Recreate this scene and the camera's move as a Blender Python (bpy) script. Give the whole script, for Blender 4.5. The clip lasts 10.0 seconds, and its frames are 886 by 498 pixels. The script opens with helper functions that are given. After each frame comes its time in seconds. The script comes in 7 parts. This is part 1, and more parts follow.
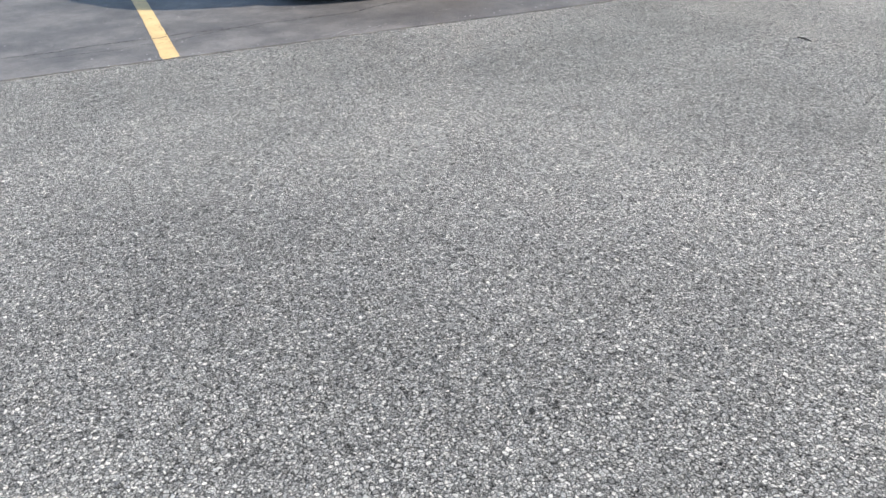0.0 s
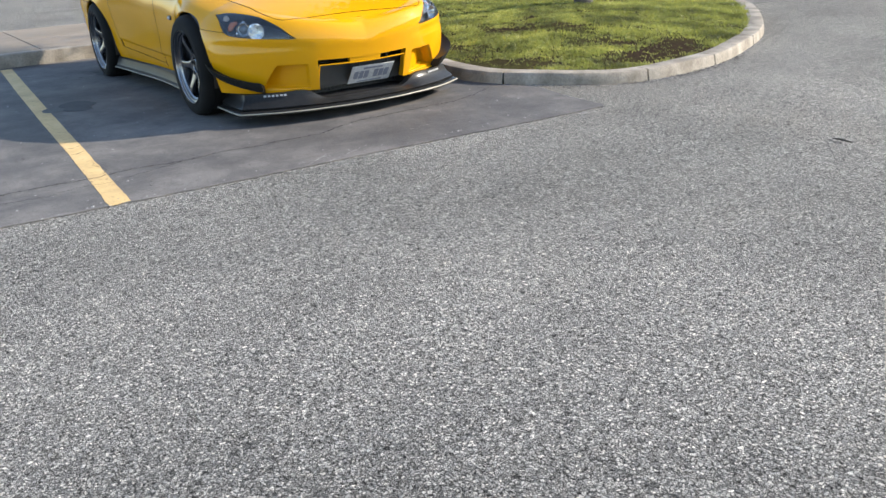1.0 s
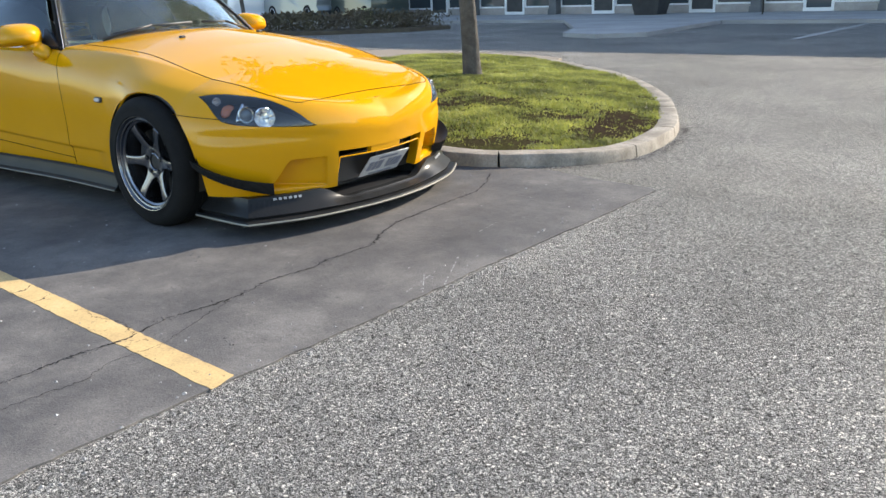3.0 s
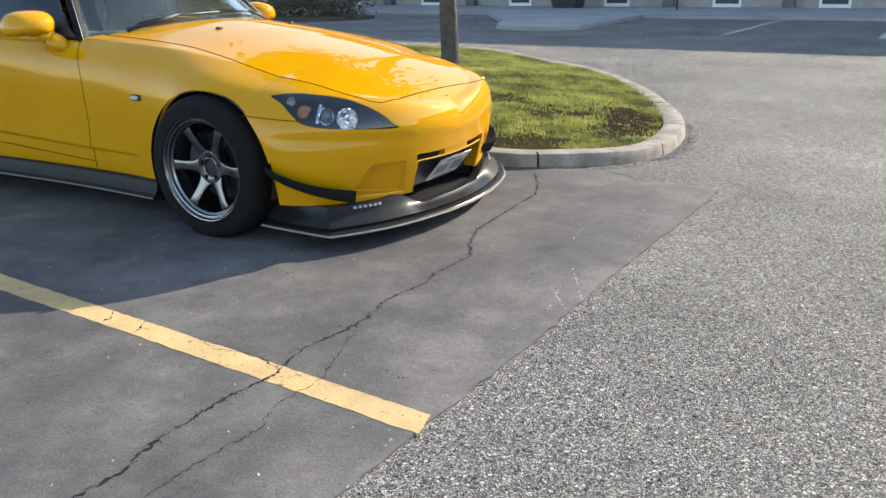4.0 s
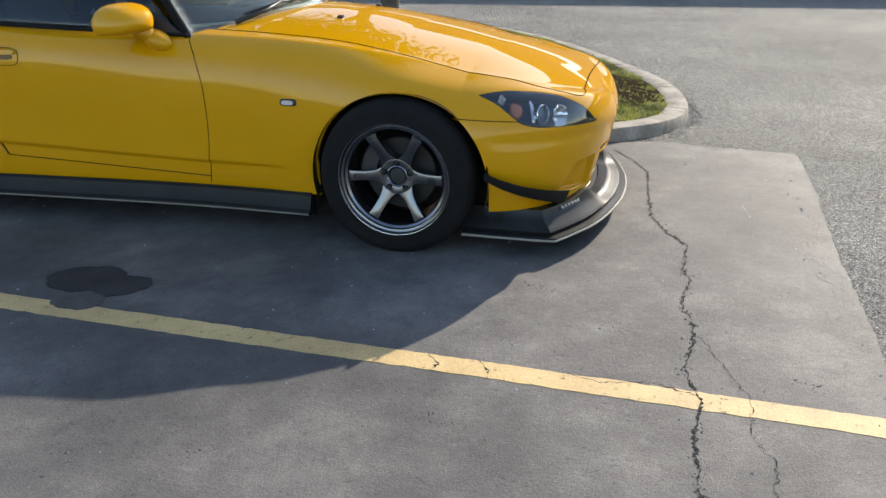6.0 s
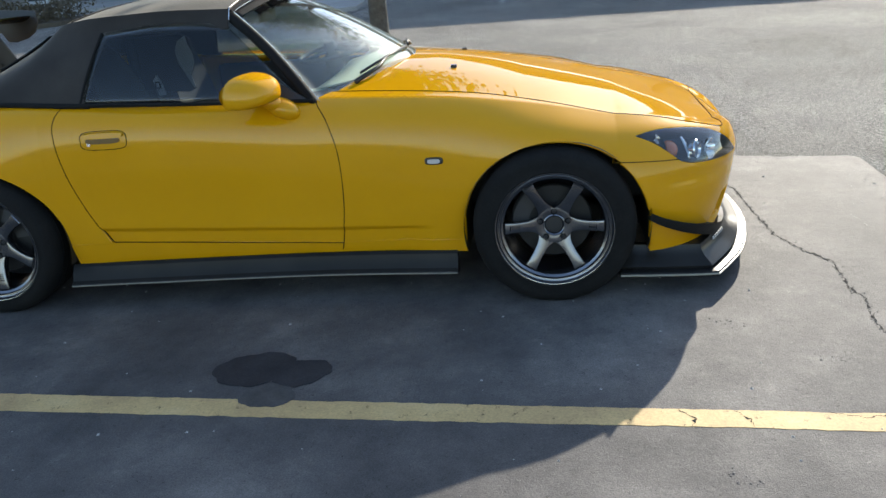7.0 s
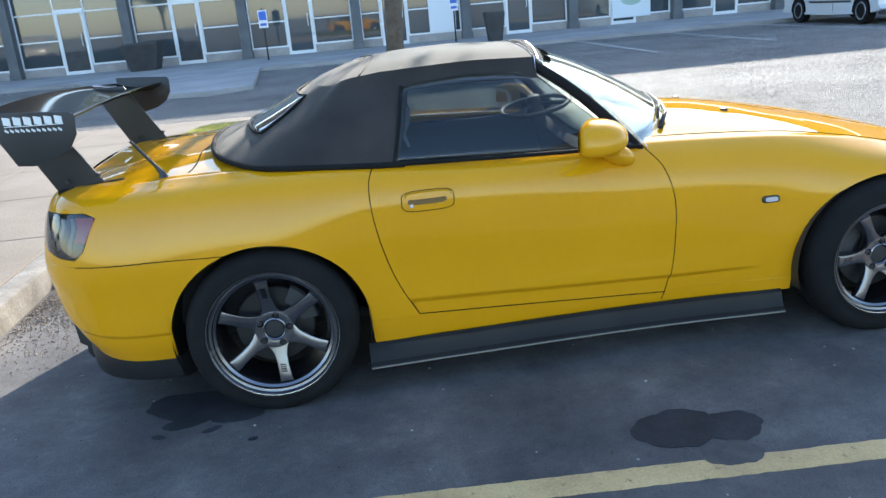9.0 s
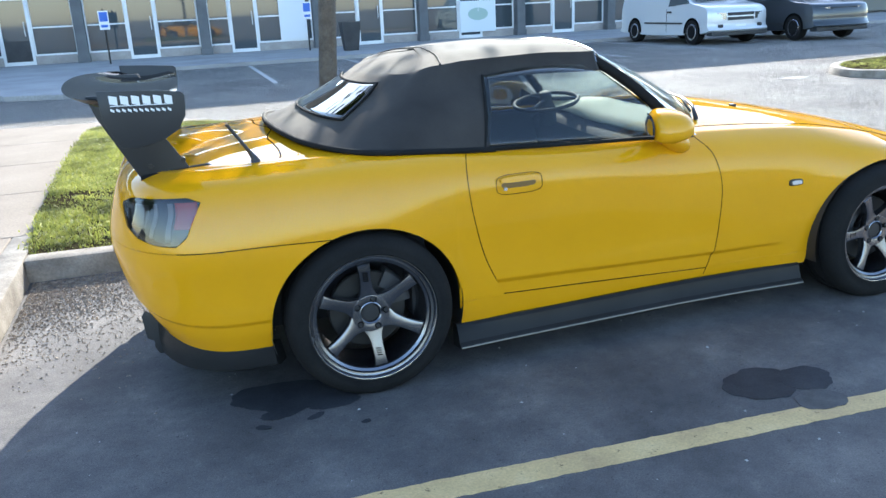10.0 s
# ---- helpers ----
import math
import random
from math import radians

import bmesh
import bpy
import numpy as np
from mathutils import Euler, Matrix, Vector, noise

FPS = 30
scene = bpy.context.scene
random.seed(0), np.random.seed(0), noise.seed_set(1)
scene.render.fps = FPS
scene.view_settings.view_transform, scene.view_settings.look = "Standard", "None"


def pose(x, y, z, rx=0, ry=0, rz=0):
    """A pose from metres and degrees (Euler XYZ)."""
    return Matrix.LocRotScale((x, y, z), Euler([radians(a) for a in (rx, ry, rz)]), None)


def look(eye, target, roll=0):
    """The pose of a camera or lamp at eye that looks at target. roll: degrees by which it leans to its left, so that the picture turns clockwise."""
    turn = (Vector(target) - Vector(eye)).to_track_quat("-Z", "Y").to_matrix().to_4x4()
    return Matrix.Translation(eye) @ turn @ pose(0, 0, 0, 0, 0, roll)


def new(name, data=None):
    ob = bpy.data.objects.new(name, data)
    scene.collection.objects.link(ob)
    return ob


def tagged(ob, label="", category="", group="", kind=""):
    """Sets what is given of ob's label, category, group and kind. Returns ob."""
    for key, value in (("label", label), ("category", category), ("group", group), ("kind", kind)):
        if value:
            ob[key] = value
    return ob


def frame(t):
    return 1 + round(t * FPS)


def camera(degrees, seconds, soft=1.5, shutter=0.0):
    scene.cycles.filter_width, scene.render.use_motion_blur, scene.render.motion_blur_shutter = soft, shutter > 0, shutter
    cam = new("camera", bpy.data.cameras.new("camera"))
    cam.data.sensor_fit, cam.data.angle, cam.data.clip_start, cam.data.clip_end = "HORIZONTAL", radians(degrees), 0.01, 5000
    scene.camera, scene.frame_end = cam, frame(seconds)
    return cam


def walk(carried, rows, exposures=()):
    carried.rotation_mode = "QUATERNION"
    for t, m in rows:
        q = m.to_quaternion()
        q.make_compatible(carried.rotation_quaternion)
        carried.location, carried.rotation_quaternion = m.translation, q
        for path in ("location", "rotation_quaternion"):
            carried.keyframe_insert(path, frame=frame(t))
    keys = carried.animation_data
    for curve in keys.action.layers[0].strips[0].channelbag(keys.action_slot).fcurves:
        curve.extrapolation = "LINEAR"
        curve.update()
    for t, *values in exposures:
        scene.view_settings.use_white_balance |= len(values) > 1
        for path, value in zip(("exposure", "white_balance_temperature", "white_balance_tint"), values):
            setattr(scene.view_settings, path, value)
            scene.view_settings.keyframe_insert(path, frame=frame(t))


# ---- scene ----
cam = camera(57.8, 10.0)
EXPOSURES = [(0, 1.6, 6450, 10), (1.5, 1.42, 6480, 10), (2.5, 1.48, 6550, 10), (4.5, 1.38, 6700, 10), (6.5, 1.15, 6550, 9), (7, 1.25, 6450, 8), (8, 1.72, 6150, 8), (8.5, 1.93, 6050, 8), (9.5, 1.8, 5950, 9), (10, 2.1, 5900, 8)]
PATH = [
    (0, (7.346, -2.301, 1.046), (5.745, -1.547, 0.114), -2.2),
    (0.5, (6.92, -2.33, 1.045), (5.32, -1.468, 0.208), -3.4),
    (1, (6.432, -2.429, 1.016), (4.876, -1.406, 0.286), -3.3),
    (1.5, (5.99, -2.56, 0.969), (4.508, -1.383, 0.321), -2.8),
    (2, (5.555, -2.64, 0.985), (4.165, -1.32, 0.385), -2.6),
    (2.5, (5.104, -2.826, 1.026), (3.829, -1.404, 0.432), -2.3),
    (4, (3.848, -3.283, 1.084), (2.884, -1.649, 0.45), -0.6),
    (4.5, (3.418, -3.432, 1.105), (2.573, -1.738, 0.459), 0.0),
    (5, (3.021, -3.605, 1.101), (2.295, -1.864, 0.435), 0.1),
    (6.5, (1.675, -3.781, 1.339), (1.319, -1.969, 0.571), -2.3),
    (7, (1.185, -3.802, 1.404), (0.918, -1.957, 0.678), -4.7),
    (7.5, (0.697, -3.772, 1.478), (0.528, -1.9, 0.795), -6.0),
    (8, (0.2, -3.791, 1.472), (0.117, -1.898, 0.833), -6.2),
    (8.5, (-0.286, -3.738, 1.442), (-0.261, -1.832, 0.837), -6.0),
    (9, (-0.818, -3.661, 1.42), (-0.641, -1.756, 0.837), -5.1),
    (9.5, (-1.304, -3.631, 1.411), (-0.936, -1.751, 0.835), -4.0),
    (10, (-1.808, -3.583, 1.408), (-1.22, -1.762, 0.826), -2.8),
]
walk(cam, [(t, look(eye, target, roll)) for t, eye, target, roll in PATH], EXPOSURES)

# ---------------------------------------------------------------- light
SUN_TO = Vector((0.71, 1.91, 1.0)).normalized()
SUN_ELEV = math.asin(SUN_TO.z)
world = bpy.data.worlds.new("world")
scene.world = world
world.use_nodes = True
_wn = world.node_tree.nodes
_sky = _wn.new("ShaderNodeTexSky")
_sky.sky_type, _sky.sun_disc = "NISHITA", False
_sky.sun_elevation = SUN_ELEV
_sky.sun_rotation = math.atan2(SUN_TO.x, SUN_TO.y)
_sky.dust_density = 0.6
world.node_tree.links.new(_sky.outputs[0], _wn["Background"].inputs["Color"])
_wn["Background"].inputs["Strength"].default_value = 0.135
sun = new("sun", bpy.data.lights.new("sun", "SUN"))
sun.data.energy, sun.data.angle, sun.data.color = 3.3, radians(0.6), (1.0, 0.915, 0.78)
sun.matrix_world = look((0, 0, 0), -SUN_TO)

# ---------------------------------------------------------------- materials


def mat(name, colour=(0.5, 0.5, 0.5), rough=0.5, metal=0.0, **more):
    m = bpy.data.materials.new(name)
    m.use_nodes = True
    b = m.node_tree.nodes["Principled BSDF"]
    b.inputs["Base Color"].default_value = (*colour, 1)
    b.inputs["Roughness"].default_value = rough
    b.inputs["Metallic"].default_value = metal
    for key, value in more.items():
        b.inputs[key.replace("_", " ")].default_value = value
    return m


def node(m, kind, **inputs):
    n = m.node_tree.nodes.new(kind)
    for key, value in inputs.items():
        n.inputs[key.replace("_", " ")].default_value = value
    return n


def wire(m, a, b):
    m.node_tree.links.new(a, b)


def node_pos(m):
    return node(m, "ShaderNodeNewGeometry").outputs["Position"]


def ramp(m, fac, stops):
    r = node(m, "ShaderNodeValToRGB")
    e = r.color_ramp.elements
    while len(e) < len(stops):
        e.new(0.5)
    for k, (p, c) in enumerate(stops):
        e[k].position = p
        e[k].color = (*c, 1) if len(c) == 3 else c
    wire(m, fac, r.inputs["Fac"])
    return r.outputs["Color"]


def noise_of(m, vec, scale, detail=4.0, rough=0.55):
    n = node(m, "ShaderNodeTexNoise", Scale=scale, Detail=detail, Roughness=rough)
    wire(m, vec, n.inputs["Vector"])
    return n.outputs["Fac"]


def mix(m, fac, a, b, mode="MIX"):
    n = node(m, "ShaderNodeMix")
    n.data_type, n.blend_type = "RGBA", mode
    for socket, value in ((n.inputs[0], fac), (n.inputs[6], a), (n.inputs[7], b)):
        if isinstance(value, (int, float)):
            socket.default_value = value
        elif isinstance(value, tuple):
            socket.default_value = (*value, 1)
        else:
            wire(m, value, socket)
    return n.outputs[2]


def bump(m, height, strength=0.4, distance=0.01):
    n = node(m, "ShaderNodeBump", Strength=strength, Distance=distance)
    wire(m, height, n.inputs["Height"])
    b = m.node_tree.nodes["Principled BSDF"]
    if b.inputs["Normal"].links:
        wire(m, b.inputs["Normal"].links[0].from_socket, n.inputs["Normal"])
    wire(m, n.outputs["Normal"], b.inputs["Normal"])


def to(m, socket, name="Base Color"):
    wire(m, socket, m.node_tree.nodes["Principled BSDF"].inputs[name])


def mottled(name, c1, c2, rough, scale, scale2, bump_s=0.3, bump_d=0.004, metal=0.0, rough2=None):
    """Two colours mixed by coarse and fine noise, with fine relief."""
    m = mat(name, c1, rough, metal)
    p = node_pos(m)
    a = noise_of(m, p, scale, 5)
    f = noise_of(m, p, scale2, 3)
    col = mix(m, ramp(m, a, [(0.35, (0, 0, 0)), (0.7, (1, 1, 1))]), c1, c2)
    col = mix(m, 0.5, col, ramp(m, f, [(0.3, (0.6, 0.6, 0.6)), (0.7, (1.25, 1.25, 1.25))]), "MULTIPLY")
    to(m, col)
    if rough2 is not None:
        r = node(m, "ShaderNodeMapRange")
        r.inputs["To Min"].default_value, r.inputs["To Max"].default_value = rough, rough2
        wire(m, a, r.inputs["Value"])
        to(m, r.outputs[0], "Roughness")
    bump(m, f, bump_s, bump_d)
    return m


def asphalt_coarse():
    """Worn lane asphalt: pale stones of two sizes standing out of dark binder."""
    m = mat("asphalt_coarse", (0.2, 0.2, 0.2), 0.78)
    p = node_pos(m)
    warp = node(m, "ShaderNodeVectorMath")
    warp.operation = "ADD"
    n = node(m, "ShaderNodeTexNoise", Scale=60.0, Detail=2.0)
    wire(m, p, n.inputs["Vector"])
    sc = node(m, "ShaderNodeVectorMath")
    sc.operation = "SCALE"
    sc.inputs["Scale"].default_value = 0.012
    wire(m, n.outputs["Color"], sc.inputs[0])
    wire(m, p, warp.inputs[0])
    wire(m, sc.outputs[0], warp.inputs[1])
    q = warp.outputs[0]
    layers = []
    for scale in (86.0, 150.0):
        v = node(m, "ShaderNodeTexVoronoi", Scale=scale)
        wire(m, q, v.inputs["Vector"])
        e = node(m, "ShaderNodeTexVoronoi", Scale=scale)
        e.feature = "DISTANCE_TO_EDGE"
        wire(m, q, e.inputs["Vector"])
        layers.append((v, e))
    (v, e), (v2, e2) = layers
    base = ramp(m, noise_of(m, p, 95.0, 5, 0.65), [(0.30, (0.245, 0.235, 0.219)), (0.5, (0.35, 0.336, 0.314)), (0.70, (0.475, 0.456, 0.425))])
    pick = ramp(m, noise_of(m, p, 45.0, 2), [(0.44, (0, 0, 0)), (0.50, (1, 1, 1))])
    cell = mix(m, pick, v.outputs["Color"], v2.outputs["Color"])
    tone = ramp(m, cell, [(0.0, (0.24, 0.24, 0.24)), (0.3, (0.74, 0.74, 0.74)), (0.6, (1.1, 1.1, 1.09)), (0.8, (1.54, 1.52, 1.49)), (1.0, (2.1, 2.06, 1.99))])
    col = mix(m, 1.0, base, tone, "MULTIPLY")
    g1 = ramp(m, e.outputs["Distance"], [(0.0, (0.07, 0.07, 0.07)), (0.15, (1, 1, 1))])
    g2 = ramp(m, e2.outputs["Distance"], [(0.0, (0.1, 0.1, 0.1)), (0.15, (1, 1, 1))])
    gap = mix(m, pick, g1, g2)
    col = mix(m, 1.0, col, gap, "MULTIPLY")
    pits = ramp(m, noise_of(m, p, 60.0, 4, 0.75), [(0.36, (0.10, 0.10, 0.10)), (0.41, (1, 1, 1))])
    col = mix(m, 1.0, col, pits, "MULTIPLY")
    wide_pits = ramp(m, noise_of(m, p, 24.0, 4, 0.7), [(0.33, (0.25, 0.25, 0.25)), (0.39, (1, 1, 1))])
    col = mix(m, 1.0, col, wide_pits, "MULTIPLY")
    patch = noise_of(m, p, 0.6, 6)
    col = mix(m, 0.7, col, ramp(m, patch, [(0.3, (0.92, 0.915, 0.90)), (0.5, (1.36, 1.345, 1.32)), (0.7, (1.78, 1.75, 1.70))]), "MULTIPLY")
    to(m, col)
    rough_h = noise_of(m, p, 120.0, 4, 0.7)
    m.node_tree.nodes["Principled BSDF"].inputs["Specular IOR Level"].default_value = 0.22
    bump(m, gap, 1.0, 0.008)
    bump(m, pits, 0.8, 0.008)
    bump(m, rough_h, 1.0, 0.014)
    return m


def asphalt_fine():
    """Smooth dark sealed asphalt of the bays, with dusty pale patches and pits."""
    m = mat("asphalt_fine", (0.12, 0.12, 0.125), 0.72)
    p = node_pos(m)
    big = noise_of(m, p, 0.9, 7, 0.65)
    mid = noise_of(m, p, 5.5, 6, 0.7)
    fine = noise_of(m, p, 210.0, 3)
    pits = noise_of(m, p, 55.0, 4, 0.7)
    col = ramp(m, big, [(0.34, (0.076, 0.072, 0.070)), (0.46, (0.104, 0.097, 0.093)), (0.55, (0.145, 0.134, 0.125)), (0.66, (0.205, 0.190, 0.175))])
    col = mix(m, 0.9, col, ramp(m, mid, [(0.35, (0.75, 0.75, 0.76)), (0.6, (1.05, 1.04, 1.03)), (0.75, (1.5, 1.47, 1.42))]), "MULTIPLY")
    col = mix(m, 0.8, col, ramp(m, pits, [(0.30, (0.35, 0.35, 0.35)), (0.37, (1, 1, 1)), (0.64, (1, 1, 1)), (0.72, (1.7, 1.7, 1.66))]), "MULTIPLY")
    col = mix(m, 0.7, col, ramp(m, fine, [(0.3, (0.6, 0.6, 0.6)), (0.7, (1.35, 1.35, 1.35))]), "MULTIPLY")
    to(m, col)
    m.node_tree.nodes["Principled BSDF"].inputs["Specular IOR Level"].default_value = 0.28
    bump(m, fine, 0.45, 0.003)
    bump(m, pits, 0.35, 0.005)
    return m


def line_paint():
    """Old yellow road paint, worn thin and dirty in patches."""
    m = mat("line_paint", (0.66, 0.44, 0.17), 0.7)
    p = node_pos(m)
    a = noise_of(m, p, 4.0, 5, 0.65)
    f = noise_of(m, p, 110.0, 3)
    w = noise_of(m, p, 28.0, 5, 0.75)
    col = ramp(m, a, [(0.3, (0.46, 0.31, 0.14)), (0.55, (0.60, 0.415, 0.18)), (0.75, (0.66, 0.48, 0.23))])
    worn = ramp(m, w, [(0.33, (0.22, 0.2, 0.17)), (0.40, (1, 1, 1))])
    col = mix(m, 0.85, col, worn, "MULTIPLY")
    to(m, mix(m, 0.5, col, ramp(m, f, [(0.3, (0.7, 0.7, 0.7)), (0.7, (1.2, 1.2, 1.2))]), "MULTIPLY"))
    bump(m, f, 0.3, 0.002)
    return m


M_LANE = asphalt_coarse()
M_BAY = asphalt_fine()
M_CONC = mottled("concrete", (0.205, 0.163, 0.12), (0.26, 0.21, 0.16), 0.85, 1.6, 60.0, 0.3, 0.004)
M_KERB = mottled("kerb_concrete", (0.19, 0.16, 0.125), (0.38, 0.335, 0.275), 0.85, 5.0, 70.0, 0.5, 0.006)
M_SOIL = mottled("soil", (0.07, 0.055, 0.04), (0.12, 0.1, 0.07), 0.95, 4.0, 40.0, 0.8, 0.02)
M_LINE = line_paint()


def paint_yellow():
    m = mat("yellow_paint", (0.66, 0.30, 0.004), 0.35, 0.0)
    b = m.node_tree.nodes["Principled BSDF"]
    b.inputs["Coat Weight"].default_value = 0.76
    b.inputs["Specular IOR Level"].default_value = 0.0
    b.inputs["Coat Roughness"].default_value = 0.015
    p = node_pos(m)
    d = noise_of(m, p, 3.0, 4)
    to(m, ramp(m, d, [(0.3, (0.63, 0.294, 0.003)), (0.7, (0.66, 0.312, 0.004))]))
    return m


M_YELLOW = paint_yellow()
M_BLACK = mat("black_plastic", (0.02, 0.02, 0.021), 0.45)
M_RUBBER = mottled("tyre_rubber", (0.008, 0.008, 0.008), (0.013, 0.0125, 0.012), 0.85, 8.0, 120.0, 0.2, 0.002)
M_RUBBER.node_tree.nodes["Principled BSDF"].inputs["Specular IOR Level"].default_value = 0.2
M_GAP = mat("seam_black", (0.006, 0.006, 0.006), 0.9, Specular_IOR_Level=0.0)
M_DARKIN = mat("dark_interior", (0.03, 0.03, 0.032), 0.7)
M_FABRIC = mottled("roof_fabric", (0.032, 0.029, 0.027), (0.055, 0.049, 0.044), 0.9, 3.5, 400.0, 0.25, 0.001)
M_FABRIC.node_tree.nodes["Principled BSDF"].inputs["Specular IOR Level"].default_value = 0.15
M_FABRIC.node_tree.nodes["Principled BSDF"].inputs["Sheen Weight"].default_value = 0.22
M_FABRIC.node_tree.nodes["Principled BSDF"].inputs["Sheen Roughness"].default_value = 0.35
M_FABRIC.node_tree.nodes["Principled BSDF"].inputs["Sheen Tint"].default_value = (1.0, 0.93, 0.82, 1.0)
M_CRACK = mat("crack_dark", (0.004, 0.004, 0.004), 0.95)
M_OIL = mottled("oil_soaked", (0.028, 0.029, 0.032), (0.048, 0.048, 0.052), 0.6, 6.0, 150.0, 0.25, 0.002)
M_OIL.node_tree.nodes["Principled BSDF"].inputs["Specular IOR Level"].default_value = 0.15
M_OILOLD = mottled("oil_dried", (0.05, 0.048, 0.046), (0.085, 0.08, 0.075), 0.7, 14.0, 150.0, 0.3, 0.002)
M_SCUFF = mottled("scuff_pale", (0.30, 0.29, 0.275), (0.40, 0.39, 0.37), 0.9, 12.0, 200.0, 0.3, 0.002)
M_CONC2 = mottled("footway_concrete", (0.30, 0.29, 0.28), (0.40, 0.39, 0.37), 0.85, 0.8, 30.0, 0.2, 0.004)
M_LINEW = mottled("faded_white", (0.42, 0.41, 0.38), (0.55, 0.53, 0.5), 0.8, 6.0, 90.0, 0.2, 0.002)


def turf():
    m = mat("turf_soil", (0.1, 0.1, 0.05), 0.95)
    p = node_pos(m)
    a = noise_of(m, p, 1.3, 5, 0.6)
    f = noise_of(m, p, 45.0, 4)
    col = ramp(m, a, [(0.40, (0.040, 0.029, 0.020)), (0.55, (0.048, 0.043, 0.020)), (0.72, (0.06, 0.068, 0.022))])
    to(m, mix(m, 0.8, col, ramp(m, f, [(0.3, (0.45, 0.45, 0.45)), (0.7, (1.4, 1.4, 1.4))]), "MULTIPLY"))
    bump(m, f, 0.6, 0.015)
    m.node_tree.nodes["Principled BSDF"].inputs["Specular IOR Level"].default_value = 0.0
    return m


def blade():
    m = mat("grass_blades", (0.12, 0.2, 0.03), 0.6)
    p = node_pos(m)
    g = node(m, "ShaderNodeNewGeometry")
    a = noise_of(m, p, 2.3, 5, 0.65)
    c1 = ramp(m, a, [(0.36, (0.09, 0.10, 0.036)), (0.47, (0.20, 0.222, 0.066)), (0.60, (0.355, 0.375, 0.11)), (0.72, (0.44, 0.445, 0.16))])
    c2 = ramp(m, g.outputs["Random Per Island"], [(0.0, (0.6, 0.62, 0.5)), (0.7, (1.15, 1.1, 1.0)), (0.95, (1.5, 1.25, 1.0)), (1.0, (2.0, 1.6, 1.4))])
    to(m, mix(m, 1.0, c1, c2, "MULTIPLY"))
    nt = m.node_tree
    tr = node(m, "ShaderNodeBsdfTranslucent")
    ms = node(m, "ShaderNodeMixShader", Fac=0.45)
    wire(m, mix(m, 1.0, c1, (1.2, 1.2, 0.85), "MULTIPLY"), tr.inputs["Color"])
    wire(m, nt.nodes["Principled BSDF"].outputs[0], ms.inputs[1])
    wire(m, tr.outputs[0], ms.inputs[2])
    wire(m, ms.outputs[0], nt.nodes["Material Output"].inputs["Surface"])
    return m


M_TURF = turf()
M_BLADE = blade()
M_BARK = mottled("bark", (0.085, 0.073, 0.062), (0.145, 0.128, 0.11), 0.9, 12.0, 60.0, 0.9, 0.02)
M_CHIP = mottled("leaf_litter", (0.17, 0.125, 0.085), (0.40, 0.33, 0.25), 0.9, 25.0, 120.0, 0.2, 0.002)
M_COLUMN = mottled("column_grey", (0.10, 0.105, 0.11), (0.14, 0.145, 0.15), 0.7, 2.0, 40.0, 0.1, 0.003)
M_BRICK = mottled("pale_brick", (0.32, 0.29, 0.27), (0.40, 0.37, 0.34), 0.85, 3.0, 30.0, 0.3, 0.005)
M_FRAME = mat("white_aluminium", (0.72, 0.73, 0.73), 0.35)
M_FASCIA = mottled("fascia_panel", (0.30, 0.30, 0.30), (0.36, 0.36, 0.36), 0.6, 1.0, 20.0, 0.1, 0.003)
M_SHOPGLASS = mat("shop_glass", (0.055, 0.068, 0.075), 0.03, IOR=1.75)
M_PLANTER = mottled("planter_black", (0.03, 0.03, 0.032), (0.05, 0.05, 0.05), 0.6, 4.0, 60.0, 0.2, 0.004)

# ---------------------------------------------------------------- building helpers


def obj_from(name, verts, faces, material, parent=None, smooth=False, label=""):
    me = bpy.data.meshes.new(name)
    me.from_pydata([tuple(v) for v in verts], [], faces)
    me.materials.append(material)
    if smooth:
        me.polygons.foreach_set("use_smooth", [True] * len(me.polygons))
    me.update()
    ob = new(name, me)
    if parent is not None:
        ob.parent = parent
    if label:
        ob["label"] = label
    return ob


def part(name, bm, material, parent=None, label="", smooth=False, angle=None):
    """Links a bmesh as one mesh object under its parent."""
    bmesh.ops.recalc_face_normals(bm, faces=bm.faces)
    me = bpy.data.meshes.new(name)
    bm.to_mesh(me)
    bm.free()
    for m in material if isinstance(material, (list, tuple)) else [material]:
        me.materials.append(m)
    if smooth or angle:
        me.polygons.foreach_set("use_smooth", [True] * len(me.polygons))
    if angle:
        me.set_sharp_from_angle(angle=radians(angle))
    ob = new(name, me)
    if parent is not None:
        ob.parent = parent
    if label:
        ob["label"] = label
    return ob


def thing(name, label, category, group="", kind="", at=(0, 0, 0)):
    ob = new(name)
    ob.location = at
    ob.empty_display_size = 0.1
    return tagged(ob, label, category, group, kind)


def add_box(bm, lo, hi, bevel=0.0, m=None):
    vs = [bm.verts.new((x, y, z)) for x in (lo[0], hi[0]) for y in (lo[1], hi[1]) for z in (lo[2], hi[2])]
    fs = [bm.faces.new([vs[i] for i in q]) for q in ((0, 1, 3, 2), (4, 6, 7, 5), (0, 4, 5, 1), (2, 3, 7, 6), (0, 2, 6, 4), (1, 5, 7, 3))]
    if bevel > 0:
        es = list({e for f in fs for e in f.edges})
        r = bmesh.ops.bevel(bm, geom=es, offset=bevel, segments=2, profile=0.6, affect="EDGES")
        vs = list({v for f in r["faces"] for v in f.verts} | {v for v in vs if v.is_valid})
    if m is not None:
        bmesh.ops.transform(bm, matrix=m, verts=[v for v in vs if v.is_valid])
    return vs


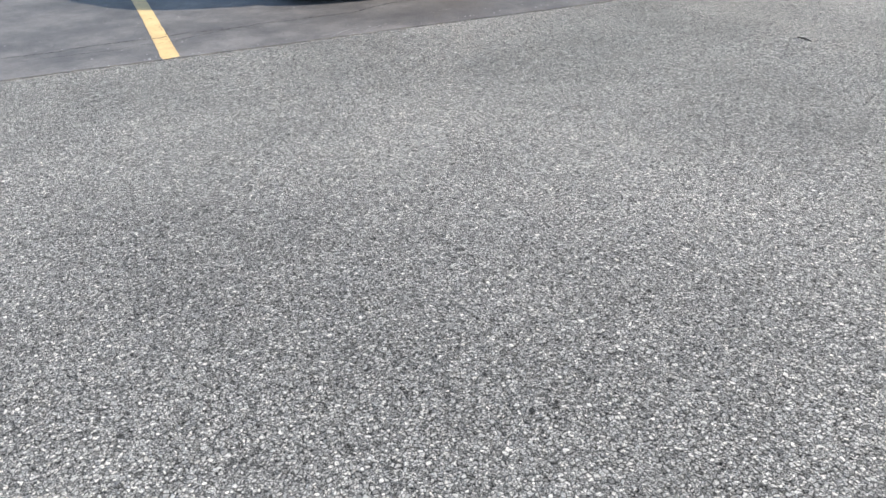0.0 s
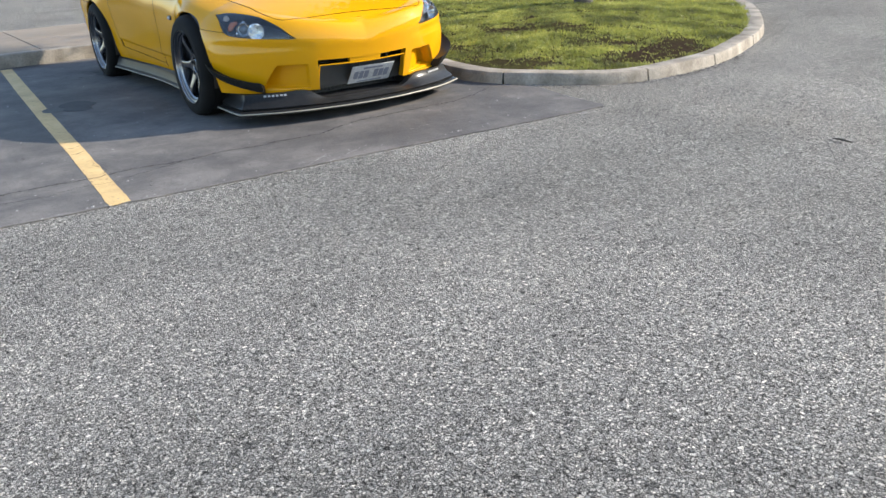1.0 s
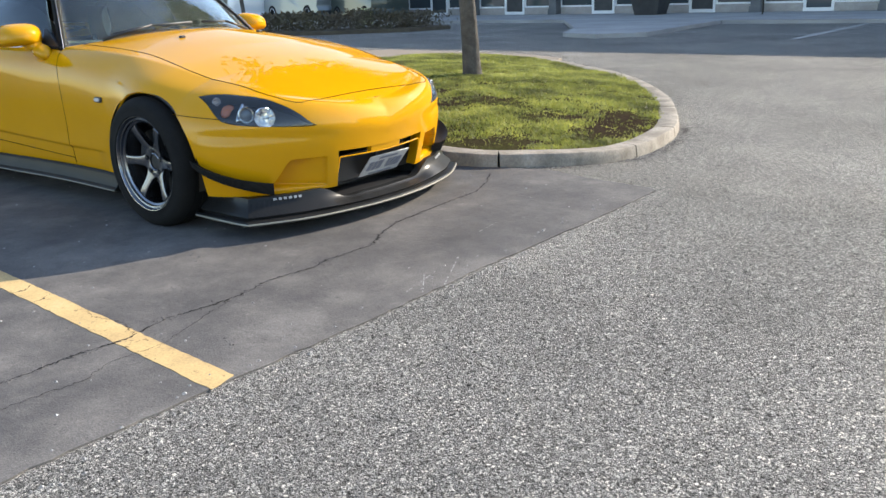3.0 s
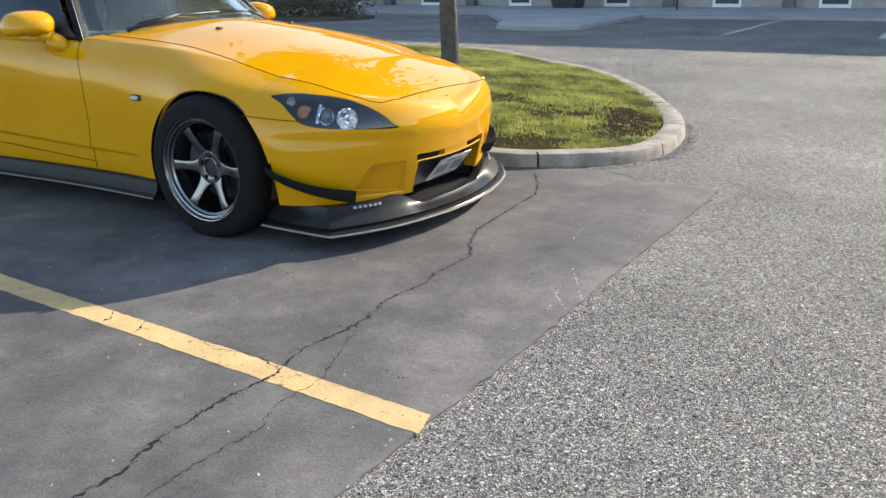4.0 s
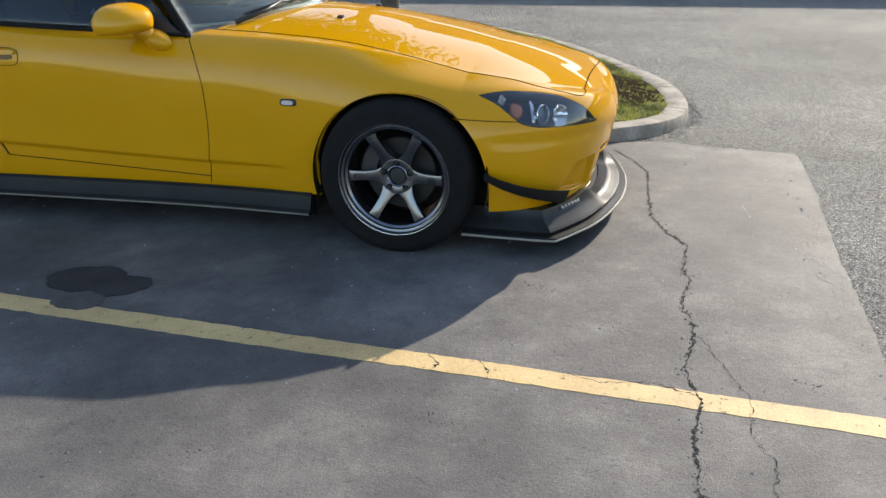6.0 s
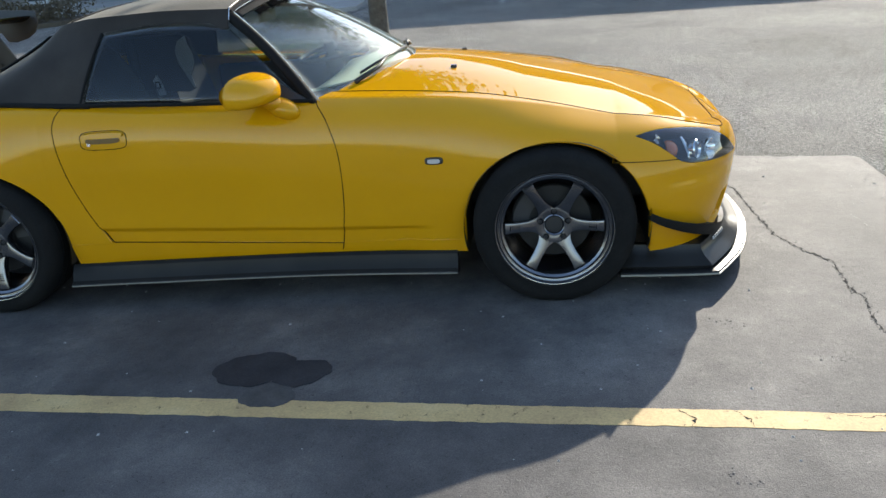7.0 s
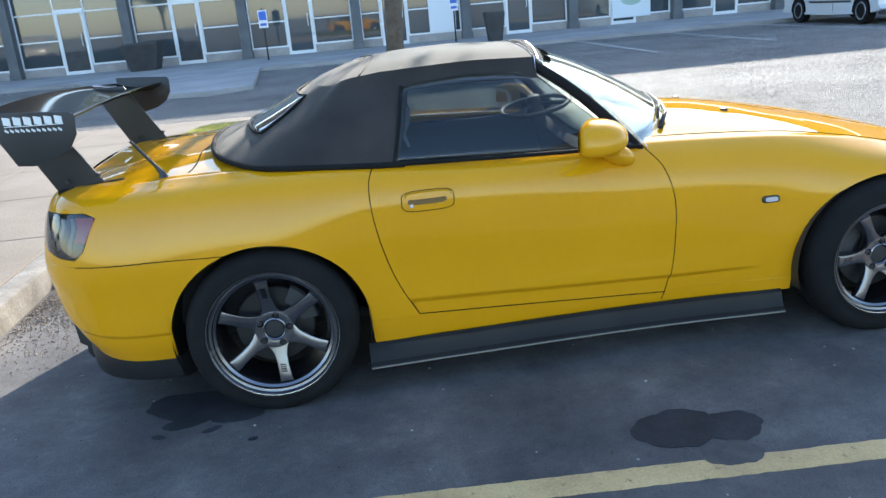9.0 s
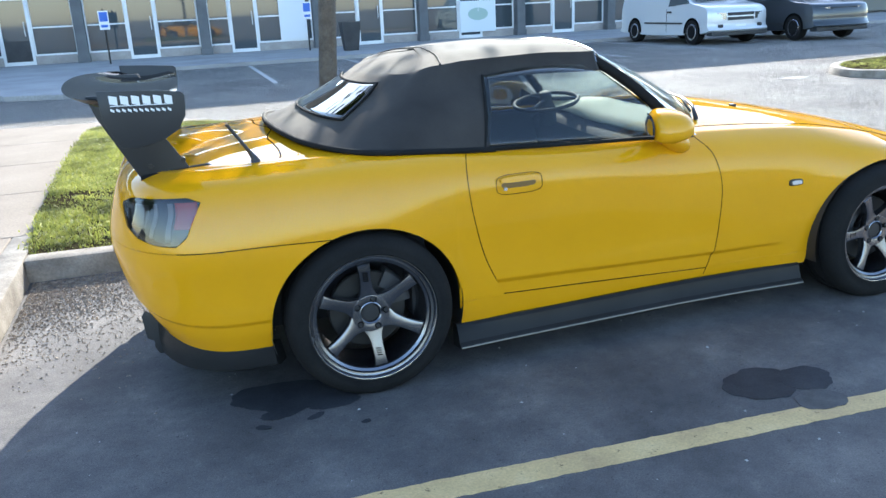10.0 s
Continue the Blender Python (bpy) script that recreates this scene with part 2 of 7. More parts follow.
def box(name, lo, hi, material, parent=None, bevel=0.0, label="", m=None):
    bm = bmesh.new()
    add_box(bm, lo, hi, bevel, m)
    return part(name, bm, material, parent, label)


def add_loft(bm, rings, closed=True, caps=True):
    """Quads between rings of equal length."""
    vr = [[bm.verts.new(p) for p in r] for r in rings]
    n = len(rings[0])
    for a, b in zip(vr, vr[1:]):
        for i in range(n if closed else n - 1):
            j = (i + 1) % n
            bm.faces.new((a[i], a[j], b[j], b[i]))
    if caps and closed:
        bm.faces.new(vr[0][::-1])
        bm.faces.new(vr[-1])
    return vr


def add_tube(bm, pts, radius, n=8, caps=True):
    """A round bar along a line of points; radius one number or one a point."""
    pts = [Vector(p) for p in pts]
    rad = radius if isinstance(radius, (list, tuple)) else [radius] * len(pts)
    rings, side = [], None
    for i, p in enumerate(pts):
        d = (pts[min(i + 1, len(pts) - 1)] - pts[max(i - 1, 0)]).normalized()
        if side is None:
            side = d.orthogonal().normalized()
        side = (side - d * side.dot(d)).normalized()
        up = d.cross(side)
        rings.append([p + (side * math.cos(2 * math.pi * k / n) + up * math.sin(2 * math.pi * k / n)) * rad[i] for k in range(n)])
    return add_loft(bm, rings, True, caps)


def tube(name, pts, radius, material, parent=None, n=8, label=""):
    bm = bmesh.new()
    add_tube(bm, pts, radius, n)
    return part(name, bm, material, parent, label, smooth=True, angle=50)


def add_prism(bm, outline, lo, hi, axis="z"):
    """An outline of 2D points pushed along an axis from lo to hi."""
    def at(p, h):
        return {"z": (p[0], p[1], h), "y": (p[0], h, p[1]), "x": (h, p[0], p[1])}[axis]
    a = [bm.verts.new(at(p, lo)) for p in outline]
    b = [bm.verts.new(at(p, hi)) for p in outline]
    n = len(outline)
    bm.faces.new(a[::-1])
    bm.faces.new(b)
    for i in range(n):
        bm.faces.new((a[i], a[(i + 1) % n], b[(i + 1) % n], b[i]))
    return a + b


def prism(name, outline, lo, hi, material, parent=None, axis="z", bevel=0.0, label=""):
    bm = bmesh.new()
    add_prism(bm, outline, lo, hi, axis)
    if bevel:
        bmesh.ops.bevel(bm, geom=list(bm.edges), offset=bevel, segments=2, profile=0.6, affect="EDGES", clamp_overlap=True)
    return part(name, bm, material, parent, label, angle=40)


def smooth_line(pts, n, closed=False):
    """n points of a Catmull-Rom curve through pts."""
    P = [Vector(p) for p in pts]
    k = len(P)
    spans = k if closed else k - 1
    out = []
    for i in range(n):
        t = i * spans / (n if closed else n - 1)
        j = min(int(t), spans - 1)
        f = t - j
        if closed:
            a, b, c, d = P[(j - 1) % k], P[j % k], P[(j + 1) % k], P[(j + 2) % k]
        else:
            a, b, c, d = P[max(j - 1, 0)], P[j], P[j + 1], P[min(j + 2, k - 1)]
        out.append(0.5 * ((2 * b) + (c - a) * f + (2 * a - 5 * b + 4 * c - d) * f * f + (3 * b - 3 * c + d - a) * f ** 3))
    return out

# ---------------------------------------------------------------- ground
WALL_Y = 27.25


def kerb_top(x):
    return float(np.interp(x, [-2.7, 0.5, 2.0], [0.135, 0.105, 0.085]))


def ease(t):
    t = min(1.0, max(0.0, t))
    return t * t * (3 - 2 * t)


def dip(x, y):
    """How far the lane falls towards the gutter round the island's nose."""
    return 0.05 * ease((y - 1.05) / 0.95) * ease((6.5 - y) / 2.5) * ease((x - 0.4) / 1.5) * ease((8 - x) / 4)


ISLAND = [(-2.74, 1.27), (-1.0, 1.23), (0.6, 1.12), (1.65, 1.03), (2.1, 1.28), (2.33, 1.66), (2.43, 2.1), (2.42, 2.5), (2.33, 3.0), (2.1, 3.6), (1.65, 4.5), (0.95, 5.4), (0.35, 6.0),
          (-0.4, 6.6), (-1.1, 7.15), (-2.0, 7.6), (-2.76, 7.75)]


def island_line(inset=0.0, n=110):
    """The island's outer edge from its rear corner round the nose, moved inwards by inset."""
    pts = smooth_line([(*p, 0) for p in ISLAND], n)
    out = []
    for i, p in enumerate(pts):
        d = (pts[min(i + 1, n - 1)] - pts[max(i - 1, 0)]).normalized()
        out.append((p.x - d.y * inset, p.y + d.x * inset))
    return out


def ground_sheet():
    bm = bmesh.new()
    xs = [-900.0] + np.linspace(0.2, 8.2, 41).tolist() + [900.0]
    ys = [-900.0] + np.linspace(0.9, 6.7, 41).tolist() + [900.0]
    grid = [[bm.verts.new((x, y, -dip(x, y))) for y in ys] for x in xs]
    for a, b in zip(grid, grid[1:]):
        for j in range(len(ys) - 1):
            bm.faces.new((a[j], b[j], b[j + 1], a[j + 1]))
    return tagged(part("ground", bm, M_LANE, smooth=True), "worn grey lane asphalt with pale exposed stones", "ground", kind="structure")


ground_sheet()

EDGE = [(2.80, -14.0), (2.82, -6.0), (2.86, -2.3), (2.89, -1.72), (2.925, -1.1), (2.932, -0.6), (2.945, -0.3), (2.985, 0.38), (3.0, 1.03), (2.96, 1.07), (2.55, 1.12), (2.25, 1.20), (1.7, 1.06),
        (0.6, 1.14), (-1.0, 1.25), (-2.71, 1.29), (-2.71, -14.0)]


def bay_sheet():
    pts = []
    rnd = random.Random(5)
    for a, b in zip(EDGE, EDGE[1:] + EDGE[:1]):
        n = max(1, int(math.dist(a, b) / 0.045)) if a[0] > 2.2 and b[0] > 2.2 and a[1] > -7 else 1
        for k in range(n):
            f = k / n
            w = rnd.uniform(-0.005, 0.005) if n > 1 else 0
            pts.append((a[0] + (b[0] - a[0]) * f + w, a[1] + (b[1] - a[1]) * f + w * 0.4))
    bm = bmesh.new()
    add_prism(bm, pts, -0.01, 0.006)
    return tagged(part("pavement", bm, M_BAY), "smooth dark grey sealed asphalt of the parking bay", "pavement", kind="structure")


bay_sheet()


def ragged(pts, step, amp, seed, closed=True):
    rnd = random.Random(seed)
    out = []
    n = len(pts)
    for i in range(n if closed else n - 1):
        a, b = pts[i], pts[(i + 1) % n]
        k = max(1, int(math.dist(a, b) / step))
        for j in range(k):
            f = j / k
            out.append((a[0] + (b[0] - a[0]) * f + rnd.uniform(-amp, amp), a[1] + (b[1] - a[1]) * f + rnd.uniform(-amp, amp)))
    return out


def line_stripe():
    bm = bmesh.new()
    outline = ragged([(-2.6, -1.44), (-1.0, -1.52), (0.45, -1.592), (1.6, -1.645), (2.875, -1.705), (2.895, -1.80), (1.65, -1.738), (0.45, -1.692), (-1.0, -1.625), (-2.6, -1.545)], 0.03, 0.003, 3)
    add_prism(bm, outline, 0.0055, 0.0075)
    return tagged(part("bay_line", bm, M_LINE), "worn yellow painted line on the dark asphalt", "line", kind="structure")


line_stripe()


def crack(name, pts, width, seed, label):
    """A jagged dark split in the asphalt, as a thin ribbon of uneven width."""
    rnd = random.Random(seed)
    line = []
    for a, b in zip(pts, pts[1:]):
        k = max(2, int(math.dist(a, b) / 0.010))
        for j in range(k):
            f = j / k
            line.append(Vector((a[0] + (b[0] - a[0]) * f + rnd.uniform(-0.008, 0.008), a[1] + (b[1] - a[1]) * f + rnd.uniform(-0.006, 0.006), 0.0)))
    bm = bmesh.new()
    prev = None
    for i, p in enumerate(line):
        d = (line[min(i + 1, len(line) - 1)] - line[max(i - 1, 0)]).normalized()
        w = width * (0.12 + 1.9 * rnd.random() ** 2.2) * (1 if 2 < i < len(line) - 3 else 0.3)
        s = Vector((-d.y, d.x, 0)) * w
        row = [bm.verts.new(p + s + Vector((0, 0, 0.0082))), bm.verts.new(p + Vector((0, 0, 0.0078))), bm.verts.new(p - s + Vector((0, 0, 0.0082)))]
        if prev:
            bm.faces.new((prev[0], prev[1], row[1], row[0]))
            bm.faces.new((prev[1], prev[2], row[2], row[1]))
        prev = row
    return tagged(part(name, bm, M_CRACK), label, "crack", kind="structure")


crack("crack", [(1.98, 0.95), (2.10, 0.73), (2.18, 0.50), (2.19, 0.10), (2.205, -0.19), (2.28, -0.40), (2.357, -0.53), (2.33, -0.79), (2.36, -0.88), (2.32, -1.09), (2.36, -1.28), (2.345, -1.43), (2.32, -1.56), (2.36, -1.74), (2.34, -1.89), (2.34, -2.02), (2.345, -2.15), (2.38, -2.28), (2.36, -2.6), (2.40, -3.2)], 0.0036, 1, "long jagged dark crack across the asphalt")
crack("crack", [(2.37, -1.33), (2.445, -1.55), (2.494, -1.68), (2.49, -1.88), (2.53, -1.98), (2.51, -2.14), (2.5, -2.5)], 0.0010, 2, "fine branching crack in the asphalt")
crack("crack", [(2.36, -1.70), (2.22, -1.66), (2.08, -1.69), (1.98, -1.66)], 0.0016, 4, "fine branching crack in the asphalt")
crack("crack", [(1.55, -1.64), (1.60, -1.70), (1.57, -1.74)], 0.0035, 6, "short dark crack across the painted line")
crack("crack", [(1.72, -1.65), (1.76, -1.70), (1.75, -1.75)], 0.0035, 7, "short dark crack across the painted line")


def rubble(name, pts, count, spread, seed, label, lo=0.0025, hi=0.008):
    """Crumbs of broken asphalt along a split."""
    rnd = random.Random(seed)
    verts, faces = [], []
    for _ in range(count):
        k = rnd.randrange(len(pts) - 1)
        f = rnd.random()
        x = pts[k][0] + (pts[k + 1][0] - pts[k][0]) * f + rnd.gauss(0, spread)
        y = pts[k][1] + (pts[k + 1][1] - pts[k][1]) * f + rnd.gauss(0, spread)
        s = rnd.uniform(lo, hi)
        a = rnd.uniform(0, 6.28)
        i = len(verts)
        for q in range(5):
            verts.append((x + s * math.cos(a + q * 1.257) * rnd.uniform(0.6, 1.2), y + s * math.sin(a + q * 1.257) * rnd.uniform(0.6, 1.2), 0.0055 - dip(x, y)))
        verts.append((x, y, 0.0062 - dip(x, y) + s * rnd.uniform(0.15, 0.45)))
        faces += [(i + q, i + (q + 1) % 5, i + 5) for q in range(5)]
    return tagged(obj_from(name, verts, faces, M_BAY), label, "rubble", kind="stuff")


rubble("rubble", [(2.18, 0.50), (2.19, 0.10), (2.205, -0.19), (2.28, -0.40), (2.357, -0.53), (2.33, -0.79), (2.36, -0.88), (2.32, -1.09), (2.36, -1.28), (2.345, -1.43), (2.32, -1.56), (2.36, -1.74), (2.34, -1.89), (2.34, -2.02), (2.345, -2.15), (2.38, -2.28)], 300, 0.011, 21, "grey crumbs of broken asphalt along the crack")
for _k, (_x, _y) in enumerate([(1.62, -1.95), (1.05, -2.25), (0.72, -2.32), (2.05, -1.32), (2.62, -1.55), (1.75, -1.05)]):
    rubble("rubble", [(_x, _y), (_x + 0.10, _y - 0.03)], 16, 0.02, 30 + _k, "small patch of crumbled grey asphalt")


def blot(cx, cy, rx, ry, seed, label, tilt=0.0, z=0.0084, look_of=M_OIL):
    rnd = random.Random(seed)
    ph = [rnd.uniform(0, 6.28) for _ in range(5)]
    pts = []
    for k in range(64):
        a = 2 * math.pi * k / 64
        r = 1 + 0.07 * math.sin(2 * a + ph[0]) + 0.05 * math.sin(3 * a + ph[1]) + 0.03 * math.sin(7 * a + ph[2]) + 0.02 * math.sin(13 * a + ph[3])
        x, y = rx * r * math.cos(a), ry * r * math.sin(a)
        pts.append((cx + x * math.cos(tilt) - y * math.sin(tilt), cy + x * math.sin(tilt) + y * math.cos(tilt)))
    bm = bmesh.new()
    add_prism(bm, pts, z - 0.0008, z)
    return tagged(part("oil_stain", bm, look_of), label, "stain", kind="structure")


OIL = "dark oil stain soaked into the asphalt"
blot(0.115, -1.375, 0.138, 0.125, 1, OIL, 0.05)
blot(0.295, -1.405, 0.108, 0.092, 2, OIL, -0.1, 0.0088)
blot(0.225, -1.56, 0.09, 0.075, 3, "faint dried oil stain beside the painted line", 0.0, 0.0092, M_OILOLD)
blot(-1.50, -0.75, 0.25, 0.13, 4, OIL, -0.2)
blot(-1.38, -0.87, 0.10, 0.045, 5, OIL, 0.2, 0.0088)
blot(-1.31, -1.06, 0.02, 0.012, 6, OIL, 0.2)
blot(-1.58, -0.88, 0.08, 0.04, 7, OIL, 0.2, 0.0092)
blot(-1.47, -0.95, 0.035, 0.018, 8, OIL, 0.5)
blot(-1.66, -0.96, 0.028, 0.016, 9, OIL, -0.3)


def scuff(a, b, w, seed):
    rnd = random.Random(seed)
    bm = bmesh.new()
    n = Vector((-(b[1] - a[1]), b[0] - a[0], 0)).normalized()
    prev = None
    for k in range(28):
        f = k / 27
        p = Vector((a[0] + (b[0] - a[0]) * f, a[1] + (b[1] - a[1]) * f, 0.0075))
        ww = w * rnd.uniform(0.3, 1.2)
        row = [bm.verts.new(p + n * ww), bm.verts.new(p - n * ww)]
        if prev and rnd.random() < 0.5:
            bm.faces.new((prev[0], prev[1], row[1], row[0]))
        prev = row
    return tagged(part("scuff", bm, M_SCUFF), "pale scrape mark in the asphalt", "scrape", kind="structure")


scuff((2.785, -0.70), (2.92, -0.88), 0.0032, 1)
scuff((2.78, -0.47), (2.93, -0.76), 0.0032, 2)
scuff((2.86, -0.90), (2.80, -0.62), 0.003, 3)
scuff((2.62, 0.05), (2.64, -0.12), 0.003, 4)


def kerb_run(name, pts, hs, label, flip=1.0, width=0.165):
    """A concrete kerb along a line of outer-edge points; hs: heights."""
    bm = bmesh.new()
    P = [Vector((*p, 0)) for p in pts]
    rings = []
    for i, p in enumerate(P):
        d = (P[min(i + 1, len(P) - 1)] - P[max(i - 1, 0)]).normalized()
        n = Vector((-d.y, d.x, 0)) * flip
        h = hs[i] + 0.004 * noise.noise((p.x * 2.0, p.y * 2.0, 0))
        c = 0.006 * noise.noise((p.x * 6.0, p.y * 6.0, 5))
        rings.append([p + n * q + Vector((0, 0, z - dip(p.x, p.y))) for q, z in ((-0.006, -0.03), (0.002 + c, h * 0.45), (0.007 + c, h * 0.86), (0.013 + c, h * 0.965), (0.026 + 0.5 * c, h), (width - 0.02, h), (width, h - 0.01), (width + 0.004, h - 0.08))])
    add_loft(bm, rings)
    return tagged(part(name, bm, M_KERB, smooth=True, angle=28), label, "kerb", kind="structure")


_lines = island_line(0.0, 120)
_joints = [0, 26, 44, 58, 70, 82, 95, 108, 119]
for a, b in zip(_joints, _joints[1:]):
    seg = _lines[a:b + 1]
    # a hairline joint between lengths
    seg = [(seg[0][0] + (seg[1][0] - seg[0][0]) * 0.12, seg[0][1] + (seg[1][1] - seg[0][1]) * 0.12)] + seg[1:-1] + [(seg[-1][0] + (seg[-2][0] - seg[-1][0]) * 0.12, seg[-1][1] + (seg[-2][1] - seg[-1][1]) * 0.12)]
    kerb_run("kerb", seg, [kerb_top(p[0]) for p in seg], "pale weathered concrete kerb round the grass island")
_foot = [p for p in island_line(-0.05, 120) if p[0] > 0.9 and p[1] < 3.4]
rubble("gravel", _foot, 420, 0.035, 51, "grey gravel crumbs washed along the foot of the kerb", 0.003, 0.011)
rubble("gravel", _foot[len(_foot) // 2:], 160, 0.016, 52, "pale gravel crumbs at the foot of the kerb", 0.003, 0.009)
kerb_run("kerb", [(-2.72, y) for y in np.linspace(1.9, -9.0, 60)], [0.135] * 60, "pale concrete kerb behind the parking bay", -1.0)
kerb_run("kerb", [(-2.72, y) for y in np.linspace(-9.0, -14.0, 12)], [0.135] * 12, "pale concrete kerb behind the parking bay", -1.0)


def bed_height(x, y):
    """Height of the island's soil."""
    d = min(math.dist((x, y), p) for p in _lines[::3])
    h = kerb_top(x) - 0.012 - dip(x, y)
    return h + 0.15 * (1 - math.exp(-max(0, d - 0.2) * 0.75)) + 0.015 * noise.noise((x * 1.7, y * 1.7, 2))


def in_poly(x, y, pts):
    inside = False
    for (x0, y0), (x1, y1) in zip(pts, pts[1:] + pts[:1]):
        if (y0 > y) != (y1 > y) and x < (x1 - x0) * (y - y0) / (y1 - y0) + x0:
            inside = not inside
    return inside


_BED = [(p[0], p[1]) for p in island_line(0.163, 80)]
_BED = [p for p in _BED if p[0] > -2.80]


def soil_bed():
    bm = bmesh.new()
    rings = []
    cx, cy = -0.4, 3.6
    for k in np.linspace(0.0, 1.0, 16):
        f = 1 - k
        rings.append([Vector((cx + (p[0] - cx) * f, cy + (p[1] - cy) * f, 0)) for p in _BED + [(-2.77, 7.0), (-2.77, 5.5), (-2.77, 4.0), (-2.77, 2.5)]])
    for r in rings[:-1]:
        for v in r:
            v.z = bed_height(v.x, v.y)
    vr = [[bm.verts.new(p) for p in r] for r in rings[:-1]]
    top = bm.verts.new((cx, cy, bed_height(cx, cy)))
    n = len(vr[0])
    for a, b in zip(vr, vr[1:]):
        for i in range(n):
            bm.faces.new((a[i], a[(i + 1) % n], b[(i + 1) % n], b[i]))
    for i in range(n):
        bm.faces.new((vr[-1][i], vr[-1][(i + 1) % n], top))
    return tagged(part("island_soil", bm, M_TURF, smooth=True), "bare brown soil and thin turf of the island", "soil", kind="structure")


soil_bed()


def slab(name, outline, z0, z1, material, label, parent=None):
    bm = bmesh.new()
    add_prism(bm, outline, z0, z1)
    es = [e for e in bm.edges if all(abs(v.co.z - z1) < 1e-6 for v in e.verts)]
    bmesh.ops.bevel(bm, geom=es, offset=0.008, segments=2, profile=0.5, affect="EDGES")
    ob = part(name, bm, material, parent)
    return ob


side_walk = tagged(new("pavement"), "pale concrete footway slabs beside the grass", "pavement", kind="structure")
for k in range(16):
    y1 = 7.9 - 1.5 * k
    for x0, x1 in ((-4.35, -2.885), (-5.85, -4.355)):
        lo = max(y1 - 1.492, -14)
        bm_ob = slab("slab", [(x0 if lo < 1.3 or x0 < -4 else x0, lo), ((-2.775 if lo >= 1.2 and x1 > -3 else x1), lo), ((-2.775 if lo >= 1.2 and x1 > -3 else x1), y1), (x0, y1)], -0.02, 0.135, M_CONC, "", side_walk)
slab("ramp_slab", [(-5.85, 7.905), (-2.775, 7.905), (-2.0, 7.77), (-1.35, 7.5), (-1.55, 8.1), (-2.5, 8.6), (-5.85, 9.0)], -0.02, 0.06, M_CONC, "", side_walk)

front_walk = slab("pavement", [(-70, 21.5), (-9.0, 21.5), (-5.8, 16.3), (-4.9, 14.1), (-3.8, 13.6), (-2.95, 14.4), (-3.4, 20.5), (45, 20.5), (45, WALL_Y), (-70, WALL_Y)], 0.0, 0.10, M_CONC2, "")
tagged(front_walk, "grey concrete footway along the shop fronts", "pavement", kind="structure")
for x in (0.3, 3.1, 5.9, 8.7, 11.5):
    bm = bmesh.new()
    add_prism(bm, [(x - 0.05, 13.8), (x + 0.05, 13.8), (x + 0.15, 20.3), (x + 0.05, 20.3)], 0.001, 0.005)
    tagged(part("bay_line", bm, M_LINEW), "faded pale bay line before the shops", "line", kind="structure")
bm = bmesh.new()
add_prism(bm, [(7.55, 7.27), (7.95, 7.30), (8.1, 7.12), (7.65, 7.08)], 0.001, 0.005)
tagged(part("lane_mark", bm, M_LINEW), "faded white dash on the lane", "line", kind="structure")

from mathutils import kdtree

# ---------------------------------------------------------------- the sports car: shape of its skin
# x ahead, y to its left, z up; the right half is worked out with y positive and mirrored.
NOSE_X, TAIL_X = 1.45, -1.60
WHEEL_X, HUB_Z, ARCH_Z = 1.20, 0.313, 0.307
ARCH_C = {1: 1.208, -1: -1.214}
ARCH_R = {1: 0.361, -1: 0.366}
ARCH_H = 0.345
# level: keys over x of (x, half width, height)
LEVELS = [
    [(-1.6, 0.80, 0.235), (-0.8, 0.785, 0.192), (0.3, 0.745, 0.18), (0.8, 0.76, 0.195), (1.45, 0.80, 0.185)],
    [(-1.6, 0.835, 0.33), (-0.8, 0.81, 0.295), (-0.3, 0.785, 0.29), (0.3, 0.768, 0.285), (0.8, 0.775, 0.295), (1.45, 0.825, 0.30)],
    [(-1.6, 0.85, 0.50), (-1.2, 0.868, 0.47), (-0.8, 0.82, 0.46), (-0.3, 0.793, 0.45), (0.3, 0.775, 0.44), (0.8, 0.79, 0.44), (1.2, 0.855, 0.44), (1.45, 0.845, 0.43)],
    [(-1.6, 0.855, 0.635), (-1.2, 0.873, 0.63), (-0.8, 0.832, 0.64), (-0.3, 0.805, 0.635), (0.3, 0.78, 0.625), (0.8, 0.785, 0.61), (1.2, 0.852, 0.60), (1.45, 0.825, 0.56)],
    [(-1.6, 0.805, 0.83), (-1.2, 0.83, 0.825), (-0.8, 0.812, 0.80), (-0.3, 0.79, 0.78), (0.3, 0.755, 0.755), (0.8, 0.755, 0.725), (1.2, 0.80, 0.69), (1.45, 0.745, 0.645)],
    [(-1.6, 0.69, 0.882), (-1.2, 0.735, 0.892), (-0.8, 0.742, 0.872), (-0.3, 0.715, 0.848), (0.3, 0.68, 0.828), (0.8, 0.675, 0.80), (1.2, 0.67, 0.748), (1.45, 0.63, 0.69)],
]
NOSE = [(1.955, 0.168), (1.985, 0.285), (2.005, 0.385), (2.015, 0.45), (1.988, 0.522), (1.935, 0.57)]
TAIL = [(-2.03, 0.46), (-2.075, 0.50), (-2.11, 0.56), (-2.115, 0.635), (-2.065, 0.79), (-2.01, 0.852)]
SPINE = [(-2.01, 0.852), (-1.9, 0.893), (-1.6, 0.925), (-1.35, 0.940), (-0.8, 0.93), (0.3, 0.905), (0.5, 0.897), (0.8, 0.868), (1.05, 0.832), (1.29, 0.785), (1.45, 0.747),
         (1.6, 0.703), (1.75, 0.653), (1.87, 0.606), (1.935, 0.57)]
DOOR_F = [(0.18, -0.035), (0.24, -0.025), (0.30, -0.002), (0.50, 0.02), (0.70, 0.01), (0.80, -0.05), (0.84, -0.085)]
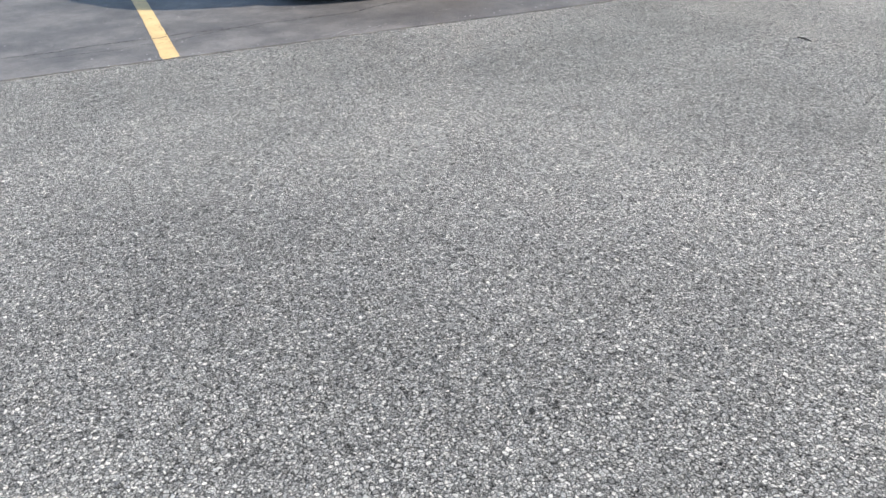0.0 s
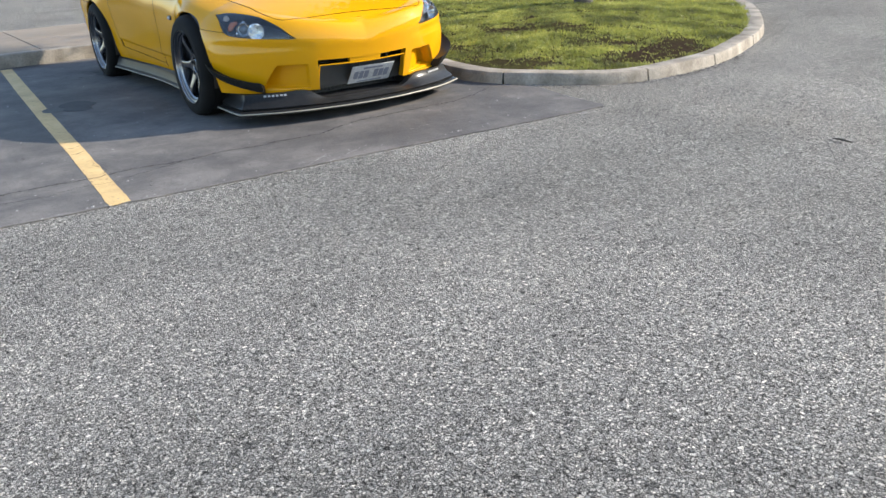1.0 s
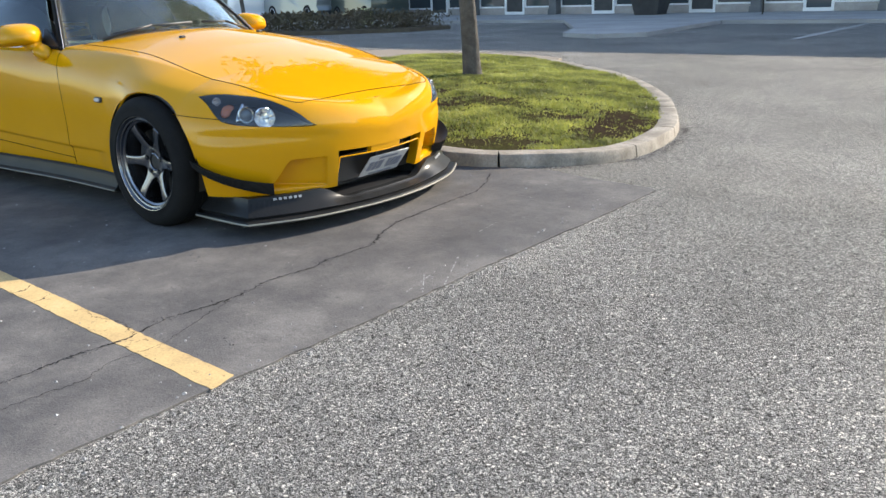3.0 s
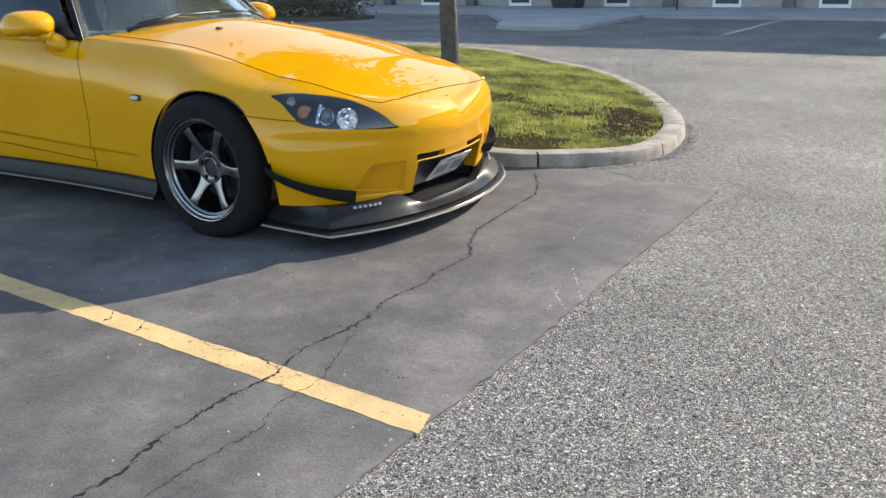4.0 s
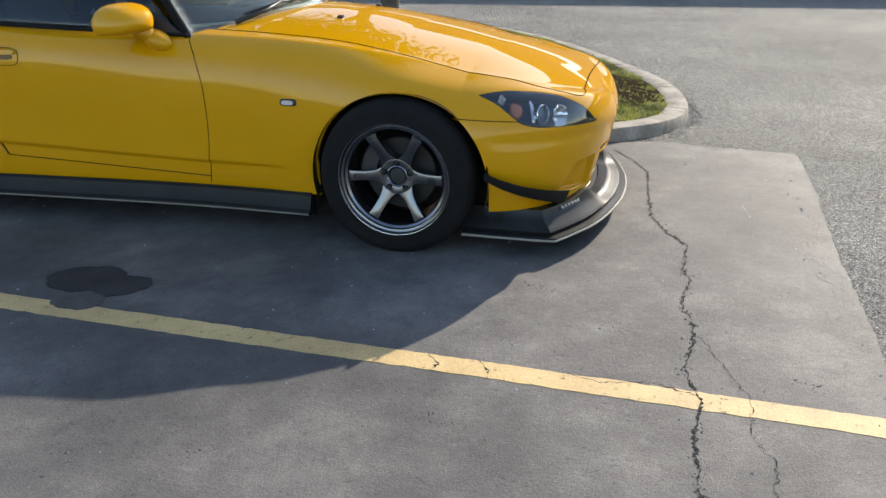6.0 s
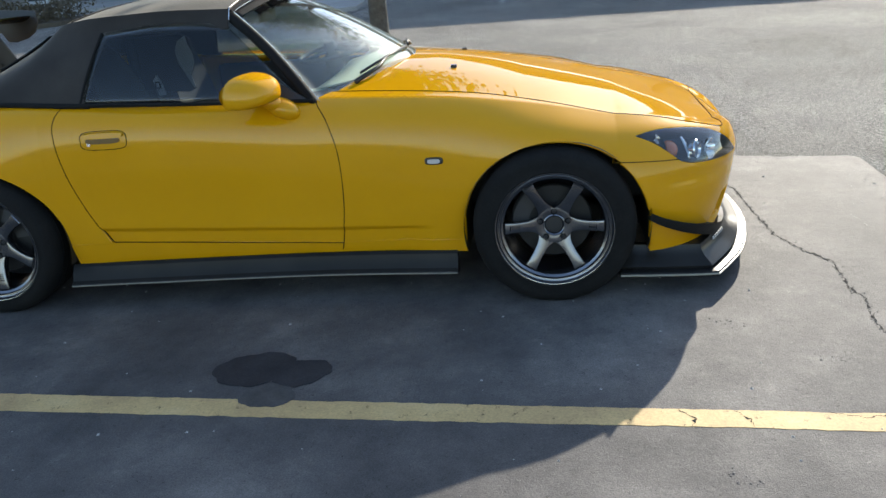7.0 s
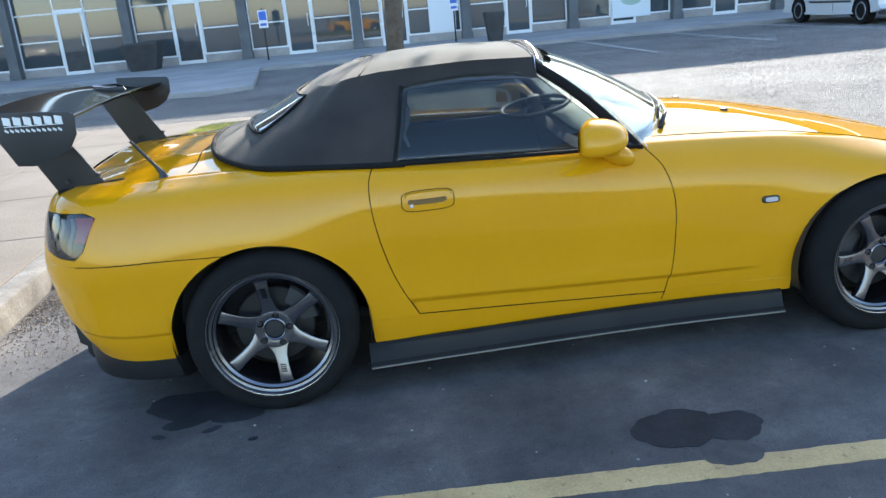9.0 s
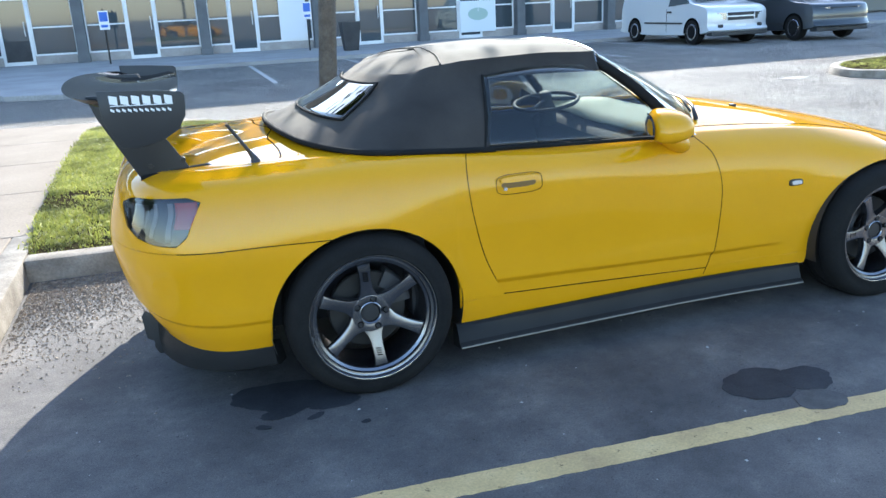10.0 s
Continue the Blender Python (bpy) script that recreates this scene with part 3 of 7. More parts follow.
DOOR_R = [(0.19, 0.09), (0.295, 0.038), (0.39, -0.018), (0.489, -0.05), (0.614, -0.084), (0.724, -0.104), (0.79, -0.105), (0.867, -0.08), (0.91, -0.055)]
DOOR_UF, DOOR_UR = 0.345, -0.70
U_COWL, U_HOODF = 0.37, 2.141
HOOD_SIDE = [(0.3, 6.0), (0.9, 6.0), (1.2, 5.8), (1.332, 5.6), (1.5, 5.42), (1.647, 5.2), (1.79, 4.78), (1.905, 4.36), (2.0, 4.02), (2.035, 3.98), (2.09, 4.3), (2.141, 4.9)]


SLOPES = {}


def pch(keys, x, col=1):
    """Smooth, overshoot-free curve through keys at x (array)."""
    if (id(keys), col) not in SLOPES:
        kx = np.array([k[0] for k in keys], float)
        ky = np.array([k[col] for k in keys], float)
        h = np.diff(kx)
        d = np.diff(ky) / h
        m = np.zeros(len(kx))
        m[0], m[-1] = d[0], d[-1]
        for i in range(1, len(kx) - 1):
            if d[i - 1] * d[i] > 0:
                w1, w2 = 2 * h[i] + h[i - 1], h[i] + 2 * h[i - 1]
                m[i] = (w1 + w2) / (w1 / d[i - 1] + w2 / d[i])
        SLOPES[(id(keys), col)] = (keys, kx, ky, h, m)
    _, kx, ky, h, m = SLOPES[(id(keys), col)]
    x = np.clip(np.asarray(x, float), kx[0], kx[-1])
    i = np.clip(np.searchsorted(kx, x, side="right") - 1, 0, len(kx) - 2)
    t = (x - kx[i]) / h[i]
    t2, t3 = t * t, t * t * t
    return (2 * t3 - 3 * t2 + 1) * ky[i] + (t3 - 2 * t2 + t) * h[i] * m[i] + (-2 * t3 + 3 * t2) * ky[i + 1] + (t3 - t2) * h[i] * m[i + 1]


def lin(keys, x):
    return np.interp(x, [k[0] for k in keys], [k[1] for k in keys])


def control_rows(u):
    """Nine control points of the skin's section at station u (array): six up the side, three to the middle."""
    u = np.asarray(u, float)
    xm = np.clip(u, TAIL_X, NOSE_X)
    pn = np.clip(u - NOSE_X, 0, 1) * math.pi / 2
    pt = np.clip(TAIL_X - u, 0, 1) * math.pi / 2
    rows = []
    for k, keys in enumerate(LEVELS):
        w, z = pch(keys, xm), pch(keys, xm, 2)
        en, et = 2.2, 2.9
        fx, fz = NOSE[k]
        tx, tz = TAIL[k]
        sn, cn = np.sin(pn) ** (2 / en), np.cos(pn) ** (2 / en)
        st, ct = np.sin(pt) ** (2 / et), np.cos(pt) ** (2 / et)
        x = xm + (fx - NOSE_X) * sn + (tx - TAIL_X) * st
        # run on from the sides in the same direction
        (x0, w0, z0), (x1, w1, z1) = keys[-2], keys[-1]
        lead = (fx - NOSE_X) * sn * cn ** 5 * 0.8 / (x1 - x0)
        y = w * cn * ct + (w1 - w0) * lead
        z = z + (fz - z) * (np.sin(pn) ** 2 if k == 5 else 1 - cn) * (pn > 0) + (tz - z) * (1 - ct) * (pt > 0) + (z1 - z0) * lead * 0.4
        off = np.interp(u, [-0.86, DOOR_UR, DOOR_UF, 0.85], [0, 1, 0, 0]) * lin(DOOR_R, z) + np.interp(u, [DOOR_UR, DOOR_UF, 0.80], [0, 1, 0]) * lin(DOOR_F, z)
        rows.append(np.stack([x + off * ((pn <= 0) & (pt <= 0)), y, z], -1))
    r = rows[5]
    cx = np.where(pn > 0, NOSE_X + (NOSE[5][0] - NOSE_X) * np.sin(pn), np.where(pt > 0, TAIL_X + (TAIL[5][0] - TAIL_X) * np.sin(pt), xm))
    c = np.stack([cx, np.zeros_like(cx), pch(SPINE, cx)], -1)
    for f in (0.13, 0.55, 1.0):
        p = r + (c - r) * f
        p[..., 0] += f * np.interp(u, [0.2, U_COWL, 1.1], [0.21, 0.21, 0])
        p[..., 2] = r[..., 2] + (c[..., 2] - r[..., 2]) * (1 - (1 - f) ** 2.2)
        rows.append(p)
    return np.stack(rows, 0)


def skin(u, s):
    """Points of the right half's skin (y positive) at station u and height s, 0 to 8."""
    u, s = np.broadcast_arrays(np.asarray(u, float), np.asarray(s, float))
    C = control_rows(u)
    i = np.clip(s.astype(int), 0, 7)
    t = (s - i)[..., None]
    idx = np.indices(u.shape)
    def g(j):
        return C[(np.clip(j, 0, 8), *idx)]
    a, b, c, d = g(i - 1), g(i), g(i + 1), g(i + 2)
    # mirror the section at the middle line, so that it runs on level
    far = (i + 2 > 8)[..., None]
    d = np.where(far, g(np.full_like(i, 7)) * np.array([1, -1, 1]), d)
    lo = (i == 0)[..., None]
    a = np.where(lo, 2 * b - c, a)
    return 0.5 * (2 * b + (c - a) * t + (2 * a - 5 * b + 4 * c - d) * t * t + (3 * b - 3 * c + d - a) * t ** 3)


LAMP_LO = [(1.515, 3.94), (1.59, 3.6), (1.652, 3.22), (1.703, 2.93), (1.75, 2.84), (1.804, 2.80), (1.933, 2.77), (2.10, 2.79), (2.13, 2.845)]
LAMP_HI = [(1.515, 3.96), (1.58, 4.15), (1.664, 4.26), (1.76, 4.25), (1.855, 4.13), (1.95, 3.82), (2.05, 3.38), (2.112, 2.95), (2.13, 2.855)]
H0, HB = 1.515, 2.13
TAIL_LO = [(-2.23, 3.72), (-2.16, 3.4), (-2.07, 3.24), (-1.95, 3.15), (-1.85, 3.14), (-1.80, 3.3), (-1.74, 3.82)]
TAIL_HI = [(-2.23, 3.80), (-2.15, 3.92), (-1.80, 3.95), (-1.74, 3.84)]
T0, T1 = -2.23, -1.74


def hood_side(u):
    return pch(HOOD_SIDE, u)


def s_at_z(u, z):
    """The height s on the side of station u where the skin is z high."""
    u, z = np.broadcast_arrays(np.asarray(u, float), np.asarray(z, float))
    lo, hi = np.zeros(u.shape), np.full(u.shape, 5.0)
    for _ in range(22):
        mid = (lo + hi) / 2
        up = skin(u, mid)[..., 2] < z
        lo, hi = np.where(up, mid, lo), np.where(up, hi, mid)
    return (lo + hi) / 2


def s_low(u):
    """Lower border of the skin: the sill or the wheel arch."""
    u = np.asarray(u, float)
    s = np.zeros(u.shape)
    for _ in range(3):
        p = skin(u, s)
        zz = np.full(u.shape, -1.0)
        for sx in (1, -1):
            d = (p[..., 0] - ARCH_C[sx]) / ARCH_R[sx]
            zz = np.maximum(zz, np.where(np.abs(d) < 1, ARCH_Z + ARCH_H * np.sqrt(np.maximum(1 - d * d, 0)), -1))
        s = np.where(zz > 0, s_at_z(u, zz), 0.0)
    return s


NORMALS = {}


def true_normals(ob):
    """Shade a panel by the skin's own normals."""
    pts = np.concatenate([p for p, _ in NORMALS[ob.name]])
    nrm = np.concatenate([n for _, n in NORMALS[ob.name]])
    tree = kdtree.KDTree(len(pts))
    for i, p in enumerate(pts.tolist()):
        tree.insert(p, i)
    tree.balance()
    out = []
    for v in ob.data.vertices:
        _, i, d = tree.find(v.co)
        out.append(nrm[i].tolist() if d < 2e-4 else (0.0, 0.0, 0.0))
    ob.data.normals_split_custom_set_from_vertices(out)


def panel(name, us, slo, shi, rows, material, parent, side, depth=0.014, gap=0.0016, label="", shape=None, edges="abcd", knee=None):
    """A sheet of the skin between two heights along stations us, with turned-in borders. side: -1 right, 1 left, 0 both joined."""
    us = np.asarray(us, float)
    lo = slo(us) if callable(slo) else np.full(us.shape, float(slo))
    hi = shi(us) if callable(shi) else np.full(us.shape, float(shi))
    f = np.linspace(0, 1, rows)
    U, F = np.meshgrid(us, f, indexing="ij")
    S = lo[:, None] + (hi - lo)[:, None] * F
    if knee:
        S = np.where(F < 0.5, lo[:, None] + (knee - lo)[:, None] * 2 * F, knee + (hi - knee)[:, None] * (2 * F - 1))
    P = skin(U, S)
    du = skin(U + 1e-3, S) - skin(U - 1e-3, S)
    ds = skin(U, np.minimum(S + 1e-2, 8)) - skin(U, np.maximum(S - 1e-2, 0))
    N = np.cross(ds, du)
    N /= np.maximum(np.linalg.norm(N, axis=-1, keepdims=True), 1e-9)
    N *= np.sign((N * (P - np.array([0, 0, 0.4]))).sum(-1, keepdims=True))
    if shape is not None:
        a, b = shape(skin(U + 1e-3, S), N, U + 1e-3, S), shape(skin(U - 1e-3, S), N, U - 1e-3, S)
        c, d = np.minimum(S + 1e-2, 8), np.maximum(S - 1e-2, 0)
        P = shape(P, N, U, S)
        M = np.cross(shape(skin(U, c), N, U, c) - shape(skin(U, d), N, U, d), a - b)
        M /= np.maximum(np.linalg.norm(M, axis=-1, keepdims=True), 1e-9)
        N = M * np.sign((M * N).sum(-1, keepdims=True))
    n, r = P.shape[:2]
    if side == 0:
        P = np.concatenate([P, P[:, -2::-1] * np.array([1, -1, 1])], 1)
        N = np.concatenate([N, N[:, -2::-1] * np.array([1, -1, 1])], 1)
        r = P.shape[1]
    elif side == -1:
        P, N = P * np.array([1, -1, 1]), N * np.array([1, -1, 1])
    # borders: pulled in for the gap, then turned inwards
    C = P.copy()
    def inward(a, b):
        v = b - a
        return v / np.maximum(np.linalg.norm(v, axis=-1, keepdims=True), 1e-9)
    if "a" in edges:
        C[0] += inward(P[0], P[1]) * gap
    if "b" in edges:
        C[-1] += inward(P[-1], P[-2]) * gap
    if "c" in edges:
        C[:, 0] += inward(P[:, 0], P[:, 1]) * gap
    if "d" in edges:
        C[:, -1] += inward(P[:, -1], P[:, -2]) * gap
    dep = {e: depth if e in edges else 0.0 for e in "abcd"}
    G = np.zeros((n + 2, r + 2, 3))
    G[1:-1, 1:-1] = C
    G[0, 1:-1], G[-1, 1:-1] = C[0] - N[0] * dep["a"], C[-1] - N[-1] * dep["b"]
    G[1:-1, 0], G[1:-1, -1] = C[:, 0] - N[:, 0] * dep["c"], C[:, -1] - N[:, -1] * dep["d"]
    G[0, 0], G[0, -1], G[-1, 0], G[-1, -1] = G[0, 1], G[0, -2], G[-1, 1], G[-1, -2]
    verts = G.reshape(-1, 3)
    w = r + 2
    faces = []
    a, b = n // 2, r // 4
    turn = np.dot(np.cross(C[a + 1, b] - C[a, b], C[a, b + 1] - C[a, b]), N[a, b]) < 0
    for i in range(n + 1):
        for j in range(w - 1):
            q = (i * w + j, (i + 1) * w + j, (i + 1) * w + j + 1, i * w + j + 1)
            faces.append(q[::-1] if turn else q)
    me = bpy.data.meshes.new(name)
    me.from_pydata(verts.tolist(), [], faces)
    me.materials.append(material)
    bm = bmesh.new()
    bm.from_mesh(me)
    bmesh.ops.remove_doubles(bm, verts=bm.verts, dist=2e-5)
    bmesh.ops.dissolve_degenerate(bm, dist=1e-5, edges=bm.edges)
    bm.to_mesh(me)
    bm.free()
    me.polygons.foreach_set("use_smooth", [True] * len(me.polygons))
    me.set_sharp_from_angle(angle=radians(38))
    ob = new(name, me)
    ob.parent = parent
    NORMALS[ob.name] = [(C.reshape(-1, 3), N.reshape(-1, 3))]
    true_normals(ob)
    if label:
        ob["label"] = label
    return ob


def us_between(a, b, step=0.02, extra=()):
    n = max(4, int(abs(b - a) / step))
    lo, hi = min(a, b), max(a, b)
    keep = [e for e in extra if lo + 0.004 < e < hi - 0.004]
    us = keep + [u for u in np.linspace(a, b, n).tolist() if u in (a, b) or all(abs(u - e) > 0.004 for e in keep)]
    return np.array(sorted(set(us)))


def arch_us(sx):
    """Stations close together near the upright ends of a wheel arch."""
    return [ARCH_C[sx] + (ARCH_R[sx] + 0.0002) * math.cos(a * math.pi / 40) for a in [0] + list(range(2, 39)) + [40]]



def sheets(name, specs, material, parent, side, label=""):
    """Several sheets of the skin joined into one panel."""
    obs = [panel(name, us, lo, hi, rows, material, parent, side, edges=e, **more) for us, lo, hi, rows, e, more in specs]
    bm = bmesh.new()
    bank = []
    for o in obs:
        bm.from_mesh(o.data)
        bank += NORMALS.pop(o.name)
    for o in obs[1:]:
        me = o.data
        bpy.data.objects.remove(o)
        bpy.data.meshes.remove(me)
    bmesh.ops.remove_doubles(bm, verts=bm.verts, dist=3e-5)
    me = obs[0].data
    bm.to_mesh(me)
    bm.free()
    me.polygons.foreach_set("use_smooth", [True] * len(me.polygons))
    me.set_sharp_from_angle(angle=radians(38))
    NORMALS[obs[0].name] = bank
    true_normals(obs[0])
    if label:
        obs[0]["label"] = label
    return obs[0]


car = thing("sports_car", "yellow convertible sports car, black soft top, rear wing", "car")


def lamp_lo(u):
    return pch(LAMP_LO, u)


def lamp_hi(u):
    return pch(LAMP_HI, u)


def tail_lo(u):
    return lin(TAIL_LO, u)


def tail_hi(u):
    return lin(TAIL_HI, u)


def sill_top(u):
    """Joint between the sill and the panels above it, falling towards the front wheel."""
    return np.interp(u, [DOOR_UR, DOOR_UF, 0.85], [1.0, 0.62, 0.60])


def arch_low(u):
    """Lower border of fender and quarter panel, above sill and bumpers."""
    return np.where((u < 1.43) & (u > -1.43), np.maximum(s_low(u), sill_top(u)), np.maximum(s_low(u), 3.0))


U_MOUTH = 2.232
S_MOUTH = 1.55


def bumper_top(u):
    return np.where(u < 1.69, 3.0, np.where(u <= HB, lamp_lo(u), 2.85))


def scoop(P, N, U, S):
    """Air scoop beside the mouth: flush at its inner side, deep at its slanted outer side."""
    ul = 1.905 + np.clip(S, 0, 1.4) * 0.085
    f = np.clip((U - ul) / 0.012, 0, 1) * np.clip((2.185 - U) / 0.01, 0, 1) * np.clip((1.38 - S) / 0.09, 0, 1) * np.clip((S - 0.10) / 0.05, 0, 1)
    ramp_in = np.clip((2.2 - U) / (2.2 - ul), 0, 1)
    d = f * (0.012 + 0.095 * ramp_in)
    # the crease that runs forward under the headlamp
    k = np.exp(-((S - 2.35) / 0.22) ** 2) * np.clip((U - 1.5) / 0.25, 0, 1) * np.clip((2.23 - U) / 0.14, 0, 1) * 0.006
    P = P - N * (d + k)[..., None]
    return P


def rear_crease(P, N, U, S):
    k = np.clip((1.19 - S) / 0.06, 0, 1) * 0.008
    return P - N * k[..., None]


def crease_depth(U, S):
    edge = np.interp(U, [-0.72, -0.2, 0.45, 0.8], [1.50, 1.38, 1.26, 1.20])
    f = np.clip((edge - S) / 0.18, 0, 1)
    g = np.clip((0.74 - U) / 0.15, 0, 1)
    return f * f * (3 - 2 * f) * 0.018 * np.clip((U + 0.80) / 0.1, 0, 1) * g * g * (3 - 2 * g)


def body_crease(P, N, U, S):
    """The step along the foot of the door, running out behind the front wheel."""
    return P - N * crease_depth(U, S)[..., None]


EXT = arch_us(1) + arch_us(-1)
CREASE = {"shape": body_crease, "knee": 3.7}
for side in (-1, 1):
    door = panel("door", us_between(DOOR_UR, DOOR_UF, 0.03), sill_top, 5.0, 90, M_YELLOW, car, side, shape=body_crease)
    sheets("fender", [
        (us_between(DOOR_UF, H0, 0.02, EXT), arch_low, hood_side, 110, "acd", CREASE),
        (us_between(H0, 1.69, 0.008), 3.0, lamp_lo, 14, "cd", {}),
        (us_between(H0, 1.80, 0.01), lamp_hi, hood_side, 20, "cd", {}),
    ], M_YELLOW, car, side)
    sheets("quarter_panel", [
        (us_between(T1, DOOR_UR, 0.02, EXT), arch_low, 6.0, 60, "bcd", {"knee": 3.7}),
        (us_between(-2.6, T0, 0.02), 3.0, 6.0, 24, "c", {}),
        (us_between(T0, T1, 0.012), 3.0, tail_lo, 10, "cd", {}),
        (us_between(T0, T1, 0.012), tail_hi, 6.0, 16, "cd", {}),
    ], M_YELLOW, car, side)
    panel("sill", us_between(-1.0, 0.862, 0.03, EXT), s_low, lambda u: np.maximum(s_low(u) + 0.001, sill_top(u)), 10, M_YELLOW, car, side, shape=body_crease, edges="cd")
panel("hood", us_between(U_COWL, U_HOODF - 0.003, 0.02), hood_side, 8.0, 40, M_YELLOW, car, 0, gap=0.002)


def lid_bow(P, N, U, S):
    """The front edge of the lid bows back towards its middle."""
    w = np.clip((S - 6.0) / 1.7, 0, 1)
    w = w * w * (3 - 2 * w) * np.exp(-((U + 1.49) / 0.27) ** 2) * 0.14
    P = P.copy()
    P[..., 0] -= w
    P[..., 2] -= w * 0.07
    return P


panel("trunk_lid", us_between(-2.25, -1.49, 0.02), 6.0, 8.0, 24, M_YELLOW, car, 0, shape=lid_bow)
panel("rear_deck", us_between(-1.487, -1.2, 0.02), 6.0, 8.0, 20, M_YELLOW, car, 0, shape=lid_bow)
panel("tail_top", us_between(-2.6, -2.25, 0.02), 6.0, 8.0, 20, M_YELLOW, car, 0)


def both_sides(name, specs):
    """One panel that runs round an end of the car from side to side."""
    a = sheets(name, specs, M_YELLOW, car, -1)
    b = sheets(name, specs, M_YELLOW, car, 1)
    bm = bmesh.new()
    bm.from_mesh(a.data)
    bm.from_mesh(b.data)
    bmesh.ops.remove_doubles(bm, verts=bm.verts, dist=2e-4)
    NORMALS[a.name] += NORMALS.pop(b.name)
    me, old = a.data, b.data
    bpy.data.objects.remove(b)
    bpy.data.meshes.remove(old)
    bm.to_mesh(me)
    bm.free()
    me.polygons.foreach_set("use_smooth", [True] * len(me.polygons))
    true_normals(a)
    return a


front_bumper = both_sides("front_bumper", [
    (us_between(1.43, HB, 0.008, arch_us(1)), s_low, bumper_top, 64, "acd", {"shape": scoop, "depth": 0.03, "gap": 0.001}),
    (us_between(HB, U_MOUTH, 0.006), 0.0, 2.85, 64, "c", {"shape": scoop, "depth": 0.03, "gap": 0.0}),
    (us_between(U_MOUTH, 2.45, 0.012), S_MOUTH, bumper_top, 20, "c", {"shape": scoop, "depth": 0.05, "gap": 0.0}),
    (us_between(HB, U_HOODF, 0.008), 2.85, hood_side, 30, "", {}),
    (us_between(U_HOODF, 2.45, 0.012), 2.85, 8.0, 60, "", {}),
    (us_between(1.80, HB, 0.01), lamp_hi, hood_side, 24, "c", {}),
])
for sd in (-1, 1):
    bm = bmesh.new()
    P = skin(np.full(14, U_MOUTH), np.linspace(0.0, S_MOUTH, 14))
    add_loft(bm, [[Vector((p[0] - d, sd * (p[1] + 0.15 * d), p[2])) for p in P] for d in (0.0, 0.02, 0.07)], closed=False, caps=False)
    part("mouth_return", bm, M_YELLOW, front_bumper, smooth=True)
rear_bumper = both_sides("rear_bumper", [(us_between(-2.6, -1.42, 0.012, arch_us(-1)), s_low, 3.0, 40, "bcd", {"shape": rear_crease})])


def glass(name, tint, rough=0.0, dust=0.0, low=0.075):
    """Thin pane: what is behind, tinted, under a mirror-like sheen; dust: share of a pale film that scatters light."""
    m = bpy.data.materials.new(name)
    m.use_nodes = True
    nt = m.node_tree
    nt.nodes.remove(nt.nodes["Principled BSDF"])
    tr = node(m, "ShaderNodeBsdfTransparent", Color=(*tint, 1))
    gl = node(m, "ShaderNodeBsdfGlossy", Color=(1, 1, 1, 1), Roughness=rough)
    lw = node(m, "ShaderNodeLayerWeight", Blend=0.5)
    pw = node(m, "ShaderNodeMath")
    pw.operation = "POWER"
    pw.inputs[1].default_value = 4.0
    wire(m, lw.outputs["Facing"], pw.inputs[0])
    fr = node(m, "ShaderNodeMapRange")
    fr.inputs["To Min"].default_value, fr.inputs["To Max"].default_value = low, 0.95
    wire(m, pw.outputs[0], fr.inputs["Value"])
    ms = node(m, "ShaderNodeMixShader")
    wire(m, fr.outputs[0], ms.inputs[0])
    wire(m, tr.outputs[0], ms.inputs[1])
    wire(m, gl.outputs[0], ms.inputs[2])
    out = ms.outputs[0]
    if dust:
        film = node(m, "ShaderNodeBsdfTranslucent", Color=(0.8, 0.82, 0.8, 1))
        md = node(m, "ShaderNodeMixShader")
        spots = ramp(m, noise_of(m, node_pos(m), 9.0, 5), [(0.3, (0.6, 0.6, 0.6)), (0.7, (1, 1, 1))])
        k = node(m, "ShaderNodeMath")
        k.operation = "MULTIPLY"
        k.inputs[1].default_value = dust
        wire(m, spots, k.inputs[0])
        wire(m, k.outputs[0], md.inputs[0])
        wire(m, out, md.inputs[1])
        wire(m, film.outputs[0], md.inputs[2])
        out = md.outputs[0]
    wire(m, out, nt.nodes["Material Output"].inputs["Surface"])
    return m


def carbon(name, coat):
    m = mat(name, (0.02, 0.02, 0.021), 0.5)
    b = m.node_tree.nodes["Principled BSDF"]
    b.inputs["Coat Weight"].default_value, b.inputs["Coat Roughness"].default_value = coat, 0.18
    b.inputs["Specular IOR Level"].default_value = 0.06
    p = node_pos(m)
    w = node(m, "ShaderNodeTexChecker", Scale=260.0)
    wire(m, p, w.inputs["Vector"])
    d = noise_of(m, p, 6.0, 5)
    col = mix(m, 0.5, (0.012, 0.012, 0.012), (0.022, 0.022, 0.022))
    wire(m, w.outputs["Fac"], col.node.inputs[0])
    to(m, mix(m, 0.5, col, ramp(m, d, [(0.35, (0.8, 0.8, 0.8)), (0.7, (1.6, 1.55, 1.5))]), "MULTIPLY"))
    return m


M_PANE = glass("window_glass", (0.58, 0.62, 0.62), low=0.04)
M_SCREEN = glass("windscreen_glass", (0.80, 0.87, 0.85), dust=0.10)
M_LENS = glass("lamp_lens", (0.85, 0.86, 0.86))
M_SMOKE = glass("smoked_lens", (0.40, 0.39, 0.39))
M_CARBON = carbon("carbon_fibre", 0.30)
M_CARBON_DULL = carbon("worn_carbon_fibre", 0.14)
M_TRIM = mat("dull_chrome_trim", (0.62, 0.62, 0.62), 0.25, 0.9)
M_HEADER = mat("header_rubber", (0.016, 0.016, 0.017), 0.85, Specular_IOR_Level=0.1)
M_CHROME = mat("chrome", (0.8, 0.8, 0.8), 0.08, 1.0)
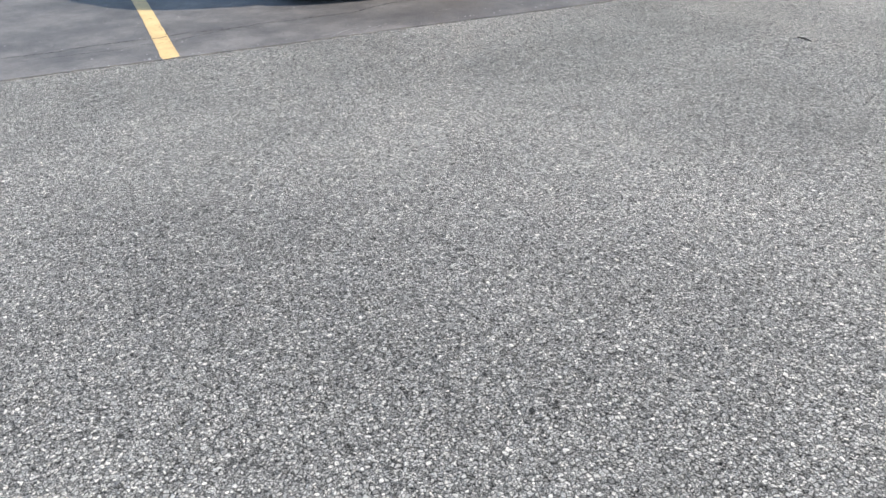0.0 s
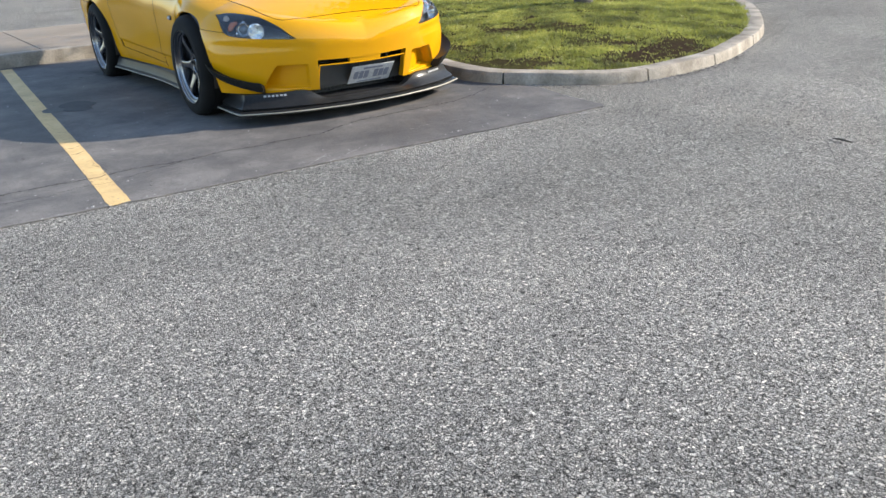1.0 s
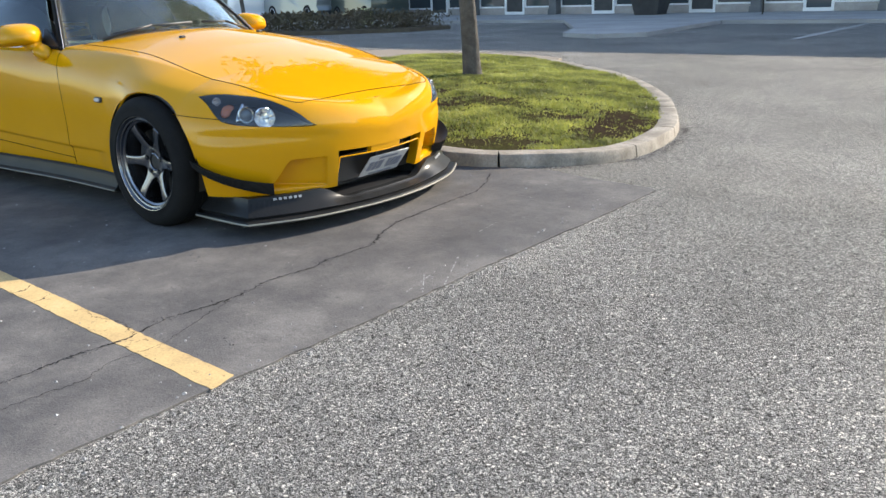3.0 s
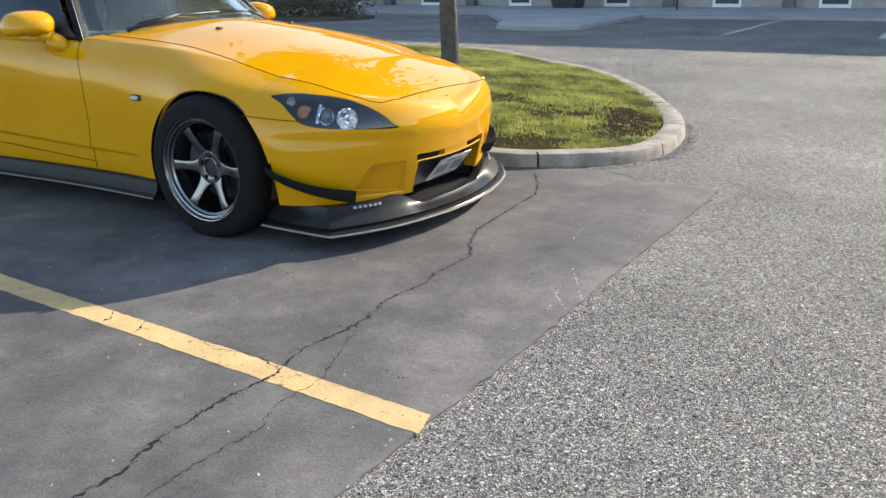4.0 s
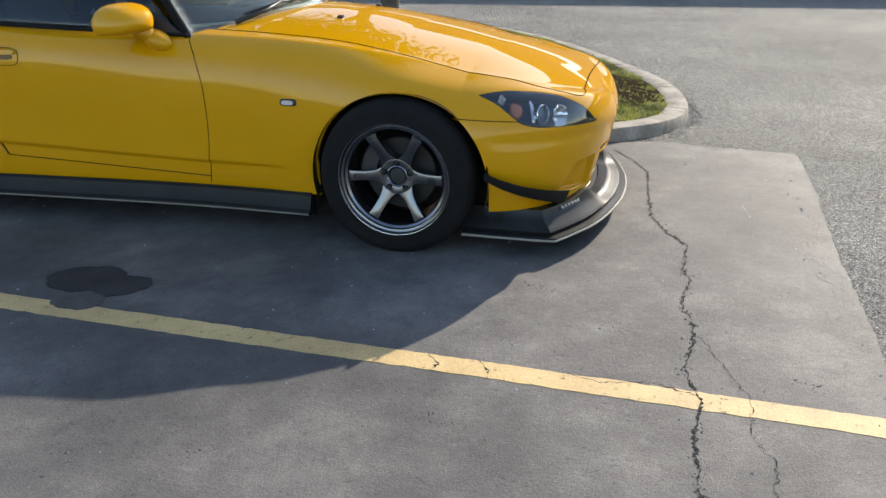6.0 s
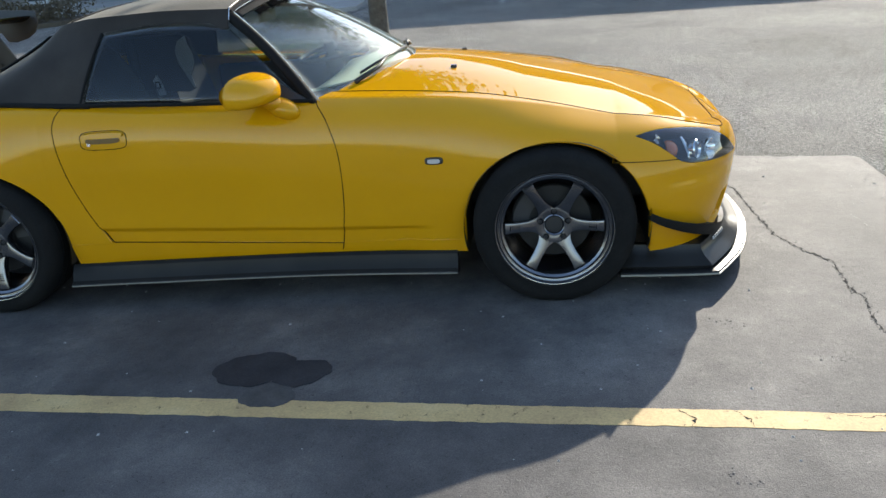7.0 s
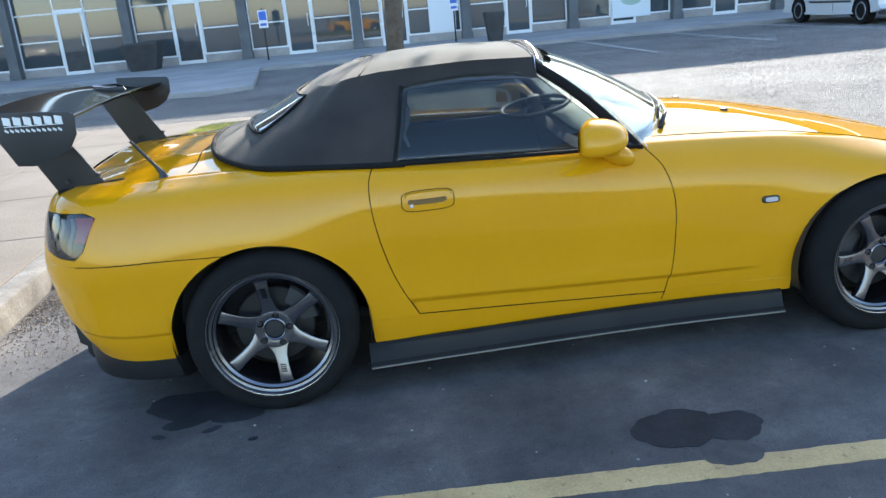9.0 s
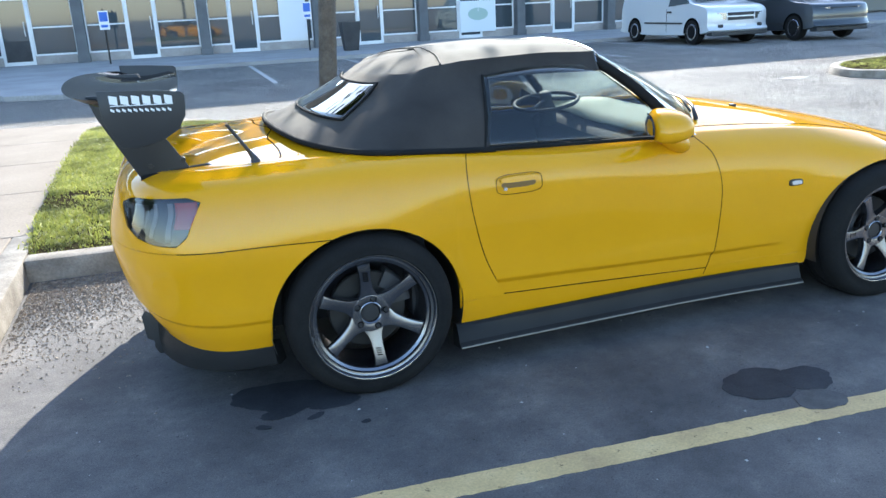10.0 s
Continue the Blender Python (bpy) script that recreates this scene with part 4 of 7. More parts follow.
M_RIM = mottled("gunmetal_wheel", (0.19, 0.192, 0.208), (0.25, 0.252, 0.268), 0.15, 6.0, 4.0, 0.0, 0.0, metal=0.95, rough2=0.33)
M_LIP = mat("machined_rim_lip", (0.42, 0.42, 0.43), 0.22, 1.0)
M_DISC = mat("brake_iron", (0.03, 0.029, 0.028), 0.5, 0.5)
M_CALIPER = mat("caliper_grey", (0.05, 0.05, 0.052), 0.5, 0.3)
M_AMBER = mat("amber_plastic", (0.42, 0.13, 0.05), 0.2, Coat_Weight=0.5)
M_RED = mat("red_plastic", (0.72, 0.10, 0.07), 0.2, Coat_Weight=0.5)
M_WHITE = mat("white_paint_mark", (0.75, 0.75, 0.74), 0.5)
M_SEAT = mottled("seat_cloth", (0.03, 0.03, 0.033), (0.05, 0.05, 0.055), 0.9, 8.0, 300.0, 0.3, 0.002)
M_DASH = mottled("dash_plastic", (0.035, 0.035, 0.037), (0.05, 0.05, 0.05), 0.7, 6.0, 250.0, 0.3, 0.001)


# ---- soft top: rows from the belt over the rail to the middle, stations from the screen to the back
TOP_ROWS = [
    [(-0.10, 0.705, 0.842), (-0.35, 0.72, 0.853), (-0.66, 0.742, 0.868), (-0.95, 0.745, 0.887), (-1.18, 0.730, 0.906), (-1.32, 0.588, 0.924), (-1.385, 0.43, 0.938), (-1.42, 0.195, 0.948), (-1.43, 0, 0.950)],
    [(-0.10, 0.66, 0.98), (-0.36, 0.668, 0.99), (-0.645, 0.678, 1.0), (-0.92, 0.665, 1.01), (-1.10, 0.62, 1.01), (-1.225, 0.50, 1.005), (-1.29, 0.36, 1.005), (-1.325, 0.17, 1.008), (-1.335, 0, 1.01)],
    [(-0.10, 0.535, 1.115), (-0.36, 0.558, 1.135), (-0.63, 0.565, 1.142), (-0.87, 0.545, 1.138), (-1.0, 0.49, 1.12), (-1.09, 0.40, 1.105), (-1.14, 0.28, 1.10), (-1.165, 0.14, 1.10), (-1.175, 0, 1.10)],
    [(-0.10, 0.475, 1.182), (-0.36, 0.51, 1.210), (-0.61, 0.515, 1.218), (-0.82, 0.485, 1.208), (-0.91, 0.42, 1.192), (-0.98, 0.31, 1.185), (-1.01, 0.21, 1.178), (-1.03, 0.10, 1.175), (-1.035, 0, 1.175)],
    [(-0.10, 0.30, 1.218), (-0.36, 0.34, 1.245), (-0.60, 0.34, 1.252), (-0.77, 0.30, 1.244), (-0.81, 0.25, 1.241), (-0.85, 0.16, 1.238), (-0.87, 0.10, 1.234), (-0.88, 0.05, 1.232), (-0.885, 0, 1.231)],
    [(-0.10, 0, 1.232), (-0.36, 0, 1.260), (-0.60, 0, 1.266), (-0.73, 0, 1.256), (-0.74, 0, 1.255), (-0.745, 0, 1.254), (-0.75, 0, 1.254), (-0.75, 0, 1.2535), (-0.75, 0, 1.253)],
]
_TOP = np.array(TOP_ROWS)
_TOP[3, :, 1] += [0.012, 0.012, 0.012, 0.010, 0.008, 0.006, 0.004, 0.002, 0]
_TOP[3, :, 2] += 0.008
for _r, _k in ((1, 0.8), (2, 0.9), (3, 0.7), (4, 0.4)):
    _TOP[_r, 4:, 0] += _k * np.array([0.02, 0.035, 0.045, 0.05, 0.05])
    _TOP[_r, 4:, 2] -= 0.010 * _k
# the fabric sags between its bows towards the back
_TOP[..., 2] -= 0.042 * np.outer([0, 0.35, 0.75, 1, 1, 0.9], [0, 0.35, 0.7, 0.9, 1, 1, 1, 1, 1])


def crm(P, t):
    """Catmull-Rom along the first axis of P at t."""
    n = len(P)
    j = min(int(t), n - 2)
    f = t - j
    a, b, c, d = P[max(j - 1, 0)], P[j], P[j + 1], P[min(j + 2, n - 1)]
    return 0.5 * (2 * b + (c - a) * f + (2 * a - 5 * b + 4 * c - d) * f * f + (3 * b - 3 * c + d - a) * f ** 3)


def top_at(v, r):
    rows = np.stack([crm(row, v) for row in _TOP])
    # a crease along the rail, where the side turns over into the roof
    p = crm(rows[:4], r) if r < 3 else crm(rows[3:], r - 3)
    p[1] = max(p[1], 0.0) if v < 8 else 0.0
    return p


def top_sheet(name, vs, r_lo, r_hi, rows, material, push=0.0, parent=None, sides=(1, -1), thick=0.006, folds=False):
    bm = bmesh.new()
    for sd in sides:
        G = []
        for v in vs:
            lo, hi = r_lo(v), r_hi(v)
            rs = np.linspace(lo, hi, rows) if not folds else np.concatenate([np.linspace(lo, 3, rows // 2 + 1), np.linspace(3, hi, rows // 2 + 1)[1:]])
            G.append([top_at(v, r) for r in rs])
        G = np.array(G)
        dv, dr = np.gradient(G, axis=0), np.gradient(G, axis=1)
        N = np.cross(dv, dr)
        N /= np.maximum(np.linalg.norm(N, axis=-1, keepdims=True), 1e-9)
        N *= np.sign((N * (G - np.array([-0.6, 0, 0.8]))).sum(-1, keepdims=True))
        off = np.full(G.shape[:2], push)
        if folds:
            for i, v in enumerate(vs):
                for k in range(rows):
                    x, y, z = G[i][k]
                    off[i, k] += 0.0035 * noise.noise((x * 5, y * 5 * sd, z * 7)) + 0.002 * math.exp(-((x + 0.70 + 0.25 * (1.2 - z)) / 0.03) ** 2)
        H = G + N * off[..., None]
        H[..., 1] *= sd
        add_loft(bm, [[Vector(p) for p in ring] for ring in H], closed=False, caps=False)
    bmesh.ops.remove_doubles(bm, verts=bm.verts, dist=1e-4)
    ob = part(name, bm, material, parent or car, angle=16 if folds else 60)
    ob.modifiers.new("thickness", "SOLIDIFY").thickness = thick
    ob.modifiers["thickness"].offset = 1.0 if push > 0 else -1.0
    return ob


def low_edge(v):
    return 2.0 if v < 1.92 else (2.0 - (v - 1.92) / 0.16 * 2.0 if v < 2.08 else 0.0)


soft_top = top_sheet("soft_top", sorted(set(np.linspace(0, 8, 97).tolist() + [1.92, 2.08])), low_edge, lambda v: 5.0, 31, M_FABRIC, folds=True)
tube("top_edge_trim", [(*top_at(v, 0.0)[:1], -top_at(v, 0.0)[1], top_at(v, 0.0)[2]) for v in np.linspace(2.0, 8, 40)] + [tuple(top_at(v, 0.0)) for v in np.linspace(8, 2.0, 40)], 0.011, M_RUBBER, soft_top)
rear_window = top_sheet("rear_window", np.linspace(5.1, 8, 20), lambda v: 1.15, lambda v: 2.5, 12, glass("rear_window_glass", (0.10, 0.11, 0.11)), push=0.008, parent=soft_top, thick=0.004)


def frame_loop(push):
    pts = [top_at(v, 1.15) for v in np.linspace(8, 5.1, 16)] + [top_at(5.1, r) for r in np.linspace(1.15, 2.5, 8)] + [top_at(v, 2.5) for v in np.linspace(5.1, 8, 16)]
    return [(p[0] - push, -p[1], p[2] + push) for p in pts] + [(p[0] - push, p[1], p[2] + push) for p in pts[::-1]]


tube("roof_bead", [(p[0] + 0.004, k * p[1], p[2] + 0.004) for k, rs in ((-1, np.linspace(2.3, 5, 20)), (1, np.linspace(5, 2.3, 20))) for p in [top_at(0.03, r) for r in rs]], 0.0022, M_TRIM, soft_top, 6)
tube("window_seal", frame_loop(0.006), 0.0055, M_RUBBER, soft_top)
for _v, _rad in ((2.5, 0.003),):
    tube("roof_seam", [(p[0], p[1] * k, p[2] + 0.003) for k, rs in ((-1, np.linspace(2.9, 5, 16)), (1, np.linspace(5, 2.9, 16))) for p in [top_at(_v + 0.3, r) for r in rs]], _rad, M_FABRIC, soft_top)

# ---- windscreen and its frame
def screen_at(a, b, sd):
    """a: 0 at the base to 1 at the top; b: 0 at the pillar to 1 in the middle."""
    e = 1 - (1 - b) ** 2.0
    base = np.array([0.275 + 0.325 * e, 0.665 * (1 - b), 0.822 + 0.066 * e])
    head = np.array([-0.085 + 0.04 * e, 0.475 * (1 - b), 1.165 + 0.05 * e])
    p = base + (head - base) * a
    p[2] += 0.028 * math.sin(math.pi * a)
    p[1] *= sd
    return p


def grid_sheet(name, fn, na, nb, material, parent, label="", thick=0.004):
    bm = bmesh.new()
    add_loft(bm, [[Vector(fn(i / (na - 1), j / (nb - 1))) for j in range(nb)] for i in range(na)], closed=False, caps=False)
    ob = part(name, bm, material, parent, label, smooth=True)
    ob.modifiers.new("thickness", "SOLIDIFY").thickness = thick
    return ob


windscreen = grid_sheet("windscreen", lambda a, j: screen_at(a, 1 - abs(2 * j - 1), -1 if j < 0.5 else 1), 16, 41, M_SCREEN, car, "clear windscreen, dark bars along its top")
windscreen.visible_shadow = False
grid_sheet("dark_band", lambda a, j: screen_at(0.945 + 0.06 * a, 1 - abs(2 * j - 1) * 0.99, -1 if j < 0.5 else 1) + np.array([0.004, 0, 0.004]), 4, 41, M_HEADER, windscreen, "", 0.001)
for _k, (_b0, _b1) in enumerate([(0.06, 0.17), (0.20, 0.31), (0.34, 0.45), (0.55, 0.66), (0.69, 0.80), (0.83, 0.94)]):
    grid_sheet("mark_bar", lambda a, j: screen_at(0.875 + 0.055 * a, 1 - abs(2 * (_b0 + (_b1 - _b0) * j) - 1) * 0.9, -1 if _b0 < 0.5 else 1) + np.array([0.004, 0, 0.004]), 3, 6, M_GAP, windscreen, "", 0.001)
for sd in (-1, 1):
    pl = [screen_at(a, 0.0, sd) for a in np.linspace(-0.02, 1.0, 14)]
    tube("windscreen_pillar", [(p[0] - 0.02, p[1] + sd * 0.004, p[2] - 0.004) for p in pl], 0.022, M_RUBBER, car, 10)
    tube("pillar_trim", [(p[0] + 0.004, p[1] + sd * 0.014, p[2] + 0.012) for p in pl], 0.0024, M_TRIM, car, 6)
tube("windscreen_header", [(p[0] - 0.02, p[1], p[2] + 0.002) for p in [screen_at(1.0, 1 - abs(2 * j - 1), -1 if j < 0.5 else 1) for j in np.linspace(0, 1, 31)]], 0.021, M_HEADER, car, 10)
tube("header_trim", [(p[0] + 0.004, p[1], p[2] + 0.017) for p in [screen_at(1.0, 1 - abs(2 * j - 1), -1 if j < 0.5 else 1) for j in np.linspace(0, 1, 31)]], 0.0024, M_TRIM, car, 6)
grid_sheet("cowl", lambda a, j: screen_at(0.0, 1 - abs(2 * j - 1) * 0.86, -1 if j < 0.5 else 1) + np.array([-0.05 + 0.06 * a, 0, -0.045 - 0.02 * a]), 5, 41, M_BLACK, car, "black slotted cowl")
for sd, b0, b1 in ((-1, 0.22, 0.97), (1, 0.30, 0.92)):
    bm = bmesh.new()
    lift = np.array([0.010, 0, 0.012])
    arm = [screen_at(0.02, b0, sd) + lift, screen_at(0.05, b0 + 0.2, sd) + lift * 1.5, screen_at(0.10, (b0 + b1) / 2, sd) + lift * 1.3]
    add_tube(bm, arm, [0.011, 0.008, 0.006], 6)
    add_tube(bm, [screen_at(0.07, b0 + 0.08, sd) + lift * 0.8, screen_at(0.10, (b0 + b1) / 2, sd) + lift, screen_at(0.10, b1, sd) + lift * 0.8], 0.006, 6)
    part("wiper", bm, M_BLACK, car, smooth=True)
for y in (-0.27, 0.27):
    bm = bmesh.new()
    add_box(bm, (0.775, y - 0.014, 0.862), (0.80, y + 0.014, 0.878), 0.005)
    part("washer_jet", bm, M_BLACK, car)

# ---- door furniture: side windows, handles, mirrors
for sd in (-1, 1):
    def side_pane(a, b, sd=sd):
        lo = np.array([0.235 - 0.935 * b, 0.683 + 0.058 * math.sin(min(1, b * 1.2) * math.pi / 2), 0.828 + 0.042 * b])
        hi = np.array([-0.115 - 0.52 * b, 0.515 + 0.05 * math.sin(b * math.pi * 0.6), 1.135 + 0.02 * math.sin(b * math.pi)])
        p = lo + (hi - lo) * a
        p[1] += 0.018 * math.sin(math.pi * a)
        return p * np.array([1, sd, 1])
    grid_sheet("side_window", side_pane, 10, 24, M_PANE, car).visible_shadow = False
    tube("window_seal", [side_pane(0.0, b) + np.array([0, sd * 0.004, 0.004]) for b in np.linspace(-0.03, 1.0, 20)], 0.008, M_RUBBER, car)
    tube("quarter_seal", [side_pane(a, 1.0) for a in np.linspace(0, 1, 10)], 0.005, M_RUBBER, car)
    # corner plate where the mirror sits
    bm = bmesh.new()
    add_loft(bm, [[Vector(side_pane(a, b) + np.array([0, sd * o, 0])) for a, b in ((0, -0.02), (0, 0.16), (0.34, 0.06))] for o in (-0.006, 0.006)])
    part("mirror_plate", bm, M_BLACK, car)

    def mirror(sd):
        bm = bmesh.new()
        rings = []
        for k in range(17):
            a = math.pi * k / 16
            r = max(math.sin(a), 0.02) ** (0.5 if k > 8 else 0.8)
            x = math.cos(a)
            ring = []
            for j in range(24):
                b = 2 * math.pi * j / 24
                cy, cz = math.cos(b), math.sin(b)
                y = 0.122 * r * math.copysign(abs(cy) ** 0.7, cy)
                z = (0.076 if cz > 0 else 0.050) * r * math.copysign(abs(cz) ** (0.85 if cz > 0 else 0.45), cz)
                z = max(z, -0.042) + 0.012 * (y / 0.122) * -1
                ring.append(Vector(((0.128 if x > 0 else 0.045) * x, y, z)))
            rings.append(ring)
        add_loft(bm, rings)
        bmesh.ops.transform(bm, matrix=pose(0.035, sd * 0.80, 0.892, sd * 4, 0, sd * 22) @ Matrix.Diagonal((1, sd, 1, 1)), verts=bm.verts)
        m = part("side_mirror", bm, M_YELLOW, car, smooth=True, angle=60)
        bm = bmesh.new()
        for c, rad in (((0.150, 0.735, 0.816), (0.070, 0.050, 0.040)), ((0.105, 0.755, 0.852), (0.055, 0.048, 0.034))):
            bmesh.ops.create_uvsphere(bm, u_segments=24, v_segments=14, radius=1.0, matrix=Matrix.Translation((c[0], sd * c[1], c[2])) @ pose(0, 0, 0, 0, 24, 0) @ Matrix.Diagonal((*rad, 1)))
        part("mirror_foot", bm, M_YELLOW, m, smooth=True, angle=60)
        bm = bmesh.new()
        bmesh.ops.create_circle(bm, cap_ends=True, segments=28, radius=1.0, matrix=pose(-0.006, sd * 0.785, 0.892, 0, 90, sd * 22) @ Matrix.Diagonal((0.054, 0.105, 1, 1)))
        part("mirror_glass", bm, M_CHROME, m)
    mirror(sd)

    def on_side(x, z, out=0.0, sd=sd):
        x, z = np.asarray(x, float), np.asarray(z, float)
        u = x.copy()
        for _ in range(3):
            u = u + (x - skin(u, s_at_z(u, z))[..., 0])
        P = skin(u, s_at_z(u, z))
        return [Vector((p[0], sd * (p[1] + out), p[2])) for p in P]

    def pill(x0, z0, x1, z1, out, rnd=0.5, n=28):
        """Rounded outline lying on the side of the body."""
        a = np.arange(n) * 2 * math.pi / n
        cx, cz = np.cos(a), np.sin(a)
        return on_side((x0 + x1) / 2 + (x1 - x0) / 2 * np.sign(cx) * np.abs(cx) ** rnd, (z0 + z1) / 2 + (z1 - z0) / 2 * np.sign(cz) * np.abs(cz) ** rnd, out)

    # door handle: dish line, dish and pull
    out_l = pill(-0.69, 0.703, -0.495, 0.778, 0.0015)
    bm = bmesh.new()
    add_tube(bm, out_l + out_l[:2], 0.0014, 5)
    handle_ring = part("door_handle", bm, M_GAP, car, "yellow flush door handle with dark joint", smooth=True)
    # the shade inside the recess is put into this part's darker yellow
    bm = bmesh.new()
    add_loft(bm, [pill(-0.668, 0.727, -0.523, 0.752, 0.003, 0.6), pill(-0.665, 0.729, -0.526, 0.750, -0.01, 0.6)])
    part("handle_recess", bm, mat("handle_shade", (0.16, 0.08, 0.004), 0.5), handle_ring)
    bm = bmesh.new()
    add_loft(bm, [pill(-0.676, 0.749, -0.503, 0.774, 0.001, 0.6), pill(-0.674, 0.749, -0.508, 0.771, 0.012, 0.6)])
    part("pull", bm, M_YELLOW, handle_ring, smooth=True, angle=40)
    bm = bmesh.new()
    add_loft(bm, [pill(-0.662, 0.719, -0.646, 0.733, 0.001, 0.9, 12), pill(-0.662, 0.719, -0.646, 0.733, 0.006, 0.9, 12)])
    part("lock", bm, M_CHROME, handle_ring)
    # side marker lamp
    bm = bmesh.new()
    add_loft(bm, [pill(0.705, 0.573, 0.777, 0.603, 0.0, 0.55), pill(0.707, 0.575, 0.775, 0.601, 0.007, 0.55), pill(0.715, 0.580, 0.767, 0.596, 0.010, 0.6)])
    mk = part("side_marker", bm, M_BLACK, car, "small clear marker lamp in a dark rim", smooth=True, angle=40)
    bm = bmesh.new()
    add_loft(bm, [pill(0.715, 0.578, 0.767, 0.598, 0.008, 0.55), pill(0.717, 0.580, 0.765, 0.596, 0.0125, 0.6)])
    part("lens", bm, mat("marker_lens", (0.62, 0.60, 0.58), 0.12, 0.3), mk, smooth=True, angle=40)

# ---- lamps
def inset_patch(name, us, lo, hi, rows, depth, material, parent, sd, edges="abcd"):
    ob = panel(name, us, lo, hi, rows, material, parent, sd, depth=0.04, gap=0.0, edges=edges, shape=lambda P, N, U, S: P - N * depth)
    return ob


for sd in (-1, 1):
    housing = inset_patch("headlight", us_between(H0, HB, 0.01), lamp_lo, lamp_hi, 12, 0.055, M_DARKIN, car, sd, edges="")
    housing["label"] = "clear headlamp, dark housing, chrome reflectors, amber corner"
    # walls of the lamp's pit
    def at_lamp(u, s, d, sd=sd):
        P = skin(u, s)
        e = 1e-3
        n = np.cross(skin(u, s + 1e-2) - skin(u, s - 1e-2), skin(u + e, s) - skin(u - e, s))
        n /= np.linalg.norm(n)
        n *= np.sign(n @ (P - np.array([0, 0, 0.4])))
        q = P - n * d
        return Vector((q[0], sd * q[1], q[2]))
    uu = np.linspace(H0, HB, 36)
    loop = [(u, float(lamp_lo(u))) for u in uu] + [(u, float(lamp_hi(u))) for u in uu[::-1]]
    bm = bmesh.new()
    add_loft(bm, [[at_lamp(u, s, d) for u, s in loop] for d in (0.002, 0.056)], caps=False)
    part("pit_wall", bm, M_BLACK, housing, smooth=True)
    lens = panel("lens", us_between(H0, HB, 0.012), lamp_lo, lamp_hi, 14, M_LENS, housing, sd, depth=0.003, gap=0.002)
    lens.visible_shadow = False
    def bowl(u, s, r, d, prof, name, material, facets=0):
        """A round reflector in the lamp's pit, looking forward; facets: how many flutes it has."""
        c = at_lamp(u, s, d)
        fwd = Vector((0.86, sd * 0.46, 0.12)).normalized()
        mm = look(c, c - fwd)
        bm = bmesh.new()
        add_loft(bm, [[mm @ Vector((r * q * math.cos(t), r * q * math.sin(t), h + (0.004 * math.cos(facets * t) * q if facets else 0))) for t in np.linspace(0, 2 * math.pi, 36, endpoint=False)] for q, h in prof], caps=False)
        part(name, bm, material, housing, smooth=not facets, angle=None if facets else 40)
        return mm
    ring_prof = [(1.0, 0.014), (0.95, 0.019), (0.88, 0.010), (0.80, -0.006), (0.72, -0.004)]
    mm = bowl(1.80, 3.36, 0.040, 0.028, ring_prof, "reflector", M_CHROME)
    bm = bmesh.new()
    bmesh.ops.create_uvsphere(bm, u_segments=20, v_segments=12, radius=0.028, matrix=mm @ Matrix.Diagonal((1, 1, 0.5, 1)))
    part("projector", bm, mat("projector_glass", (0.16, 0.18, 0.2), 0.06, 0.4), housing, smooth=True)
    bowl(1.895, 3.24, 0.048, 0.030, [(1.0, 0.016), (0.94, 0.018), (0.75, 0.002), (0.5, -0.012), (0.2, -0.018), (0.03, -0.016)], "reflector", M_CHROME, 9)
    bowl(1.605, 3.93, 0.020, 0.022, [(1.0, 0.010), (0.9, 0.012), (0.6, 0.0), (0.05, -0.004)], "side_reflector", mat("side_lamp_silver", (0.5, 0.47, 0.46), 0.2, 0.9), 5)
    bm = bmesh.new()
    us2 = np.linspace(1.655, 1.715, 10)
    rows = []
    for k, u in enumerate(us2):
        w = math.sin(math.pi * (0.08 + 0.84 * k / 9)) ** 0.5
        mid, half = (float(lamp_lo(u)) + float(lamp_hi(u))) / 2 - 0.05, 0.36 * w
        rows.append([at_lamp(u, mid + half * (2 * q / 7 - 1), 0.034 - 0.014 * math.sin(math.pi * q / 7) * w) for q in range(8)])
    add_loft(bm, rows, closed=False, caps=False)
    am = part("amber_reflector", bm, M_AMBER, housing, smooth=True)
    am.modifiers.new("t", "SOLIDIFY").thickness = 0.005
    bm = bmesh.new()
    us2 = np.linspace(1.735, 1.752, 4)
    add_loft(bm, [[at_lamp(u + 0.03 * (1 - k / 7), 2.98 + 1.1 * k / 7, 0.024) for k in range(8)] for u in us2], closed=False, caps=False)
    gr = part("inner_bezel", bm, M_CHROME, housing, smooth=True)
    gr.modifiers.new("t", "SOLIDIFY").thickness = 0.005

    tl = inset_patch("taillight", us_between(T0, T1, 0.012), tail_lo, tail_hi, 12, 0.045, M_DARKIN, car, sd, edges="")
    tl["label"] = "smoked rear lamp with red corner"
    uu = np.linspace(T0, T1, 30)
    loop = [(u, float(tail_lo(u))) for u in uu] + [(u, float(tail_hi(u))) for u in uu[::-1]]
    bm = bmesh.new()
    add_loft(bm, [[at_lamp(u, s, d) for u, s in loop] for d in (0.002, 0.046)], caps=False)
    part("pit_wall", bm, M_BLACK, tl, smooth=True)
    for u0, u1, s0, s1, m, nm in ((-1.872, -1.758, 3.42, 3.87, M_RED, "red_reflector"), (-1.915, -1.885, 3.22, 3.86, mat("tail_clear", (0.35, 0.34, 0.34), 0.3, 0.6), "clear_reflector"), (-2.17, -2.05, 3.42, 3.8, mat("tail_grey", (0.12, 0.12, 0.12), 0.4, 0.5), "round_reflector"), (-2.01, -1.985, 3.26, 3.84, bpy.data.materials["tail_clear"], "clear_reflector")):
        bm = bmesh.new()
